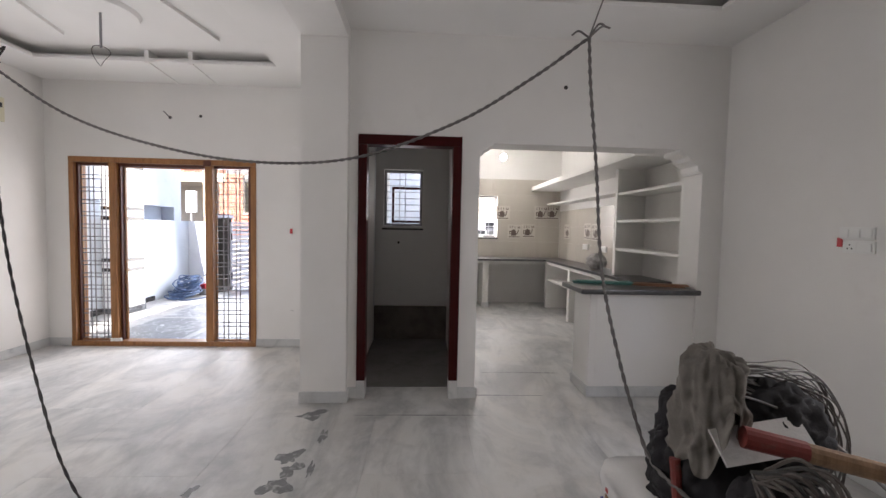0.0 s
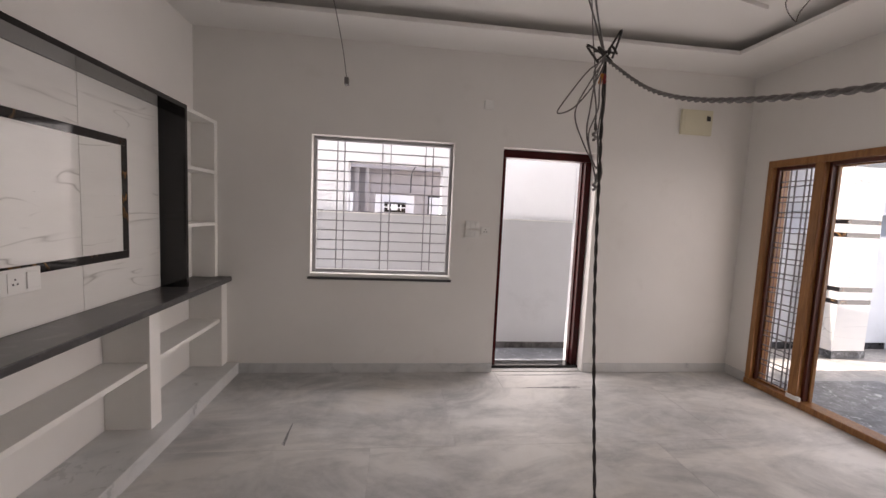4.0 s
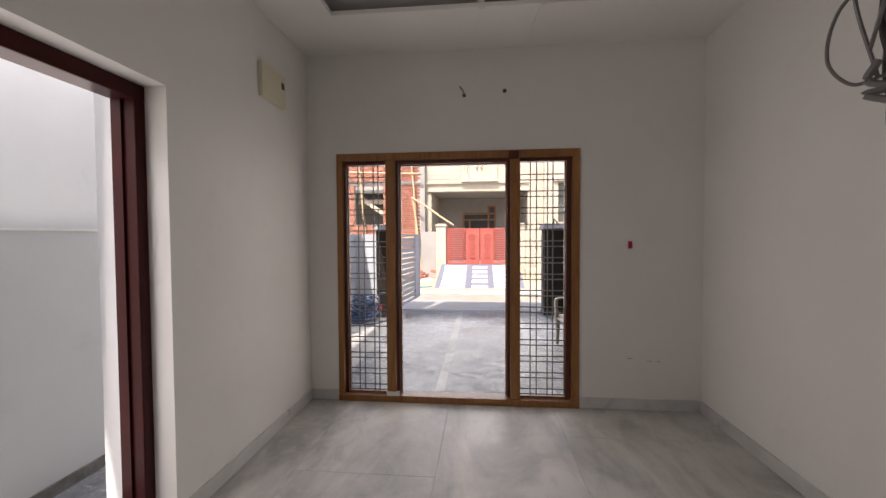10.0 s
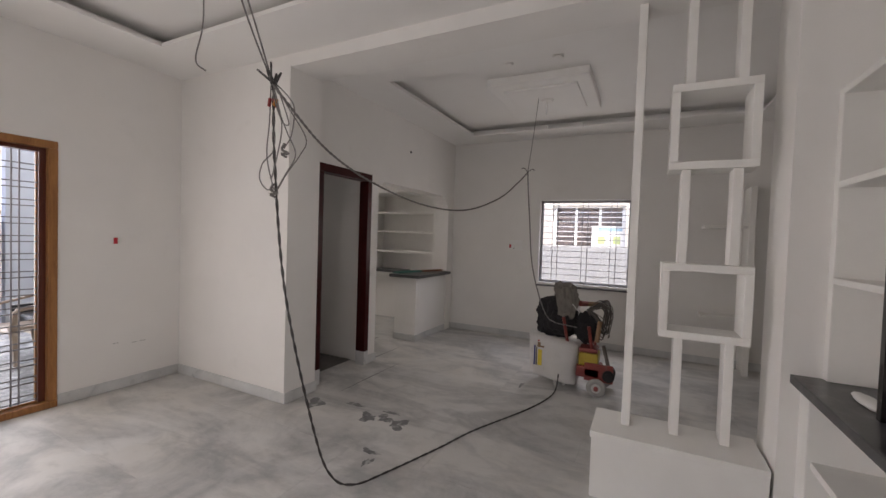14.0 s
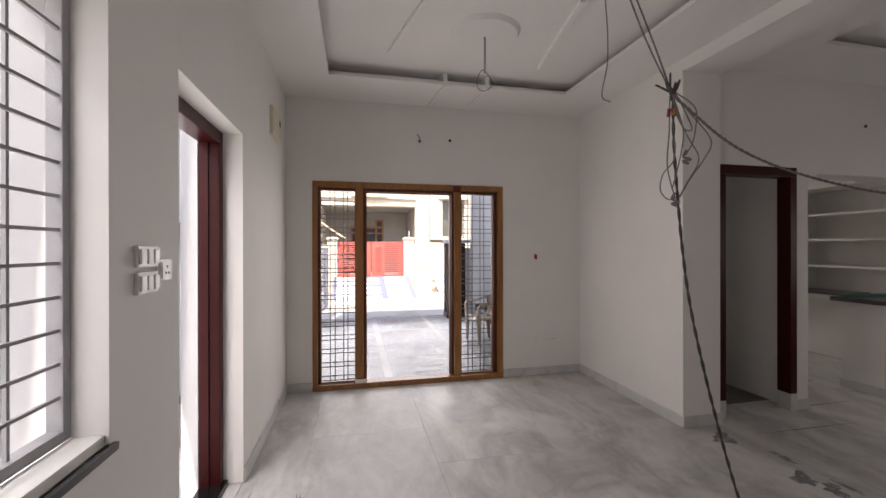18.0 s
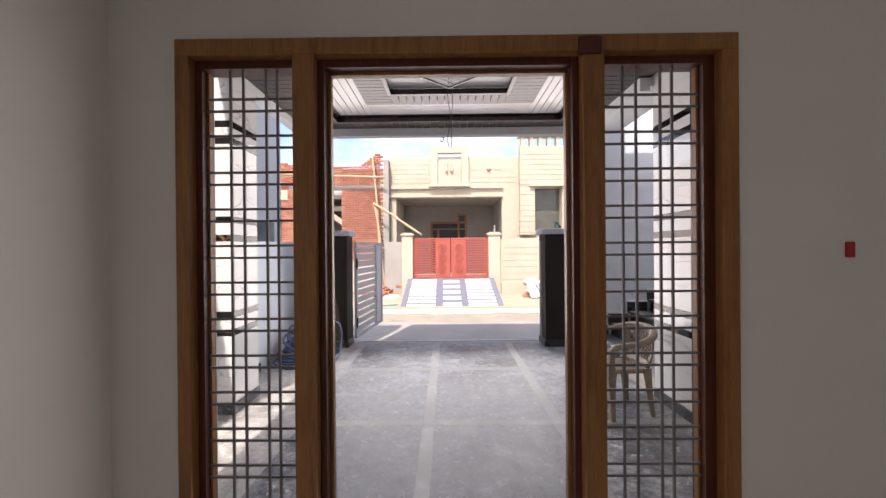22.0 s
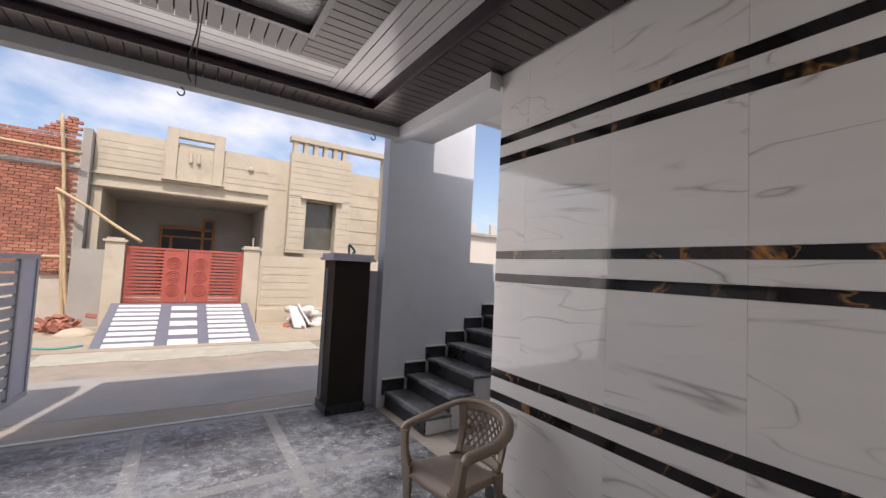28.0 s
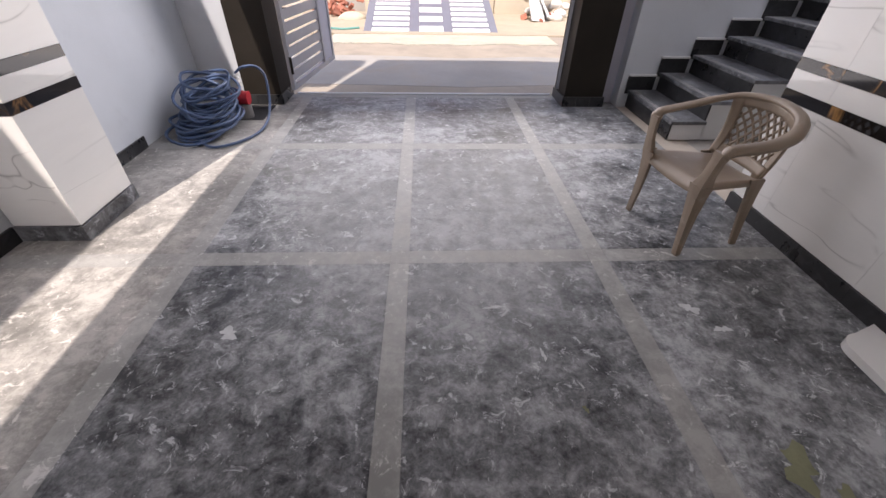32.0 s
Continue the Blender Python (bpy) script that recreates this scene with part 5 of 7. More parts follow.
for j in range(rows_ + 1):
    f = j / rows_
    ring = []
    for i in range(cols * 2):
        a = 2 * math.pi * i / (cols * 2)
        ca, sa = math.cos(a), math.sin(a)
        sq = (abs(ca) ** 7 + abs(sa) ** 7) ** (1 / 7)
        hx, hy = 0.17 + 0.015 * f, 0.222 + 0.02 * f
        wob = 1 + 0.03 * noise.noise(Vector((ca * 2, sa * 2, f * 3))) + 0.022 * (1 - 2 * abs(noise.noise(Vector((ca * 4, sa * 4, f * 5)))))
        ring.append(bm.verts.new((1.80 + hx * ca / sq * wob, 2.035 + hy * sa / sq * wob, 0.075 + (0.40 + 0.01 * noise.noise(Vector((ca * 3, sa * 3, 1)))) * f + sa * hy * 0.16)))
    ringp.append(ring)
for r0, r1 in zip(ringp, ringp[1:]):
    for i in range(len(r0)):
        bm.faces.new((r0[i], r0[(i + 1) % len(r0)], r1[(i + 1) % len(r0)], r1[i]))
bm.faces.new(ringp[0][::-1])
bm.faces.new(ringp[-1])
tub = part("sack_body", bm, SACK, cart, "dirty white printed sack", True)
for y, z0, z1, w, m in ((2.205, 0.20, 0.40, 0.006, INK_BLUE), (2.185, 0.20, 0.38, 0.005, CABLE_GREY), (2.15, 0.20, 0.36, 0.02, INK_YELLOW), (2.145, 0.385, 0.40, 0.035, WOODH), (2.16, 0.40, 0.435, 0.014, WOODH), (2.165, 0.445, 0.46, 0.008, INK_RED)):
    part("print_patch", box(1.612, 1.632, y - w, y + w, z0, z1), m, tub)
part("deck", box(1.62, 1.88, 1.57, 1.80, 0.15, 0.26, 0.02), CART_RED, cart)
part("motor_box", box(1.64, 1.86, 1.60, 1.78, 0.262, 0.385, 0.016), CART_YELLOW, cart, "worn yellow motor cover")
bm = bmesh.new()
rod(bm, (1.60, 1.50, 0.20), (1.78, 1.50, 0.20), 0.055, 16)
rod(bm, (1.585, 1.50, 0.20), (1.60, 1.50, 0.20), 0.035, 14)
part("gear_case", bm, CLOTH_BLACK, cart, "greasy black gear case")
part("bracket", box(1.62, 1.64, 1.46, 1.72, 0.13, 0.30, 0.004), CART_RED, cart)
bm = bmesh.new()
rod(bm, (1.66, 1.50, 0.25), (1.69, 1.56, 0.47), 0.018, 10)
part("lever", bm, CABLE_BROWN, cart)
part("red_box", box(1.65, 1.85, 1.61, 1.78, 0.387, 0.43, 0.012), CART_RED, cart)
for x, y0, y1, z0, z1 in ((1.68, 1.64, 1.70, 0.28, 0.64), (1.86, 1.62, 1.70, 0.28, 0.66), (1.72, 1.90, 1.95, 0.44, 0.70)):
    bm = bmesh.new()
    rod(bm, (x, y0, z0), (x, y1, z1), 0.016, 10)
    part("post", bm, CART_RED, cart)


def wheel(x, y, r):
    bm = bmesh.new()
    seg = 26
    rings = []
    for k in range(8):
        b = 2 * math.pi * k / 8
        rings.append([bm.verts.new((x + 0.026 * math.cos(b), y + (r - 0.03 + 0.03 * math.sin(b)) * math.cos(a), r + (r - 0.03 + 0.03 * math.sin(b)) * math.sin(a))) for a in (2 * math.pi * i / seg for i in range(seg))])
    for k in range(8):
        for i in range(seg):
            bm.faces.new((rings[k][i], rings[k][(i + 1) % seg], rings[(k + 1) % 8][(i + 1) % seg], rings[(k + 1) % 8][i]))
    wh = part("wheel", bm, TYRE, cart, "dusty grey wheel", True)
    bm = bmesh.new()
    rod(bm, (x - 0.022, y, r), (x + 0.022, y, r), r - 0.045, 24)
    part("rim_disc", bm, SACK, wh)
    bm = bmesh.new()
    rod(bm, (x - 0.034, y, r), (x + 0.034, y, r), 0.022, 14)
    part("hub", bm, CART_RED, wh)


wheel(1.565, 1.60, 0.088)
wheel(1.90, 1.56, 0.088)
bm = bmesh.new()
rod(bm, (1.54, 1.60, 0.088), (1.92, 1.56, 0.088), 0.013, 8)
part("axle", bm, CART_RED, cart)
for x, y in ((1.68, 2.0), (1.72, 1.92), (1.9, 2.2)):
    bm = bmesh.new()
    rod(bm, (x, y, 0.0), (x + 0.02, y + 0.02, 0.10), 0.014, 8)
    part("foot", bm, SACK, cart)
bm = bmesh.new()
rod(bm, (1.94, 1.77, 0.825), (2.20, 1.66, 0.79), 0.026, 12, 0.024)
part("handle", bm, WOODH, cart, "worn wooden handle")
bm = bmesh.new()
rod(bm, (1.82, 1.815, 0.84), (1.955, 1.765, 0.823), 0.030, 14, 0.028)
part("handle_socket", bm, CART_RED, cart)
bm = bmesh.new()
rod(bm, (1.66, 1.62, 0.50), (1.70, 1.60, 0.70), 0.022, 10)
part("wood_stub", bm, WOODH, cart)


def drape(name, top, size, hang, mat, label, category, seed, folds=7, amp=0.22, lean=(0, 0)):
    """A cloth thrown over a heap: a dome whose rim hangs in uneven folds."""
    r2 = random.Random(seed)
    ks = [(k, r2.uniform(0, 6.28), r2.uniform(0.4, 1.0)) for k in (2, 3, folds, folds + 2, folds * 2 + 1)]
    bm = bmesh.new()
    nu, nv = 120, 44
    rows2 = []
    off = Vector((seed * 1.3, seed * 2.1, seed * 0.7))
    peak = bm.verts.new((top[0], top[1], top[2]))
    for j in range(1, nv + 1):
        v = j / nv
        ring2 = []
        for i in range(nu):
            a = 2 * math.pi * i / nu
            fold = sum(w * math.sin(k * a + ph + 1.4 * v * (k > 4)) for k, ph, w in ks) / 2.2
            flat = min(1.0, v * 1.9)
            R = math.sin(flat * math.pi / 2) * (1 + amp * fold * v ** 1.2)
            down = 0.35 * (1 - math.cos(flat * math.pi / 2)) + max(0.0, v - 0.42) / 0.58 * (1.0 + 0.45 * math.sin(2 * a + ks[0][1]) + 0.25 * math.sin(5 * a + ks[1][1]))
            q = noise.noise(Vector((math.cos(a) * 2.5, math.sin(a) * 2.5, v * 4)) + off)
            q2 = 1 - abs(noise.noise(Vector((math.cos(a) * 5, math.sin(a) * 5, v * 3)) + off * 2)) * 2
            R *= 1 + 0.12 * q + 0.13 * q2
            ring2.append(bm.verts.new((top[0] + size[0] * R * math.cos(a) + lean[0] * v, top[1] + size[1] * R * math.sin(a) + lean[1] * v, top[2] - hang * down + (0.035 * q * (1 - v) + 0.02 * q2) * min(1.0, 3 * v))))
        rows2.append(ring2)
    for r0, r1 in zip(rows2, rows2[1:]):
        for i in range(nu):
            bm.faces.new((r0[i], r0[(i + 1) % nu], r1[(i + 1) % nu], r1[i]))
    for ring2 in rows2:
        for vv in ring2:
            c1 = 1 - abs(noise.noise(vv.co * 13 + off)) * 2.4
            c2 = 1 - abs(noise.noise(vv.co * 31 + off)) * 2.4
            out = Vector((vv.co.x - top[0], vv.co.y - top[1], 0.08)).normalized()
            vv.co += out * (0.018 * c1 + 0.007 * c2)
    for i in range(nu):
        bm.faces.new((peak, rows2[0][i], rows2[0][(i + 1) % nu]))
    return solid(name, bm, mat, label, category, smooth=True)


lump("black_bag", (1.90, 2.02, 0.62), (0.17, 0.17, 0.15), CLOTH_BLACK, "crumpled black bag stuffed in the sack's mouth", "bag", 3, 0.30, 4.5, 5)
drape("black_cloth", (1.93, 2.09, 0.85), (0.125, 0.12, 0.2), 0.26, CLOTH_BLACK, "black cloth hanging over the machine's sack", "cloth", 4, 6, 0.25, (-0.02, 0.02))
drape("grey_cloth", (1.85, 1.99, 1.02), (0.070, 0.095, 0.2), 0.21, CLOTH_GREY, "grey cotton rag draped over the black heap", "cloth", 8, 7, 0.28, (-0.03, -0.05))
lump("dark_cloth", (2.05, 2.0, 0.745), (0.165, 0.125, 0.16), CLOTH_BLACK, "crumpled dark cloth lying on the machine", "cloth", 11, 0.30, 5.0, 5)
lump("dark_rag", (1.85, 1.73, 0.60), (0.10, 0.11, 0.14), CLOTH_BLACK, "crumpled dark rag wedged beside the cable hank", "cloth", 15, 0.32, 5.0, 5)
coil = thing("cable_coil", (2.1, 2.0, 0.80), "tangled dark cables arching over the cloth heap", "cable")
rng = random.Random(9)


def jit(p, k):
    return Vector(p) + Vector((rng.uniform(-k, k), rng.uniform(-k, k), rng.uniform(-k, k)))


for i in range(22):
    bm = bmesh.new()
    d = 0.03 * (i % 4)
    pts = smooth_path([jit((1.86, 1.98, 0.97), 0.03), jit((2.02, 2.0, 0.965 - d), 0.025), jit((2.20, 2.04, 0.94 - d), 0.03), jit((2.31 - d, 2.03, 0.84), 0.025), jit((2.33 - 2 * d, 2.0, 0.70), 0.03), jit((2.28 - d, 1.97, 0.60), 0.03)], 7)
    tube_mesh(bm, pts, rng.choice((0.0022, 0.003, 0.0038)), 5)
    part("strand", bm, CABLE_BROWN if i % 3 else CABLE_GREY, coil)
for a, b in (((1.80, 1.97, 0.95), (2.20, 1.95, 0.78)), ((1.82, 1.93, 0.93), (2.15, 1.90, 0.80))):
    bm = bmesh.new()
    tube_mesh(bm, smooth_path([a, Vector(a).lerp(Vector(b), 0.5) + Vector((0, 0, 0.02)), b, (2.5, 1.8, 0.45), (2.62, 1.75, 0.2), (2.66, 1.73, 0.006)]), 0.004, 5)
    part("tail", bm, CABLE_GREY, coil)
hank = thing("cable_hank", (1.80, 1.60, 0.55), "looped hank of grey-brown cable hung on the machine", "cable")
for i in range(18):
    bm = bmesh.new()
    w, ph = rng.uniform(0.03, 0.10), rng.uniform(-0.03, 0.03)
    top_z, low_z = rng.uniform(0.82, 0.90), rng.uniform(0.50, 0.66)
    yy = rng.uniform(1.49, 1.58)
    tube_mesh(bm, smooth_path([jit((1.79, 1.72, 0.79), 0.015), jit((1.79 + ph, yy + 0.04, top_z), 0.012), jit((1.80 + ph, yy - 0.01, top_z - 0.06), 0.012), jit((1.80 + ph, yy, (top_z + low_z) / 2), 0.012), jit((1.80 + ph, yy + 0.02, low_z), 0.012), jit((1.79, yy + w, low_z + 0.06), 0.012), jit((1.79, 1.72, 0.78), 0.015)], 6), rng.choice((0.004, 0.005)), 5)
    part("turn", bm, CABLE if i % 3 == 0 else CABLE_BROWN, hank)
bm = box(-0.16, 0.13, -0.045, 0.055, -0.003, 0.003)
bm.transform(pose(1.93, 1.85, 0.805, 50, -6, 4))
solid("white_card", bm, SACK, "white card sheet tucked under the cloth heap", "card")

# ---- floor of marble slabs ----
def slab_mesh(w, d, gap, h=0.012, b=0.0006):
    me = bpy.data.meshes.new("slab")
    bm = box(-w / 2 + gap, w / 2 - gap, -d / 2 + gap, d / 2 - gap, -h, 0.0)
    bmesh.ops.bevel(bm, geom=[e for e in bm.edges if all(v.co.z > -1e-6 for v in e.verts)], offset=b, segments=1, affect="EDGES")
    bm.to_mesh(me)
    bm.free()
    return me


def lay(parent, mat, name, x0, x1, y0, y1, z, cache={}):
    key = (round(x1 - x0, 3), round(y1 - y0, 3), mat.name)
    if key not in cache:
        cache[key] = slab_mesh(x1 - x0, y1 - y0, 0.0006 if mat is MARBLE_FLOOR else 0.0002)
        cache[key].materials.append(mat)
    ob = new(name, cache[key])
    ob.matrix_basis = Matrix.Translation(((x0 + x1) / 2, (y0 + y1) / 2, z))
    return under_at(ob, parent)


def under_at(ob, parent):
    ob.parent = parent
    ob.matrix_parent_inverse = parent_world(parent).inverted()
    return ob


xs = [-3.48, -2.90, -2.04, -1.18, -0.30, 0.31, 0.60, 1.26, 2.10, 2.95, 3.83]
for i, (a, b) in enumerate(zip(xs, xs[1:])):
    y = -0.9 - 0.55 * (i % 3)
    far = 5.69 if a < 0.3 else 6.06 if a < 1.2 else 8.72
    while y < far:
        y2 = y + (1.95 if b - a > 0.4 else 1.2)
        lay(floor, MARBLE_FLOOR, "marble_slab", a, b, max(y, -0.9), min(y2, far), 0.0)
        y = y2
STAIN = worn("dark_floor_stain", (0.17, 0.172, 0.175), 0.3, 0.5, 9, 60, stain=(0.40, 0.40, 0.39), stain_at=(0.52, 0.62))


def blot(cx, cy, rx, ry, seed, z=0.0012):
    r2 = random.Random(seed)
    bm = bmesh.new()
    n = 22
    ph = [r2.uniform(0, 6.28) for _ in range(4)]
    vs = []
    for i in range(n):
        a = 2 * math.pi * i / n
        k = 1 + 0.35 * math.sin(2 * a + ph[0]) + 0.25 * math.sin(3 * a + ph[1]) + 0.2 * math.sin(5 * a + ph[2]) + 0.12 * math.sin(9 * a + ph[3])
        vs.append(bm.verts.new((cx + rx * k * math.cos(a), cy + ry * k * math.sin(a), z)))
    f = bm.faces.new(vs)
    bmesh.ops.extrude_face_region(bm, geom=[f])
    for v in vs:
        v.co.z = 0.0
    return part("stain", bm, STAIN, floor, "dark grey cement stain")


for i, (cx, cy, rx, ry) in enumerate(((0.13, 3.73, 0.10, 0.06), (0.14, 3.18, 0.055, 0.08), (0.19, 3.05, 0.055, 0.06), (0.16, 2.90, 0.065, 0.08), (0.28, 3.42, 0.02, 0.10), (-0.38, 2.79, 0.05, 0.02), (-0.27, 2.85, 0.03, 0.05), (0.30, 3.05, 0.015, 0.08), (-2.9, 3.45, 0.012, 0.30), (-3.18, 3.4, 0.008, 0.32), (1.55, 4.08, 0.30, 0.008), (1.9, 4.62, 0.30, 0.010), (0.9, 3.72, 0.35, 0.006), (1.5, 2.3, 0.05, 0.02), (-2.2, 1.35, 0.10, 0.01))):
    blot(cx, cy, rx, ry, i)

# ---- porch ceiling: brown and white panels in stepped frames ----
bm = bmesh.new()


def cbx(x0, x1, y0, y1, z0, z1, mi):
    n0 = len(bm.faces)
    bx(bm, x0, x1, y0, y1, z0, z1)
    bm.faces.ensure_lookup_table()
    for f in bm.faces[n0:]:
        f.material_index = mi


def slats(x0, x1, y0, y1, z, mi, along, w=0.1, gap=0.009, h=0.02):
    """A field of panel strips that run along x or y."""
    a, b = (y0, y1) if along == "x" else (x0, x1)
    n = max(1, round((b - a) / w))
    s = (b - a) / n
    for i in range(n):
        u0, u1 = a + i * s + gap / 2, a + (i + 1) * s - gap / 2
        if along == "x":
            cbx(x0, x1, u0, u1, z, z + h, mi)
        else:
            cbx(u0, u1, y0, y1, z, z + h, mi)


def ring(x0, x1, y0, y1, X0, X1, Y0, Y1, z, mi, cross=True, w=0.1):
    """A frame of strips between an inner and an outer rectangle."""
    slats(X0, x0, Y0, Y1, z, mi, "x" if cross else "y", w)
    slats(x1, X1, Y0, Y1, z, mi, "x" if cross else "y", w)
    slats(x0, x1, Y0, y0, z, mi, "y" if cross else "x", w)
    slats(x0, x1, y1, Y1, z, mi, "y" if cross else "x", w)


CY = 7.80
cbx(-3.93, -0.02, YN + 0.24, 9.48, 3.13, 3.158, 2)
ring(-3.42, -0.53, 6.02, 9.16, -3.93, -0.02, YN + 0.24, 9.48, 3.0, 0)
for a in ((-3.42, -3.36, 6.02, 9.16), (-0.59, -0.53, 6.02, 9.16), (-3.36, -0.59, 6.02, 6.08), (-3.36, -0.59, 9.10, 9.16)):
    cbx(*a, 3.05, 3.13, 2)
for a in ((-3.42, -3.405, 6.02, 9.16), (-0.545, -0.53, 6.02, 9.16), (-3.405, -0.545, 6.02, 6.035), (-3.405, -0.545, 9.145, 9.16)):
    cbx(*a, 2.985, 3.05, 2)
ring(-2.93, -1.01, 6.53, 8.64, -3.36, -0.59, 6.08, 9.10, 3.06, 1, False, 0.085)
ring(-2.62, -1.34, 6.85, 8.31, -2.93, -1.01, 6.53, 8.64, 3.02, 0, True, 0.085)
for a in ((-2.64, -2.60, 6.83, 8.33), (-1.36, -1.32, 6.83, 8.33), (-2.60, -1.36, 6.83, 6.87), (-2.60, -1.36, 8.29, 8.33)):
    cbx(*a, 3.005, 3.06, 2)
slats(-2.62, -1.34, 6.85, 8.31, 3.075, 1, "x", 0.25)


def slab_along(p, d, length, width, z0, z1, mi):
    """A flat bar from p along d."""
    d = Vector((*d, 0)).normalized()
    side = Vector((-d.y, d.x, 0)) * width / 2
    n0 = len(bm.faces)
    p = Vector((*p, 0))
    q = p + d * length
    low = [bm.verts.new((c.x, c.y, z0)) for c in (p - side, p + side, q + side, q - side)]
    top = [bm.verts.new((c.x, c.y, z1)) for c in (p - side, p + side, q + side, q - side)]
    bm.faces.new(low)
    bm.faces.new(top[::-1])
    for i in range(4):
        bm.faces.new((low[i], top[i], top[(i + 1) % 4], low[(i + 1) % 4]))
    bm.faces.ensure_lookup_table()
    for f in bm.faces[n0:]:
        f.material_index = mi


# fine embossed lattice on the middle panel
PX0, PX1, PY0, PY1 = -2.60, -1.36, 6.87, 8.29
for slope in (1, -1):
    for k in range(-26, 27):
        c = k * 0.055
        us = sorted((u for u in (PX0, PX1, -1.98 + slope * (PY0 - 7.58 - c), -1.98 + slope * (PY1 - 7.58 - c)) if PX0 - 1e-6 <= u <= PX1 + 1e-6 and PY0 - 1e-6 <= 7.58 + c + slope * (u + 1.98) <= PY1 + 1e-6))
        if len(us) > 1 and us[-1] - us[0] > 0.03:
            slab_along((us[0], 7.58 + c + slope * (us[0] + 1.98)), (1, slope), (us[-1] - us[0]) * 1.4142, 0.006, 3.0722, 3.0765, 1)
# slatted diamond in the middle, with a thin rim
HALF = 0.36
for k in range(5):
    v = -HALF * 0.7071 + HALF * 1.4142 * (k + 0.5) / 5
    slab_along((-1.98 - 0.7071 * (HALF * 0.7071) - 0.7071 * v, CY - 0.7071 * (HALF * 0.7071) + 0.7071 * v), (1, 1), HALF * 1.4142, HALF * 1.4142 / 5 - 0.008, 3.02, 3.072, 0)
for p, d in (((-1.98 - HALF, CY), (1, 1)), ((-1.98 - HALF, CY), (1, -1)), ((-1.98, CY - HALF), (1, 1)), ((-1.98, CY + HALF), (1, -1))):
    slab_along(p, d, HALF * 1.4142, 0.016, 3.012, 3.0715, 2)
struct("ceiling_porch", bm, [PVC_DARK, PVC_WHITE, PVC_MAROON], "brown and white panelled porch ceiling in stepped frames", "ceiling")
bm = bmesh.new()
tube_mesh(bm, smooth_path([(-1.98, CY, 3.03), (-1.995, CY + 0.01, 2.80), (-1.97, CY + 0.02, 2.6), (-2.0, CY + 0.03, 2.40), (-1.98, CY + 0.04, 2.32)]), 0.0035, 5)
tube_mesh(bm, smooth_path([(-1.97, CY, 3.03), (-1.95, CY + 0.01, 2.80), (-1.965, CY + 0.03, 2.5), (-1.96, CY + 0.04, 2.31)]), 0.003, 5)
solid("porch_wire", bm, CABLE, "two thin black wires hanging from the porch ceiling", "wire")
for x in (-3.74, -2.066, -0.366):
    bm = bmesh.new()
    tube_mesh(bm, [(x, 9.55, 2.92)] + [(x + 0.025 * math.cos(a), 9.55, 2.86 + 0.03 * math.sin(a)) for a in (math.pi / 2 - i * 0.45 for i in range(11))], 0.006, 6)
    solid("ceiling_hook", bm, CABLE, "small black iron hook under the porch edge", "hook", "porch hooks")

# ---- marble cladding of the porch walls ----
ROWS_Z = [(PORCH + 0.095, 0.586), (0.647, 0.746), (0.807, 1.433), (1.494, 1.598), (1.657, 2.303), (2.364, 2.453), (2.514, 3.0)]
STRIPES = [(0.588, 0.645), (0.748, 0.805), (1.435, 1.492), (1.60, 1.655), (2.305, 2.362), (2.455, 2.512)]
clad = tagged(thing("wall_porch", (0.006, 6.9, PORCH), "white marble tile wall with black marble bands", "wall"), kind="structure")
JY = [5.695, 6.33, 6.98, 7.63, 7.92]
for a, b in zip(JY, JY[1:]):
    for z0, z1 in ROWS_Z:
        part("tile", box(0.0, 0.0118, a + 0.0006, b - 0.0006, z0, z1), TILE_MARBLE, clad)
    for z0, z1 in STRIPES:
        if z0 == 1.60 and a == 5.695:
            part("black_band", box(-0.001, 0.0118, a + 0.0006, 6.20, z0, z1), BLACK_MARBLE, clad)
            part("gold_band", box(-0.001, 0.0118, 6.201, b - 0.0006, z0, z1), GOLD_MARBLE, clad, "black marble with rust-gold clouds")
        elif z0 == 1.60 and a == 6.33:
            part("gold_band", box(-0.001, 0.0118, a + 0.0006, 6.60, z0, z1), GOLD_MARBLE, clad, "black marble with rust-gold clouds")
            part("black_band", box(-0.001, 0.0118, 6.601, b - 0.0006, z0, z1), BLACK_MARBLE, clad)
        else:
            part("black_band", box(-0.001, 0.0118, a + 0.0006, b - 0.0006, z0, z1), BLACK_MARBLE, clad)
    part("skirt_tile", box(-0.012, 0.0118, a + 0.0006, b - 0.0006, PORCH, PORCH + 0.092), BLACK_STEP, clad)
part("edge_face", box(0.0121, 0.33, 7.921, 7.93, PORCH, 3.0), TILE_MARBLE, clad)
pil = thing("porch_pillar", (-4.12, 7.8, PORCH), "porch pillar clad in white marble with black bands", "pillar")
part("core", box(-4.29, -3.945, 7.575, 8.04, PORCH, 2.92), OUT_WHITE, pil)
for z0, z1 in ROWS_Z[:-1] + [(2.514, 2.92)]:
    part("tile", box(-3.9448, -3.933, 7.5635, 8.04, z0, z1), TILE_MARBLE, pil)
    part("tile", box(-4.29, -3.9455, 7.5635, 7.5748, z0, z1), TILE_MARBLE, pil)
for z0, z1 in STRIPES:
    part("black_band", box(-3.9448, -3.932, 7.5625, 8.04, z0, z1), BLACK_MARBLE, pil)
    part("black_band", box(-4.29, -3.9455, 7.5625, 7.5748, z0, z1), BLACK_MARBLE, pil)
part("skirt_tile", box(-3.9448, -3.918, 7.55, 8.04, PORCH, PORCH + 0.092, 0.002), TREAD, pil)
part("skirt_tile", box(-4.29, -3.9455, 7.55, 7.5748, PORCH, PORCH + 0.092, 0.002), TREAD, pil)
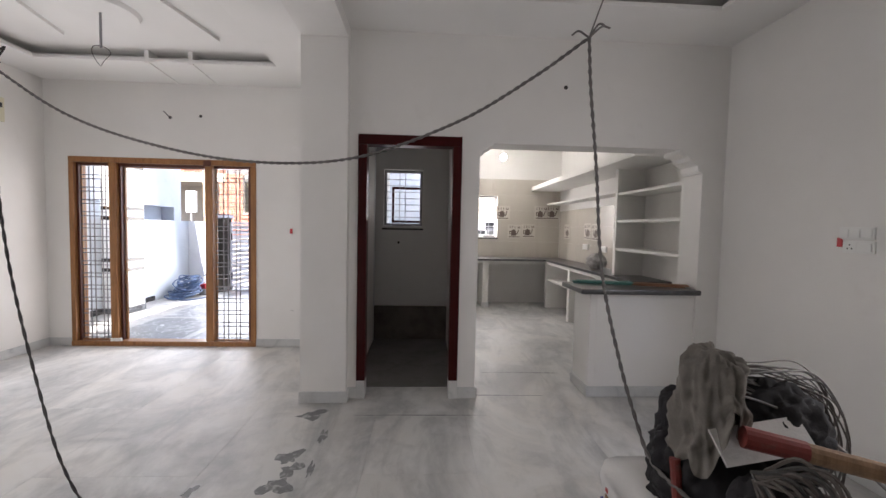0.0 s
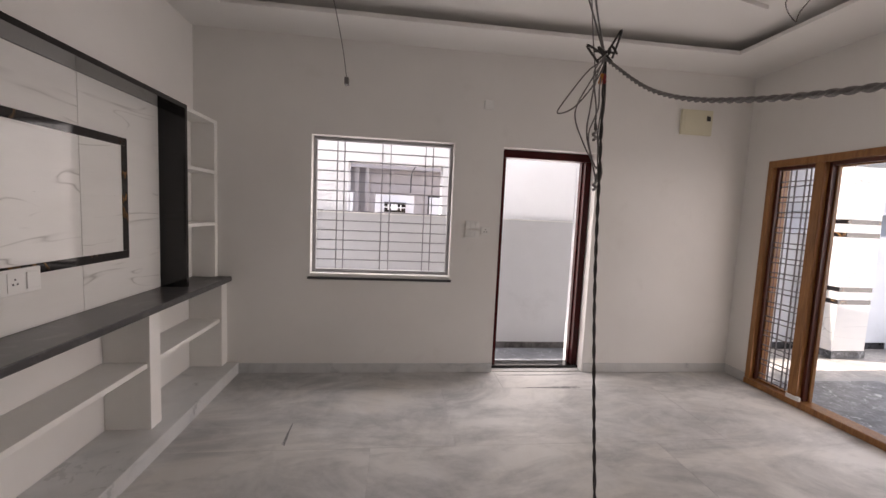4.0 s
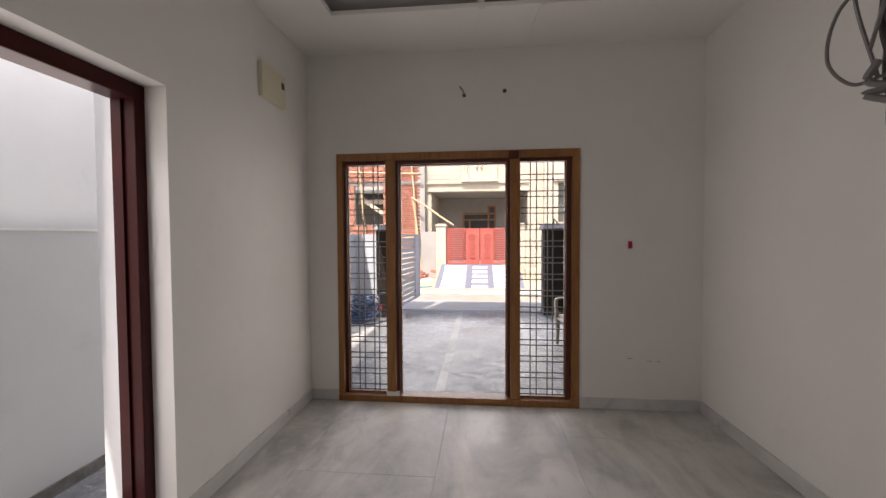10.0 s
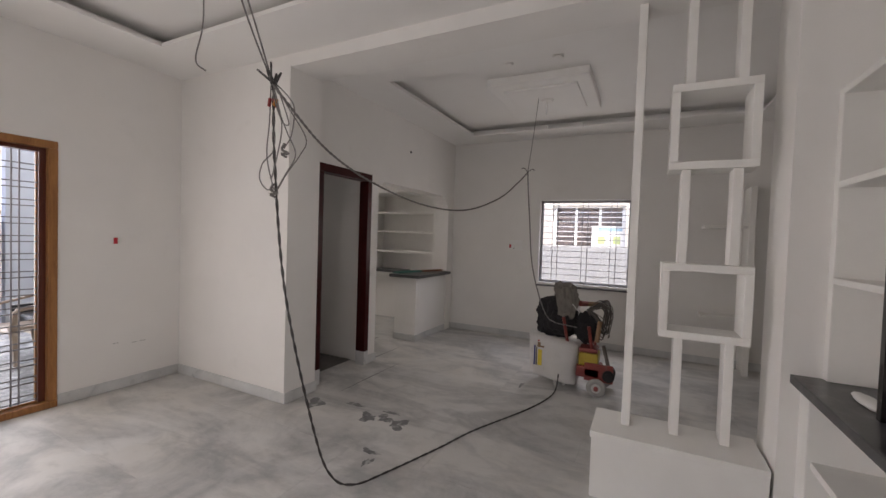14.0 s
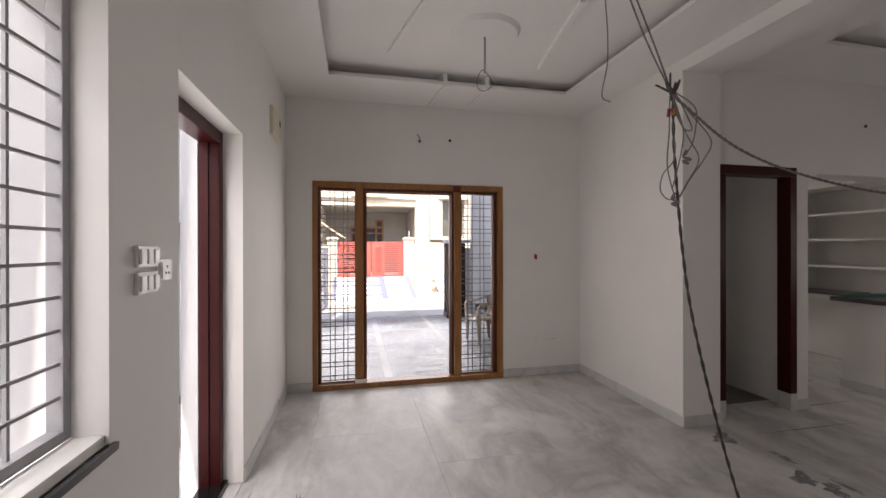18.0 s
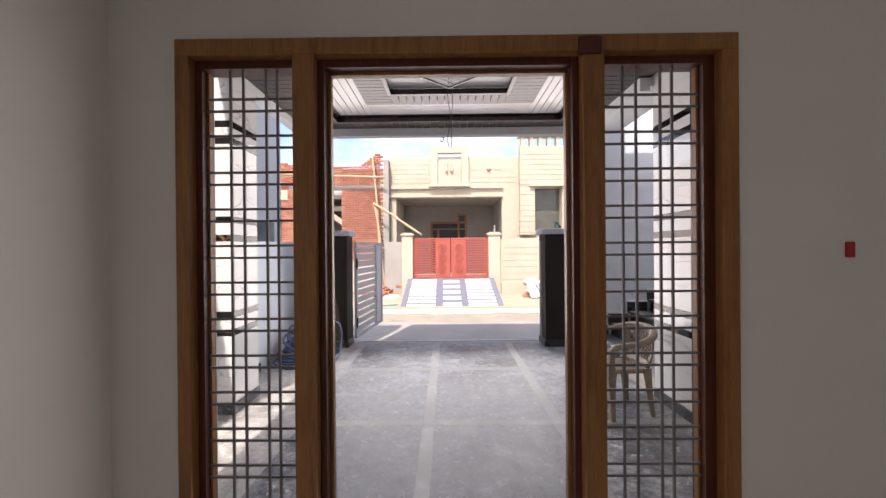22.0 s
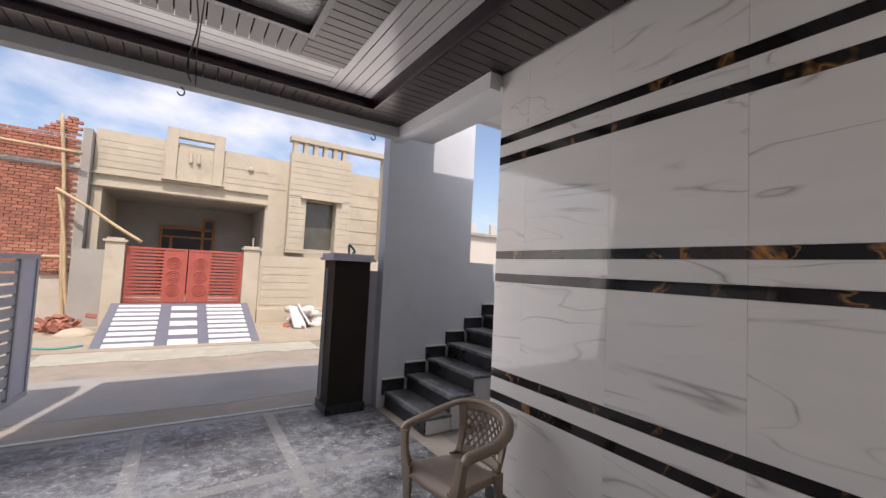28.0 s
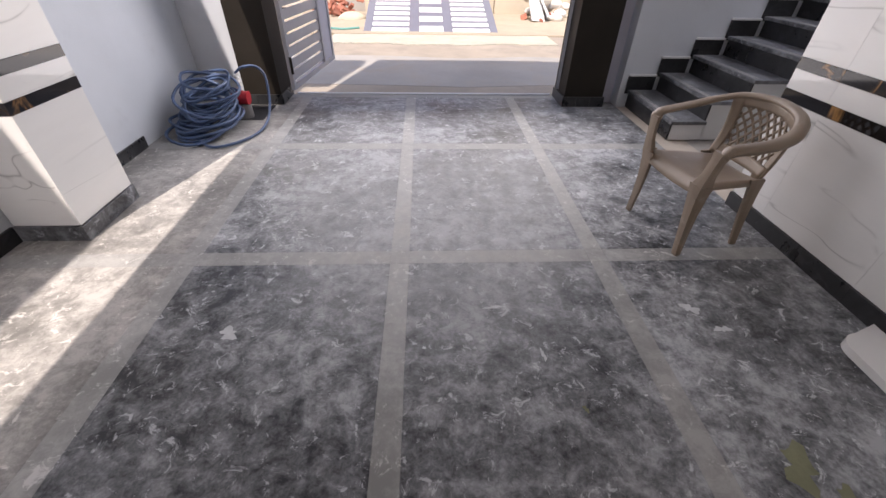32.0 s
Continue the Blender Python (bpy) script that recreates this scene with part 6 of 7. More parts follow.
bm = box(-4.30, -4.285, YN + 0.3, 7.55, PORCH, PORCH + 0.095)
bx(bm, -4.30, -4.285, 8.05, 8.85, PORCH, PORCH + 0.09)
struct("porch_skirt", bm, BLACK_STEP, "black stone skirting along the compound wall", "skirting")
bm = bmesh.new()
rod(bm, (-4.30, 8.35, 0.86), (-4.22, 8.35, 0.865), 0.011, 8)
rod(bm, (-4.225, 8.33, 0.865), (-4.225, 8.37, 0.865), 0.014, 8)
solid("wall_tap", bm, WIN_GREY, "small metal pipe stub on the wall", "pipe")

# ---- porch floor ----
porch = struct("porch_floor", box(-4.30, 0.30, YN + 0.24, 10.30, PORCH - 0.012, PORCH - 0.0115), MORTAR, "black stone porch floor with pale bands", "floor")
PBAND = worn("pale_band_stone", (0.35, 0.35, 0.335), 0.16, 0.55, 3, 60, stain=(0.42, 0.42, 0.41), stain_at=(0.5, 0.75))
bxs = [(-3.35, -3.25), (-2.23, -2.13), (-1.14, -1.04)]
bys = [(5.80, 5.91), (7.315, 7.425), (8.81, 8.925), (10.19, 10.30)]
xe = [-4.30] + [v for b in bxs for v in b] + [0.012]
ye = [YN + 0.24] + [v for b in bys for v in b]
for i in range(0, len(xe), 2):
    for j in range(0, len(ye), 2):
        if ye[j + 1 if j + 1 < len(ye) else j] - ye[j] > 0.02 and j + 1 < len(ye):
            # the leftmost column gets the stone with the sun streak in its colour
            lay(porch, PFLOOR if i else DUST_AND_SUN, "stone_panel", xe[i], xe[i + 1], ye[j], ye[j + 1], PORCH)
for a, b in bxs:
    for j in range(0, len(ye) - 1, 2):
        lay(porch, DUSTY_BAND, "band_strip", a, b, ye[j], ye[j + 1], PORCH)
for c, d in bys:
    for i in range(0, len(xe), 2):
        lay(porch, DUSTY_BAND, "band_strip", xe[i], xe[i + 1], c, d, PORCH)
    for a, b in bxs:
        lay(porch, DUSTY_BAND, "band_strip", a, b, c, d, PORCH)
LIME = worn("lime_smear", (0.55, 0.56, 0.57), 0.2, 0.9, 12, 60)
MOSS = worn("green_dust", (0.20, 0.205, 0.125), 0.2, 0.9, 12, 60)
for i, (cx, cy, rx, ry, m) in enumerate(((-0.78, 6.95, 0.035, 0.03, LIME), (-0.70, 6.82, 0.03, 0.02, LIME), (-1.62, 7.52, 0.035, 0.012, LIME), (-2.9, 6.85, 0.04, 0.03, LIME), (-1.72, 6.98, 0.05, 0.008, LIME), (-0.95, 8.05, 0.03, 0.05, LIME), (-0.80, 6.22, 0.055, 0.07, MOSS), (-0.72, 6.12, 0.03, 0.04, MOSS), (-1.45, 6.45, 0.01, 0.012, MOSS), (-1.2, 6.5, 0.006, 0.006, LIME), (-2.05, 6.75, 0.006, 0.01, LIME), (-1.55, 6.7, 0.008, 0.03, LIME))):
    r2 = random.Random(50 + i)
    bm2 = bmesh.new()
    ph = [r2.uniform(0, 6.28) for _ in range(3)]
    vs = [bm2.verts.new((cx + rx * k * math.cos(a), cy + ry * k * math.sin(a), PORCH + 0.0015)) for a, k in ((2 * math.pi * q / 18, 1 + 0.4 * math.sin(2 * 2 * math.pi * q / 18 + ph[0]) + 0.3 * math.sin(5 * 2 * math.pi * q / 18 + ph[1])) for q in range(18))]
    bm2.faces.new(vs)
    part("smear", bm2, m, porch, "pale lime smear" if m is LIME else "greenish dust patch")
# sill strip of the gate
struct("gate_sill", box(-3.44, -0.60, 10.30, 10.345, -0.4, PORCH + 0.01), OUT_WHITE, "pale stone strip under the gate", "sill")

# marble off-cut at the foot of the porch wall
bm = bmesh.new()
rim = [(-0.024, 5.80), (-0.024, 6.80)] + [(-0.13 + 0.09 * math.cos(a) - 0.03, 6.66 + 0.09 * math.sin(a)) for a in (math.pi / 2 + i * math.pi / 12 for i in range(7))] + [(-0.25, 5.80)]
face = bm.faces.new([bm.verts.new((x, y, PORCH + 0.001)) for x, y in rim])
for e in bmesh.ops.extrude_face_region(bm, geom=[face])["geom"]:
    if isinstance(e, bmesh.types.BMVert):
        e.co.z = PORCH + 0.038
bmesh.ops.recalc_face_normals(bm, faces=bm.faces)
solid("marble_slab", bm, TILE_MARBLE, "pale marble slab with a rounded corner lying by the wall", "slab")

# ---- stair ----
st = tagged(thing("stair", (1.5, 9.5, PORCH), "black granite stair rising behind the porch wall", "stair"), kind="structure")
for i in range(13):
    x0 = 0.10 + 0.285 * i
    z1 = PORCH + 0.172 * (i + 1)
    part("riser", box(x0 + 0.02, x0 + 0.035, 9.02, 9.935, z1 - 0.172, z1 - 0.03), BLACK_STEP, st)
    tr = part("tread", box(x0, x0 + 0.285 + 0.03, 8.985, 9.935, z1 - 0.03, z1, 0.004), TREAD, st)
    for k in range(3):
        part("groove", box(x0 + 0.03 + 0.018 * k, x0 + 0.036 + 0.018 * k, 9.03, 9.9, z1 + 0.0002, z1 + 0.0022), PBAND, tr)
    part("core", box(x0 + 0.035, x0 + 0.33, 9.015, 9.935, max(PORCH, z1 - 0.62), z1 - 0.0305), OUT_WHITE, st)
    part("skirt_tile", box(x0 - 0.02, x0 + 0.265, 9.936, 9.949, z1 - 0.04, z1 + 0.135), BLACK_STEP, st)
    part("skirt_edge", box(x0 - 0.02, x0 + 0.265, 9.922, 9.9495, z1 + 0.1355, z1 + 0.153), OUT_WHITE, st)
# ---- gate pillars and gate ----


def gate_pillar(x0, x1, y0, y1, label, at_wall):
    g = thing("gate_pillar", ((x0 + x1) / 2, (y0 + y1) / 2, PORCH), label, "pillar", "gate pillars")
    part("shaft", box(x0, x1, y0, y1, PORCH, 1.55, 0.004), DARK_GREY, g)
    cap = part("cap", box(x0 - 0.045, x1 + 0.045, y0 - 0.045, y1 + 0.045, 1.55, 1.585, 0.004), LAV, g, "lavender-grey cap stone")
    part("cap_top", box(x0 - 0.03, x1 + 0.03, y0 - 0.03, y1 + 0.03, 1.585, 1.63, 0.01), LAV, cap)
    n = 3
    for i in range(n):
        a, b = x0 - 0.012 + (x1 - x0 + 0.024) * i / n, x0 - 0.012 + (x1 - x0 + 0.024) * (i + 1) / n
        part("plinth_tile", box(a + 0.002, b - 0.002, y0 - 0.016, y0 - 0.001, PORCH, PORCH + 0.10, 0.002), BLACK_STEP, g)
    if not at_wall:
        part("plinth_tile", box(x0 - 0.016, x0 - 0.001, y0 - 0.016, y1, PORCH, PORCH + 0.10, 0.002), BLACK_STEP, g)
    part("plinth_tile", box(x1 + 0.001, x1 + 0.016, y0 - 0.016, y1, PORCH, PORCH + 0.10, 0.002), BLACK_STEP, g)
    return g


gate_pillar(-3.86, -3.50, 9.94, 10.32, "charcoal gate pillar beside the compound wall", True)
gate_pillar(-0.565, -0.155, 9.92, 10.30, "charcoal gate pillar with a lavender cap", False)
struct("gate_pier", box(-0.138, 0.0, 10.06, 10.2, -0.6, 1.45), LAV, "narrow grey wall between pillar and stair wall", "wall")


def gate_leaf(hinge, way_to, label):
    h0, e = Vector((*hinge, 0)), Vector((*way_to, 0))
    d = (e - h0).normalized()
    L = (e - h0).length
    M = Matrix.Translation(h0) @ Matrix.Rotation(math.atan2(d.y, d.x), 4, "Z")
    g = thing("gate_leaf", (hinge[0], hinge[1], 0.0), label, "gate", "gate leaves")

    def loc(name, mat, *lim, bev=0.002, parent=None, lab=""):
        b = box(*lim, bev)
        b.transform(M)
        return part(name, b, mat, parent or g, lab)
    z0, z1 = 0.0, 1.46
    loc("stile", GATE_GREY, 0, 0.05, -0.02, 0.02, z0, z1)
    loc("stile", GATE_GREY, L - 0.05, L, -0.02, 0.02, z0, z1)
    loc("rail", GATE_GREY, 0.05, L - 0.05, -0.02, 0.02, z1 - 0.05, z1)
    loc("rail", GATE_GREY, 0.05, L - 0.05, -0.02, 0.02, z0, z0 + 0.05)
    loc("mid_stile", GATE_GREY, L - 0.40, L - 0.36, -0.02, 0.02, z0 + 0.05, z1 - 0.05)
    loc("panel", LAV, L - 0.36, L - 0.05, -0.008, 0.008, z0 + 0.05, z1 - 0.05, lab="lavender sheet panel")
    n = 12
    for i in range(n):
        z = z0 + 0.085 + (z1 - z0 - 0.14) * i / n
        loc("slat", GATE_GREY, 0.05, L - 0.40, -0.008, 0.008, z, z + 0.086)
    for z in (0.16, 1.05):
        b = bmesh.new()
        rod(b, (-0.012, -0.03, z), (-0.012, -0.03, z + 0.16), 0.014, 8)
        b.transform(M)
        part("hinge", b, DARK_GREY, g)
    return g


gate_leaf((-3.40, 10.06), (-3.235, 11.48), "grey slatted gate leaf standing open to the street")
gate_leaf((-0.575, 10.16), (0.12, 11.42), "grey slatted gate leaf standing open to the street")
# small bent pipe on the pillar cap
bm = bmesh.new()
TEAL = worn("teal_paint", (0.05, 0.16, 0.17), 0.1, 0.5)
tube_mesh(bm, smooth_path([(-0.37, 10.06, 1.63), (-0.37, 10.06, 1.73), (-0.33, 10.06, 1.70), (-0.30, 10.06, 1.66), (-0.33, 10.06, 1.64)]), 0.012, 7)
solid("pipe_bend", bm, TEAL, "dark teal bent pipe on the pillar cap", "pipe")

# ---- hose and pump ----
hose = thing("garden_hose", (-3.98, 9.25, PORCH), "heap of blue garden hose on the porch floor", "hose")
rng = random.Random(21)
for i in range(26):
    bm = bmesh.new()
    f = i / 25
    c = Vector((-3.97 + rng.uniform(-.05, .06) + 0.05 * f, 9.22 + rng.uniform(-.10, .10) + 0.16 * f, PORCH + 0.018 + 0.36 * f * rng.uniform(0.5, 1)))
    rx, ry, ph = rng.uniform(0.15, 0.25), rng.uniform(0.20, 0.36) * (1 - 0.35 * f), rng.uniform(0, 6.28)
    tx, ty = rng.uniform(-.25, .25) * (0.3 + f), rng.uniform(0.1, .75) * f
    pts = []
    for k in range(30):
        a = ph + 2 * math.pi * k / 26
        u, w = rx * math.cos(a), ry * math.sin(a)
        z = c.z + u * tx + w * ty + 0.012 * math.sin(3 * a + i)
        pts.append((max(-4.27, c.x + u), c.y + w, max(PORCH + 0.019, z)))
    tube_mesh(bm, pts, 0.0125, 7)
    part("turn", bm, HOSE, hose, "", True)
bm = bmesh.new()
tube_mesh(bm, smooth_path([(-3.95, 8.98, PORCH + 0.02), (-3.75, 8.80, PORCH + 0.018), (-3.55, 8.95, PORCH + 0.018), (-3.48, 9.25, PORCH + 0.02), (-3.50, 9.55, PORCH + 0.10), (-3.53, 9.70, PORCH + 0.32), (-3.58, 9.66, PORCH + 0.43), (-3.68, 9.60, PORCH + 0.44), (-3.75, 9.58, PORCH + 0.39)]), 0.012, 7)
part("tail", bm, HOSE, hose, "", True)
pump = thing("water_pump", (-3.745, 9.58, PORCH), "small red water pump with a pale hose joint", "pump")
bm = bmesh.new()
bmesh.ops.create_cone(bm, cap_ends=True, segments=20, radius1=0.075, radius2=0.07, depth=0.13, matrix=Matrix.Translation((-3.745, 9.56, PORCH + 0.065)))
part("bucket", bm, CABLE_GREY, pump)
bm = bmesh.new()
rod(bm, (-3.815, 9.56, PORCH + 0.18), (-3.675, 9.56, PORCH + 0.18), 0.06, 18)
part("motor", bm, RED_PLASTIC, pump, "red motor housing")
bm = bmesh.new()
tube_mesh(bm, [(-3.755 + 0.028 * math.cos(a), 9.58 + 0.028 * math.sin(a), PORCH + 0.24 + 0.0055 * i) for i, a in ((i, i * 0.7) for i in range(28))], 0.009, 6)
part("joint", bm, SACK, pump, "pale wound hose joint")
# no hole here: a black sheet paints the drain's dark inside
pit = struct("drain_pit", box(-3.87, -3.56, 9.47, 9.91, PORCH + 0.0005, PORCH + 0.003), CLOTH_BLACK, "flat black plate for the dark inside of the drain at the gate pillar", "drain")

# ---- plastic chair ----
CH = Vector((-0.465, 7.635, PORCH))
chair = thing("plastic_chair", CH, "taupe plastic armchair with a lattice back", "chair")


def grid_surface(fn, nu, nv, thick):
    """A thin shell from a function of (u, v) in 0..1."""
    bm = bmesh.new()
    vs = [[bm.verts.new(CH + Vector(fn(i / nu, j / nv))) for j in range(nv + 1)] for i in range(nu + 1)]
    for i in range(nu):
        for j in range(nv):
            bm.faces.new((vs[i][j], vs[i + 1][j], vs[i + 1][j + 1], vs[i][j + 1]))
    bmesh.ops.recalc_face_normals(bm, faces=bm.faces[:])
    bmesh.ops.solidify(bm, geom=bm.faces[:], thickness=thick)
    return bm


def sweep(path, profile, side_of):
    """A closed profile (side, up) carried along a path."""
    bm = bmesh.new()
    rings = []
    for i, p in enumerate(path):
        d = (path[min(i + 1, len(path) - 1)] - path[max(i - 1, 0)]).normalized()
        side = side_of(d)
        up = side.cross(d).normalized()
        if up.z < 0:
            up = -up
        rings.append([bm.verts.new(CH + p + side * a + up * b) for a, b in profile])
    n = len(profile)
    for r0, r1 in zip(rings, rings[1:]):
        for k in range(n):
            bm.faces.new((r0[k], r0[(k + 1) % n], r1[(k + 1) % n], r1[k]))
    bm.faces.new(rings[0][::-1])
    bm.faces.new(rings[-1])
    return bm


# arms and top rim in one horseshoe band
half = [Vector(p) for p in ((-0.225, -0.262, 0.600), (-0.20, -0.272, 0.632), (-0.10, -0.284, 0.645), (0.02, -0.285, 0.662), (0.13, -0.258, 0.695), (0.215, -0.17, 0.735), (0.252, 0.0, 0.752))]
horse = smooth_path(half + [Vector((p.x, -p.y, p.z)) for p in reversed(half[:-1])], 7)
part("arm_band", sweep(horse, ((-0.030, -0.010), (-0.030, 0.006), (-0.020, 0.014), (0.0, 0.017), (0.022, 0.012), (0.034, -0.004), (0.034, -0.022), (0.026, -0.022), (0.022, -0.008)),
                       lambda d: d.cross(Vector((0, 0, 1))).normalized()), CHAIR_PLASTIC, chair, "", True)


def back_pt(u, h):
    """A point of the dished back: u in -1..1 across it, h in 0..1 up it."""
    lo = Vector((0.150 + 0.025 * (1 - u * u), 0.185 * u, 0.415))
    hi = Vector((0.248 - 0.072 * u * u, 0.205 * u, 0.748 - 0.028 * u * u))
    p = lo.lerp(hi, h)
    p.x += 0.022 * math.sin(math.pi * h)
    return p


back = part("back_top", grid_surface(lambda u, v: back_pt(-1 + 2 * u, 0.84 + 0.15 * v), 20, 3, 0.012), CHAIR_PLASTIC, chair, "", True)
part("back_lower", grid_surface(lambda u, v: back_pt(-1 + 2 * u, 0.0 + 0.17 * v), 20, 3, 0.012), CHAIR_PLASTIC, chair, "", True)
for s in (-1, 1):
    part("back_side", grid_surface(lambda u, v: back_pt(s * (0.76 + 0.24 * u), 0.0 + 0.98 * v), 4, 12, 0.014), CHAIR_PLASTIC, chair, "", True)
for k in range(-8, 9):
    for s in (-1, 1):
        pts = []
        for q in range(13):
            h = 0.15 + 0.71 * q / 12
            u = k * 0.235 + s * (h - 0.5) * 1.25
            if abs(u) <= 0.80:
                pts.append(CH + back_pt(u, h))
        if len(pts) > 2:
            bm = bmesh.new()
            tube_mesh(bm, pts, 0.0075, 5)
            part("lattice_bar", bm, CHAIR_PLASTIC, back)


def seat_fn(u, v):
    x = -0.245 + 0.42 * u
    w = 0.245 - 0.060 * u
    k = 2 * v - 1
    z = 0.425 - 0.030 * u + 0.012 * abs(k) ** 3 - 0.010 * math.cos(k * math.pi / 2)
    if u < 0.16:
        z -= 0.055 * ((0.16 - u) / 0.16) ** 2
    if abs(k) > 0.9:
        z -= 0.035 * ((abs(k) - 0.9) / 0.1) ** 2
    return (x, w * k, z)


part("seat", grid_surface(seat_fn, 22, 30, 0.010), CHAIR_PLASTIC, chair, "", True)


def limb(name, stations):
    """An angle-shaped limb through stations (x, y, z, width), its corner outwards."""
    bm = bmesh.new()
    rings = []
    for x, y, z, w in stations:
        sx, sy = (1 if x > 0 else -1), (1 if y > 0 else -1)
        o = [(0, 0), (-w * sx * 0.55, 0.0), (-w * sx, -0.004 * sy), (-w * sx, -0.016 * sy), (-0.016 * sx, -0.016 * sy), (-0.016 * sx, -w * sy), (-0.004 * sx, -w * sy), (0.0, -w * sy * 0.55)]
        rings.append([bm.verts.new(CH + Vector((x + a, y + b, z))) for a, b in o])
    for r0, r1 in zip(rings, rings[1:]):
        for k in range(8):
            bm.faces.new((r0[k], r0[(k + 1) % 8], r1[(k + 1) % 8], r1[k]))
    bm.faces.new(rings[0][::-1])
    bm.faces.new(rings[-1])
    return part(name, bm, CHAIR_PLASTIC, chair)


for s in (-1, 1):
    limb("arm_post", [(-0.243, s * 0.282, 0.615, 0.06), (-0.246, s * 0.272, 0.56, 0.05), (-0.248, s * 0.260, 0.48, 0.052), (-0.25, s * 0.252, 0.425, 0.07)])
    limb("front_leg", [(-0.25, s * 0.252, 0.424, 0.085), (-0.243, s * 0.244, 0.37, 0.072), (-0.232, s * 0.240, 0.25, 0.055), (-0.226, s * 0.245, 0.12, 0.044), (-0.224, s * 0.256, 0.0, 0.036)])
    limb("rear_leg", [(0.178, s * 0.200, 0.415, 0.08), (0.180, s * 0.198, 0.33, 0.062), (0.190, s * 0.200, 0.16, 0.048), (0.205, s * 0.208, 0.0, 0.036)])
turn = Matrix.Translation(CH) @ Matrix.Rotation(radians(8), 4, "Z") @ Matrix.Translation(-CH)
for ob in chair.children_recursive:
    ob.data.transform(turn)

# ---- across the street: plastered house ----
YH = 21.2
house = thing("plastered_house", (0.3, 22.0, -0.5), "unpainted sand-plastered house with a deep porch", "house")
bm = bmesh.new()
wall_x(bm, YH, YH + 0.25, -4.40, 5.05, -0.5, 5.25, [(-4.15, 0.38, -0.5, 3.50), (1.72, 2.85, 2.06, 3.86)])
part("front_wall", bm, CONCRETE, house)
part("side_wall", box(-4.40, -4.15, YH + 0.25, 29, -0.5, 5.2), CONCRETE, house)
part("side_wall", box(4.80, 5.05, YH + 0.25, 29, -0.5, 5.0), CONCRETE, house)
# porch inside and roof are darker and greyer than the front
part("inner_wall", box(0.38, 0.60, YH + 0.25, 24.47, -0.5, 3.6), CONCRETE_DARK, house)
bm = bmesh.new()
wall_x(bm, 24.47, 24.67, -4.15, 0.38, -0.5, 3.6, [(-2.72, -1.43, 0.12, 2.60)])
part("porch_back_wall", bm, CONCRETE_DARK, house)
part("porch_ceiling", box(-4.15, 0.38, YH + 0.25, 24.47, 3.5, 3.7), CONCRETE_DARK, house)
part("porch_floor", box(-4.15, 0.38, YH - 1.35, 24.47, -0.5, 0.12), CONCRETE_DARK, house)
dr = part("door_frame", box(-2.81, -2.72, 24.36, 24.46, 0.12, 2.70), TEAK, house, "teak door frame with side lights")
for a, b, c, d in ((-2.72, -1.03, 2.60, 2.70), (-2.72, -1.43, 2.28, 2.35), (-2.47, -2.38, 0.12, 2.28), (-1.43, -1.34, 0.12, 3.08), (-1.06, -0.97, 0.12, 3.08), (-1.34, -1.06, 3.0, 3.08), (-1.34, -1.06, 2.28, 2.35)):
    part("frame_bar", box(a, b, 24.365, 24.455, c, d), TEAK, dr)
part("leaf", box(-2.38, -1.43, 24.46, 24.5, 0.12, 2.28), DARKGLASS, dr)
part("pane", box(-1.34, -1.06, 24.46, 24.469, 0.12, 3.0), DARKGLASS, dr)
part("back_pane", box(-2.72, -1.43, 24.60, 24.62, 0.12, 2.60), DARKGLASS, dr)
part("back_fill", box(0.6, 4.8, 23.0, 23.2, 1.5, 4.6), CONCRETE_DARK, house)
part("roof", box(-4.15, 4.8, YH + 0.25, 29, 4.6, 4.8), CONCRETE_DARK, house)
for z in (3.92, 3.56):
    part("ledge", box(-4.46, 0.42, YH - 0.10, YH - 0.0005, z - 0.03, z + 0.04, 0.004), CONCRETE, house)
for k, (z, a, b) in enumerate(((5.02, -4.3, -2.75), (4.82, -4.3, -2.75), (4.62, -4.3, -2.75), (4.42, -4.3, -2.75), (4.22, -4.3, -2.75), (4.45, -0.95, 1.0), (4.25, -0.95, 1.0), (4.78, -0.95, 0.4))):
    part("groove_band", box(a, b, YH - 0.013, YH - 0.0005, z - 0.093, z + 0.094, 0.003), CONCRETE, house)
# raised arch panel on the parapet
arch = part("parapet_arch", box(-2.67, -2.36, YH - 0.14, YH + 0.12, 4.03, 5.68, 0.01), CONCRETE, house)
part("arch_side", box(-1.34, -1.04, YH - 0.14, YH + 0.12, 4.03, 5.68, 0.01), CONCRETE, arch)
part("arch_top", box(-2.36, -1.34, YH - 0.14, YH + 0.12, 5.40, 5.68, 0.01), CONCRETE, arch)
part("arch_panel", box(-2.36, -1.34, YH - 0.06, YH + 0.12, 4.03, 5.05, 0.01), CONCRETE, arch)
part("arch_sill", box(-2.74, -0.98, YH - 0.24, YH - 0.001, 3.96, 4.03, 0.006), CONCRETE, arch)
for x in (-1.98, -1.76):
    bm = bmesh.new()
    bmesh.ops.create_cone(bm, cap_ends=True, segments=14, radius1=0.06, radius2=0.04, depth=0.3, matrix=Matrix.Translation((x, YH - 0.10, 4.78)))
    part("ornament", bm, CONCRETE, arch)
bm = bmesh.new()
bmesh.ops.create_icosphere(bm, subdivisions=2, radius=0.09, matrix=Matrix.Translation((-0.18, YH - 0.03, 4.73)))
part("rosette", bm, CONCRETE, house)
# tower with a grooved face, slots and a pergola frame
tower = part("tower", box(1.10, 3.38, YH - 0.35, YH - 0.001, 3.90, 5.60, 0.01), CONCRETE, house)
part("tower_side", box(1.10, 1.72, YH - 0.35, YH - 0.001, 1.95, 3.895, 0.01), CONCRETE, tower)
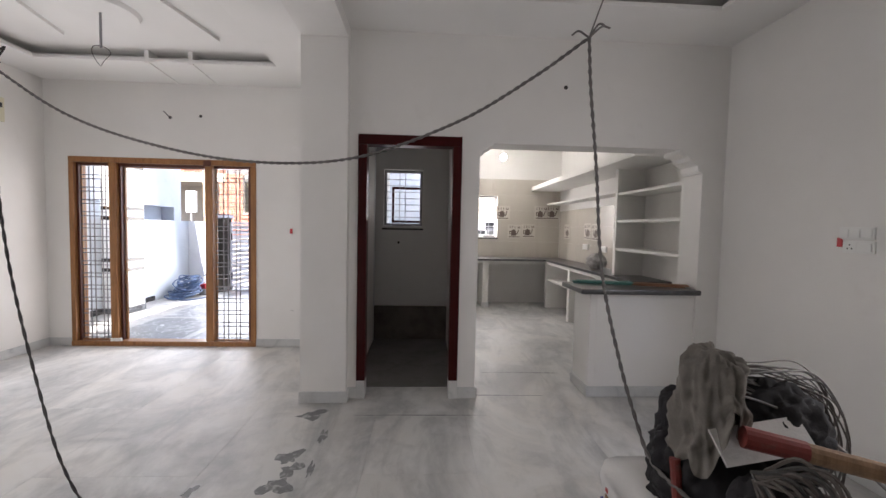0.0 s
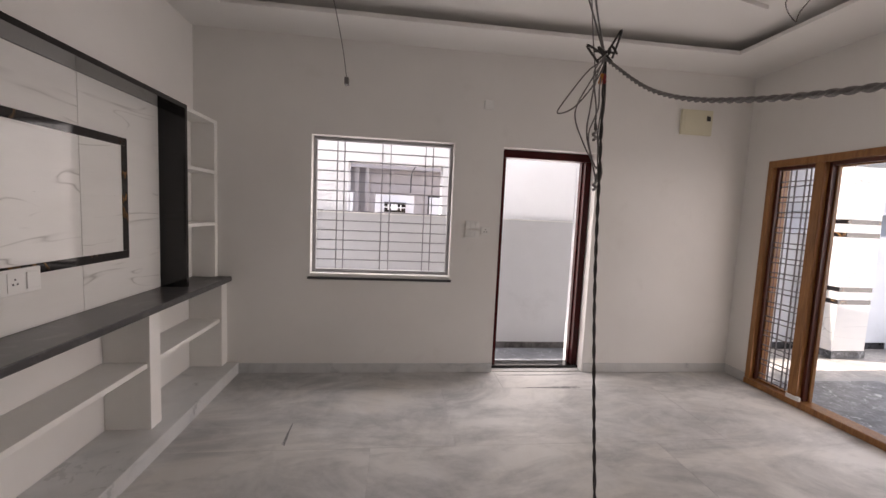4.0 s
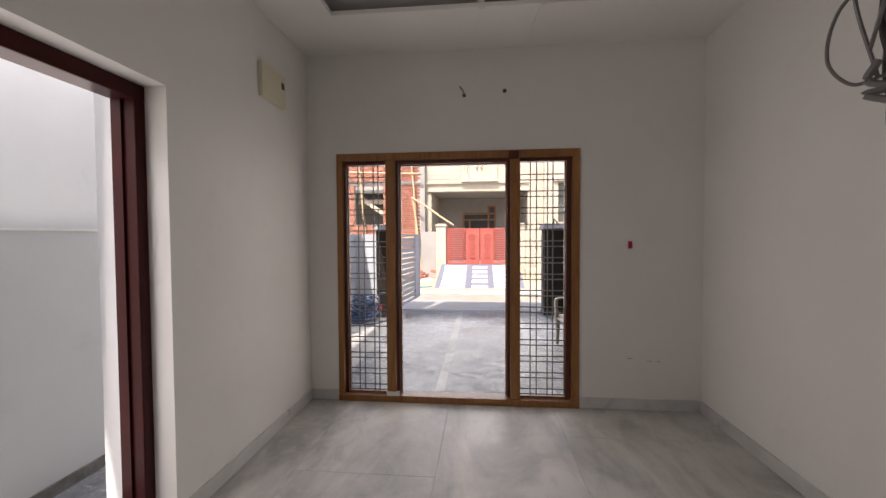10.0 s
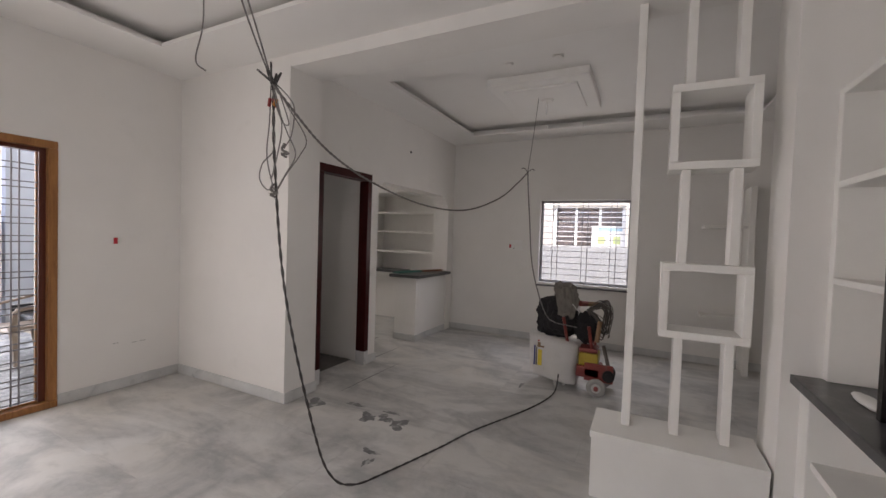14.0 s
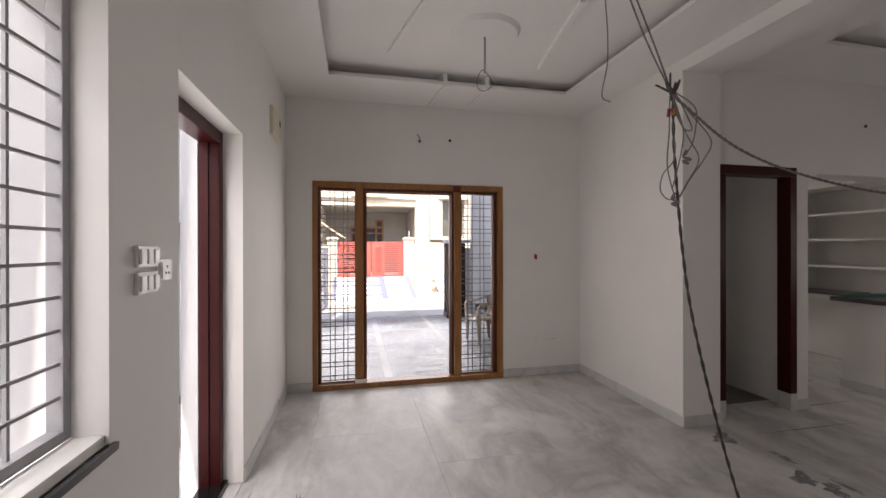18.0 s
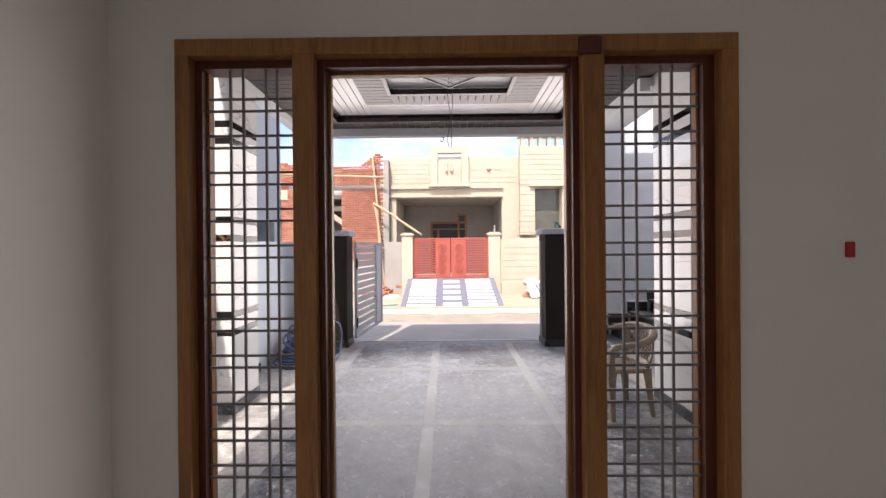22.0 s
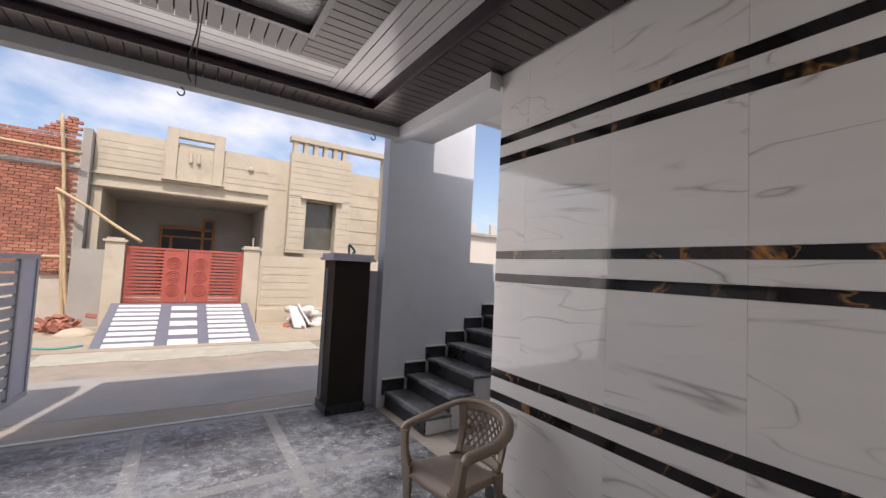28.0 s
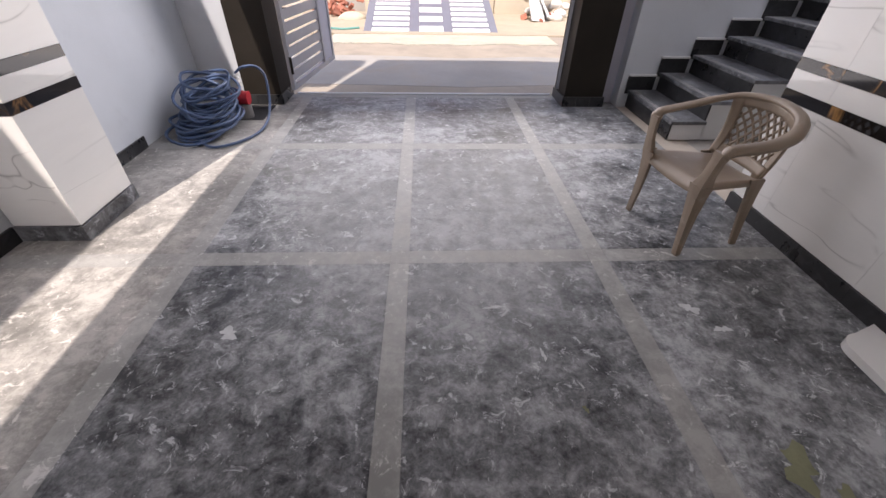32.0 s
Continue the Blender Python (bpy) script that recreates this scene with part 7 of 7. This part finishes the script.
part("tower_side", box(2.85, 3.38, YH - 0.35, YH - 0.001, 1.95, 3.895, 0.01), CONCRETE, tower)
for i in range(7):
    z = 4.08 + 0.21 * i
    part("face_band", box(1.095, 3.385, YH - 0.37, YH - 0.3505, z - 0.098, z + 0.10, 0.004), CONCRETE, tower)
for i in range(8):
    z = 2.10 + 0.225 * i
    part("face_band", box(1.095, 1.70, YH - 0.37, YH - 0.3505, z - 0.106, z + 0.107, 0.004), CONCRETE, tower)
    part("face_band", box(2.87, 3.385, YH - 0.37, YH - 0.3505, z - 0.106, z + 0.107, 0.004), CONCRETE, tower)
part("window_hood", box(1.50, 3.05, YH - 0.50, YH - 0.351, 3.90, 3.97, 0.005), CONCRETE, tower)
part("window_sill", box(1.05, 3.42, YH - 0.45, YH - 0.351, 1.88, 1.95, 0.005), CONCRETE, tower)
# pane colour lifted to paint the dim light of the room behind
part("glass", box(1.72, 2.85, YH + 0.10, YH + 0.11, 2.06, 3.86), worn("room_bright_pane", (0.10, 0.10, 0.085), 0.3, 0.12, 1.2, 30), tower, "dark window opening with the room's grey-green brightness in its colour")
for i in range(6):
    x = 1.16 + 0.37 * i
    part("slot_post", box(x, x + 0.15, YH - 0.30, YH - 0.02, 5.601, 6.0), CONCRETE, tower)
per = part("pergola", box(1.04, 5.13, YH - 0.36, YH + 0.02, 6.0, 6.19, 0.01), CONCRETE, house)
part("pergola_post", box(4.72, 5.12, YH - 0.36, YH - 0.001, -0.5, 5.999, 0.01), CONCRETE, per)
for i in range(5):
    z = 2.4 + 0.5 * i
    part("wall_groove", box(3.45, 4.70, YH - 0.02, YH - 0.0005, z, z + 0.46, 0.006), CONCRETE, house)
# front compound wall, posts, red gate, striped ramp
fence = thing("front_wall_house", (0, 19.9, -0.5), "sand-plastered compound wall with grooved bands", "wall")
part("wall_piece", box(0.12, 5.3, 19.8, 20.0, -0.5, 1.72), CONCRETE, fence)
for i in range(6):
    z = 0.22 + 0.25 * i
    part("face_band", box(0.2, 1.75, 19.785, 19.7995, z - 0.119, z + 0.119, 0.003), CONCRETE, fence)
part("wall_plinth", box(0.12, 5.3, 19.68, 19.7995, -0.5, -0.02, 0.01), CONCRETE, fence)
part("wall_piece", box(-4.45, -3.78, 19.8, 20.0, -0.5, 1.62), CONCRETE_DARK, fence)
for a, b in ((-3.77, -3.34), (-0.36, 0.10)):
    gp2 = part("post", box(a, b, 19.72, 20.08, -0.5, 1.86, 0.006), CONCRETE, fence)
    part("post_cap", box(a - 0.05, b + 0.05, 19.67, 20.13, 1.86, 1.92, 0.006), CONCRETE, gp2)
    part("cap_top", box(a + 0.02, b - 0.02, 19.74, 20.06, 1.92, 1.97, 0.006), CONCRETE, gp2)
bm = bmesh.new()
rod(bm, (-0.1, 19.9, 1.97), (-0.1, 19.9, 2.25), 0.025, 8)
part("pipe", bm, CONCRETE_DARK, fence)


def red_gate(x0, x1, flip):
    g = thing("red_gate_leaf", ((x0 + x1) / 2, 19.9, 0.15), "red oxide painted iron gate leaf with scrolls", "gate", "red gate")
    z0, z1 = 0.17, 1.76
    for a in ((x0, x0 + 0.06), (x1 - 0.06, x1)):
        part("stile", box(*a, 19.88, 19.92, z0, z1), GATE_RED, g)
    for a in ((z0, z0 + 0.06), (z1 - 0.06, z1)):
        part("rail", box(x0 + 0.06, x1 - 0.06, 19.88, 19.92, *a), GATE_RED, g)
    L = x1 - x0
    sa, sb = (x0 + 0.06, x0 + L * 0.40) if flip else (x1 - L * 0.40, x1 - 0.06)
    pnl = part("scroll_panel", box(sa, sb, 19.895, 19.905, z0 + 0.06, z1 - 0.06), GATE_RED, g)
    for cz in (0.55, 0.95, 1.35):
        for rr in (0.17, 0.11, 0.05):
            bm = bmesh.new()
            tube_mesh(bm, [((sa + sb) / 2 + rr * math.cos(a), 19.885, cz + rr * math.sin(a)) for a in (2 * math.pi * i / 20 for i in range(21))], 0.016, 5)
            part("scroll", bm, GATE_RED, pnl)
    ba, bb = (sb, x1 - 0.06) if flip else (x0 + 0.06, sa)
    for i in range(15):
        z = z0 + 0.10 + (z1 - z0 - 0.22) * i / 14
        part("slat", box(ba, bb, 19.89, 19.91, z - 0.027, z + 0.027), GATE_RED, g)
    wa = (x1 - 0.24, x1 - 0.06) if flip else (x0 + 0.06, x0 + 0.24)
    for i in range(4):
        u = wa[0] + (wa[1] - wa[0]) * (i + 0.5) / 4
        part("upright", box(u - 0.01, u + 0.01, 19.875, 19.889, z0 + 0.06, z1 - 0.06), GATE_RED, g)


red_gate(-3.32, -1.86, False)
red_gate(-1.83, -0.37, True)
RAMP_WHITE = worn("white_ramp_tile", (0.72, 0.72, 0.71), 0.05, 0.5, 3, 50)
RAMP_GREY = worn("grey_ramp_tile", (0.15, 0.16, 0.20), 0.08, 0.6, 3, 50)
rp = thing("striped_ramp", (-1.85, 18.2, -0.5), "sloping entrance ramp of grey and white stone strips", "ramp")
RY0, RZ0, RY1, RZ1 = 16.50, -0.49, 19.70, 0.14


def sloped(x0, x1, f0, f1, lift, mat, name, parent):
    bm = bmesh.new()
    pt = lambda f, up: (RY0 + (RY1 - RY0) * f, RZ0 + (RZ1 - RZ0) * f + up)
    lo0, lo1, hi0, hi1 = pt(f0, lift - 0.03), pt(f1, lift - 0.03), pt(f0, lift), pt(f1, lift)
    X = lambda x, f: -1.85 + (x + 1.85) * (0.925 + 0.035 * f)
    vs = [bm.verts.new(c) for c in ((X(x0, f0), *lo0), (X(x1, f0), *lo0), (X(x1, f1), *lo1), (X(x0, f1), *lo1), (X(x0, f0), *hi0), (X(x1, f0), *hi0), (X(x1, f1), *hi1), (X(x0, f1), *hi1))]
    for q in ((0, 3, 2, 1), (4, 5, 6, 7), (0, 1, 5, 4), (1, 2, 6, 5), (2, 3, 7, 6), (3, 0, 4, 7)):
        bm.faces.new([vs[i] for i in q])
    return part(name, bm, mat, parent)


bm = bmesh.new()
vs = [bm.verts.new(c) for c in ((-3.48, RY0, RZ0), (-0.22, RY0, RZ0), (-0.16, RY1, RZ1), (-3.54, RY1, RZ1), (-3.48, RY0, -0.55), (-0.22, RY0, -0.55), (-0.16, RY1, -0.55), (-3.54, RY1, -0.55))]
for q in ((0, 1, 2, 3), (4, 7, 6, 5), (0, 4, 5, 1), (1, 5, 6, 2), (2, 6, 7, 3), (3, 7, 4, 0)):
    bm.faces.new([vs[i] for i in q])
part("ramp_base", bm, CONCRETE, rp)
for a, b in ((-3.60, -3.40), (-2.42, -2.16), (-1.52, -1.28), (-0.30, -0.10)):
    sloped(a, b, 0.0, 1.0, 0.03, RAMP_GREY, "grey_strip", rp)
for a, b, n in ((-3.395, -2.425, 9), (-1.275, -0.305, 9)):
    for i in range(n):
        sloped(a, b, (i + 0.0) / n, (i + 0.56) / n, 0.035, RAMP_WHITE, "white_strip", rp)
        sloped(a, b, (i + 0.57) / n, (i + 0.99) / n, 0.028, RAMP_GREY, "grey_strip", rp)
for i in range(5):
    sloped(-2.155, -1.525, (i + 0.0) / 5, (i + 0.52) / 5, 0.035, RAMP_WHITE, "white_strip", rp)
    sloped(-2.155, -1.525, (i + 0.53) / 5, (i + 0.99) / 5, 0.028, RAMP_GREY, "grey_strip", rp)
struct("verge", box(-30, 30, 16.2, 19.8, -0.56, -0.46), worn("sandy_verge", (0.36, 0.31, 0.235), 0.15, 0.95, 1.2, 30, relief=0.5, stain=(0.33, 0.29, 0.23)), "sandy verge along the far side of the street", "ground")



def ragged(x0, x1, y0, y1, z0, z1, seed, amp):
    """A low sheet with uneven long edges."""
    r = random.Random(seed)
    ph = [r.uniform(0, 6.28) for _ in range(4)]
    n = 60
    wave = lambda u, k: amp * (math.sin(u * 1.7 + ph[k]) + 0.6 * math.sin(u * 4.9 + ph[k + 1]) + 0.5 * r.uniform(-1, 1))
    us = [x0 + (x1 - x0) * i / n for i in range(n + 1)]
    edge = [(u, y0 + wave(u, 0)) for u in us] + [(u, y1 + wave(u, 2)) for u in us[::-1]]
    bm = bmesh.new()
    face = bm.faces.new([bm.verts.new((x, y, z0)) for x, y in edge])
    ext = bmesh.ops.extrude_face_region(bm, geom=[face])
    for e in ext["geom"]:
        if isinstance(e, bmesh.types.BMVert):
            e.co.z = z1
    bmesh.ops.recalc_face_normals(bm, faces=bm.faces)
    return bm


struct("cement_strip", ragged(-4.1, 0.9, 15.15, 16.46, -0.52, -0.478, 3, 0.07), worn("weathered_cement", (0.38, 0.37, 0.31), 0.16, 0.95, 1.6, 24, relief=0.6, stain=(0.46, 0.43, 0.34), stain_at=(0.5, 0.66)), "broken weathered cement strip before the ramp", "pavement")
# greyer lane: the shade on the street is put into its colour
struct("asphalt_strip", ragged(-40, 40, 12.1, 14.05, -0.52, -0.496, 8, 0.10), worn("shade_grey_road", (0.31, 0.30, 0.28), 0.16, 0.95, 0.8, 30, relief=0.4, stain=(0.32, 0.29, 0.25), stain_at=(0.52, 0.72)), "dusty lane of the street with grey shade in its colour", "road")

# ---- across the street: brick house under construction ----
YB = 20.8
bh = thing("brick_house", (-7.4, 22, -0.5), "unfinished red brick house with rough openings", "house")
holes = [(-10.9, -8.93, -0.5, 3.43), (-7.80, -6.40, 1.98, 3.82), (-10.10, -9.79, 4.52, 4.77)]
bm = bmesh.new()
wall_x(bm, YB + 0.02, YB + 0.22, -13.5, -4.62, -0.5, 4.72, holes)
part("wall_core", bm, MORTAR, bh)
part("lintel", box(-10.9, -8.65, YB - 0.04, YB + 0.2, 3.43, 3.84, 0.01), CONCRETE, bh, "cracked cement lintel")
part("belt", box(-8.6, -4.62, YB - 0.02, YB + 0.019, 3.88, 3.96), CONCRETE_DARK, bh)
part("side_wall", box(-4.62, -4.42, YB + 0.02, 28, -0.5, 5.1), CONCRETE_DARK, bh, "grey plastered side wall")
part("back_wall", box(-13.5, -4.62, 24.0, 24.2, -0.5, 4.2), CONCRETE_DARK, bh)
part("floor_slab", box(-13.5, -4.62, YB + 0.22, 28, 3.5, 3.65), CONCRETE_DARK, bh)
part("stair_soffit", box(-7.8, -6.4, YB + 0.6, YB + 1.6, 3.0, 3.2), CONCRETE, bh)
bm = bmesh.new()
v8 = [bm.verts.new(c) for c in ((-7.8, YB + 0.5, 3.55), (-6.4, YB + 0.5, 2.55), (-6.4, YB + 1.6, 2.55), (-7.8, YB + 1.6, 3.55), (-7.8, YB + 0.5, 3.30), (-6.4, YB + 0.5, 2.30), (-6.4, YB + 1.6, 2.30), (-7.8, YB + 1.6, 3.30))]
for q in ((0, 1, 2, 3), (4, 7, 6, 5), (0, 4, 5, 1), (1, 5, 6, 2), (2, 6, 7, 3), (3, 7, 4, 0)):
    bm.faces.new([v8[i] for i in q])
part("stair_flight", bm, CONCRETE, bh)
wf = part("window_frame", box(-9.9, -9.82, YB + 2.0, YB + 2.1, 0.5, 2.6), TEAK, bh, "raw wooden window frame")
for x in (-9.35, -8.9):
    part("frame_post", box(x, x + 0.07, YB + 2.0, YB + 2.1, 0.5, 2.6), TEAK, wf)
for z in (1.9, 2.53):
    part("frame_rail", box(-9.82, -8.9, YB + 2.01, YB + 2.09, z, z + 0.07), TEAK, wf)


def top_of(x):
    """Ragged top line of the unfinished brickwork."""
    if x < -8.75:
        return 5.0
    if x < -8.2:
        return 4.92
    if x < -5.7:
        return 4.78
    return min(5.35, 4.85 + 0.09 * math.floor((x + 5.7) / 0.11))


BW, BH = 0.23, 0.088
brick_me = bpy.data.meshes.new("brick")
bm = box(-BW / 2 + 0.009, BW / 2 - 0.009, -0.02, 0.02, -BH / 2 + 0.009, BH / 2 - 0.009)
bm.to_mesh(brick_me)
bm.free()
brick_me.materials.append(BRICK)
rng = random.Random(5)
single, joined = [], []
row = 0
z = 0.9
while z < 5.4:
    x = -12.0 + (0.115 if row % 2 else 0)
    while x < -4.7:
        spans = [(x - BW / 2, x + BW / 2)]
        for a, b, c, d in holes + [(-10.9, -8.65, 3.4, 3.86), (-8.6, -4.62, 3.86, 3.97)]:
            if c - 0.03 < z < d + 0.03:
                spans = [q for p in spans for q in ((p[0], min(p[1], a)), (max(p[0], b), p[1])) if q[1] - q[0] > 0.03]
        if z < top_of(x):
            for p in spans:
                w = p[1] - p[0]
                spot = (p[0] + w / 2, YB + rng.uniform(-0.004, 0.006), z, rng.uniform(-0.01, 0.01), w)
                (single if w > BW - 0.001 and -6.4 < x and 1.7 < z < 4.9 and len(single) < 300 else joined).append(spot)
        x += BW
    z += BH
    row += 1
for x, y, z, r, w in single:
    ob = new("brick", brick_me)
    ob.matrix_basis = pose(x, y, z, 0, 0, math.degrees(r))
    under_at(ob, bh)
verts, faces = [], []
for x, y, z, r, w in joined:
    n0 = len(verts)
    dp = 0.12 if z > 4.7 else 0.02
    for dz in (-BH / 2 + 0.009, BH / 2 - 0.009):
        for dy in (-0.02, dp):
            for dx in (-w / 2 + 0.009, w / 2 - 0.009):
                verts.append((x + dx, y + dy + r * dx, z + dz))
    faces += [tuple(n0 + i for i in q) for q in ((0, 2, 3, 1), (4, 5, 7, 6), (0, 1, 5, 4), (2, 6, 7, 3), (0, 4, 6, 2), (1, 3, 7, 5))]
BRICK2, bn, bl, bp = node_mat("red_brick_many")
gi = bn.new("ShaderNodeNewGeometry")
c1 = ramp_of(bn, bl, gi.outputs["Random Per Island"], [(0, (0.28, 0.10, 0.065)), (0.5, (0.42, 0.165, 0.11)), (1, (0.50, 0.23, 0.16))])
g1 = noise_tex(bn, bl, coords(bn, bl), 25, 4)
bl.new(mix(bn, bl, 0.25, c1, ramp_of(bn, bl, g1, [(0.35, (0.28, 0.09, 0.05)), (0.65, (0.55, 0.30, 0.20))])), bp.inputs["Base Color"])
bp.inputs["Roughness"].default_value = 0.9
me = bpy.data.meshes.new("brickwork")
me.from_pydata(verts, [], faces)
me.materials.append(BRICK2)
bw = tagged(new("brickwork", me), "remaining red bricks of the unfinished wall", kind="stuff")
under_at(bw, bh)
# bamboo scaffolding
BAMBOO = woody("bamboo", (0.36, 0.25, 0.14), (0.58, 0.45, 0.28), 0.7)
for a, b in (((-7.55, YB - 0.25, 5.12), (-7.2, YB - 0.2, 1.5)), ((-5.05, YB - 0.25, 5.3), (-4.60, YB - 0.35, -0.5)), ((-9.62, YB - 0.22, 5.0), (-9.45, YB - 0.2, 0.9)), ((-9.5, YB - 0.3, 3.4), (-9.3, YB - 0.3, 0.9)), ((-10.6, YB - 0.30, 4.50), (-4.55, YB - 0.30, 4.29)), ((-5.0, YB - 0.35, 3.22), (-3.0, YB - 0.9, 1.9)), ((-5.3, YB - 0.3, 1.35), (-4.3, YB - 0.3, 1.34)), ((-4.95, YB - 0.3, 3.2), (-4.45, YB - 0.5, -0.5))):
    bm = bmesh.new()
    p, q = Vector(a), Vector(b)
    m1 = p.lerp(q, 0.35) + Vector((0.03, 0, 0.02))
    m2 = p.lerp(q, 0.7) + Vector((-0.02, 0, 0.01))
    tube_mesh(bm, smooth_path([p, m1, m2, q], 5), 0.045, 7)
    solid("scaffold_pole", bm, BAMBOO, "knotty bamboo scaffolding pole against the brick house", "pole", "scaffold poles", smooth=True)
# heap of bricks, sand and rubble at the verge
rng = random.Random(31)
for i in range(46):
    f = rng.random()
    ob = new("loose_brick", brick_me)
    ob.matrix_basis = pose(-4.55 + rng.gauss(0, 0.28), 19.1 + rng.gauss(0, 0.25), -0.42 + 0.42 * f * rng.random(), rng.uniform(0, 90), rng.uniform(0, 40), rng.uniform(0, 180)) @ Matrix.Diagonal((1, 2.4, 1, 1))
    tagged(ob, "loose red brick in a heap on the verge", "brick", "brick heap")
lump("sand_heap", (-4.0, 18.4, -0.46), (0.35, 0.3, 0.16), CONCRETE, "small heap of grey sand on the verge", "sand", 4, 0.15, 4, 3)
for i in range(17):
    lump("rubble_bag", (1.50 + rng.gauss(0, 0.30), 18.85 + rng.gauss(0, 0.20), -0.40 + 0.11 * (i % 5)), (0.15, 0.12, 0.10), (CREAM_OUT, MORTAR, SACK)[i % 3], "pale rubble lump in a heap by the wall", "rubble", 60 + i, 0.35, 5, 3)
for i in range(14):
    ob = new("loose_brick", brick_me)
    ob.matrix_basis = pose(1.35 + rng.gauss(0, 0.32), 18.7 + rng.gauss(0, 0.22), -0.43 + 0.10 * rng.random(), rng.uniform(0, 90), rng.uniform(0, 40), rng.uniform(0, 180)) @ Matrix.Diagonal((0.8, 2.4, 1, 1))
    tagged(ob, "broken red brick among pale rubble", "brick", "rubble bricks")
mb = thing("meter_box", (-10.1, 20.7, 1.9), "pale grey electric meter box on a post", "meter box")
part("cover", box(-10.40, -9.93, 20.62, 20.78, 1.95, 2.98, 0.02), OUT_WHITE, mb)
part("latch", box(-10.02, -9.98, 20.60, 20.6195, 2.4, 2.5), CABLE_GREY, mb)
part("post", box(-10.22, -10.12, 20.66, 20.76, -0.5, 1.949), CABLE_GREY, mb)
for a, r in (((1.15, 18.2, -0.44), 25), ((1.5, 18.35, -0.40), 62)):
    bm = box(-0.22, 0.22, -0.02, 0.02, 0, 0.75)
    bm.transform(pose(*a, -35, r * 0.3, r))
    solid("board", bm, OUT_WHITE, "white board leaning on the rubble heap", "board")
bm = bmesh.new()
tube_mesh(bm, smooth_path([(-3.6, 16.8, -0.44), (-4.0, 16.6, -0.44), (-4.5, 16.9, -0.44), (-4.6, 17.6, -0.44), (-4.9, 18.2, -0.44)]), 0.03, 6)
solid("street_hose", bm, worn("green_hose", (0.10, 0.28, 0.25), 0.15, 0.5), "green hose lying on the verge", "hose", smooth=True)

# ---- distance ----
def far_house(x0, x1, y0, y1, h, mat, label, floors, cols_):
    g = thing("distant_house", ((x0 + x1) / 2, y0, -0.5), label, "house")
    part("wall", box(x0, x1, y0, y1, -0.5, h), mat, g)
    part("roof", box(x0 - 0.2, x1 + 0.2, y0 - 0.2, y1 + 0.2, h, h + 0.15), CONCRETE_DARK, g)
    n = 8
    for i in range(n):
        xx = x0 + (x1 - x0) * (i + 0.5) / n
        part("parapet_post", box(xx - 0.15, xx + 0.15, y0 - 0.1, y0 + 0.1, h + 0.15, h + 0.75), mat, g)
    for fl in range(floors):
        for c in range(cols_):
            xx = x0 + (x1 - x0) * (c + 0.5) / cols_
            zz = 0.8 + 3.0 * fl
            w = part("window", box(xx - 0.6, xx + 0.6, y0 - 0.04, y0 - 0.001, zz, zz + 1.2), TRIM_WHITE, g)
            part("pane", box(xx - 0.5, xx + 0.5, y0 - 0.06, y0 - 0.041, zz + 0.1, zz + 1.1), DARKGLASS, w)
    return g


far_house(8, 20, 24, 34, 3.6, CREAM_OUT, "low cream house down the street", 1, 3)
far_house(26, 40, 34, 46, 3.4, OUT_WHITE, "low white house in the distance", 1, 3)
far_house(-26, -14.5, 22, 32, 4.2, OUT_WHITE, "white house down the street", 1, 3)
tank = thing("water_tank", (22, 27, 3.75), "yellow plastic water tank on a roof", "tank")
bm = bmesh.new()
bmesh.ops.create_cone(bm, cap_ends=True, segments=24, radius1=0.6, radius2=0.55, depth=1.2, matrix=Matrix.Translation((17, 26, 4.35)))
part("drum", bm, CART_YELLOW, tank, "yellow drum")
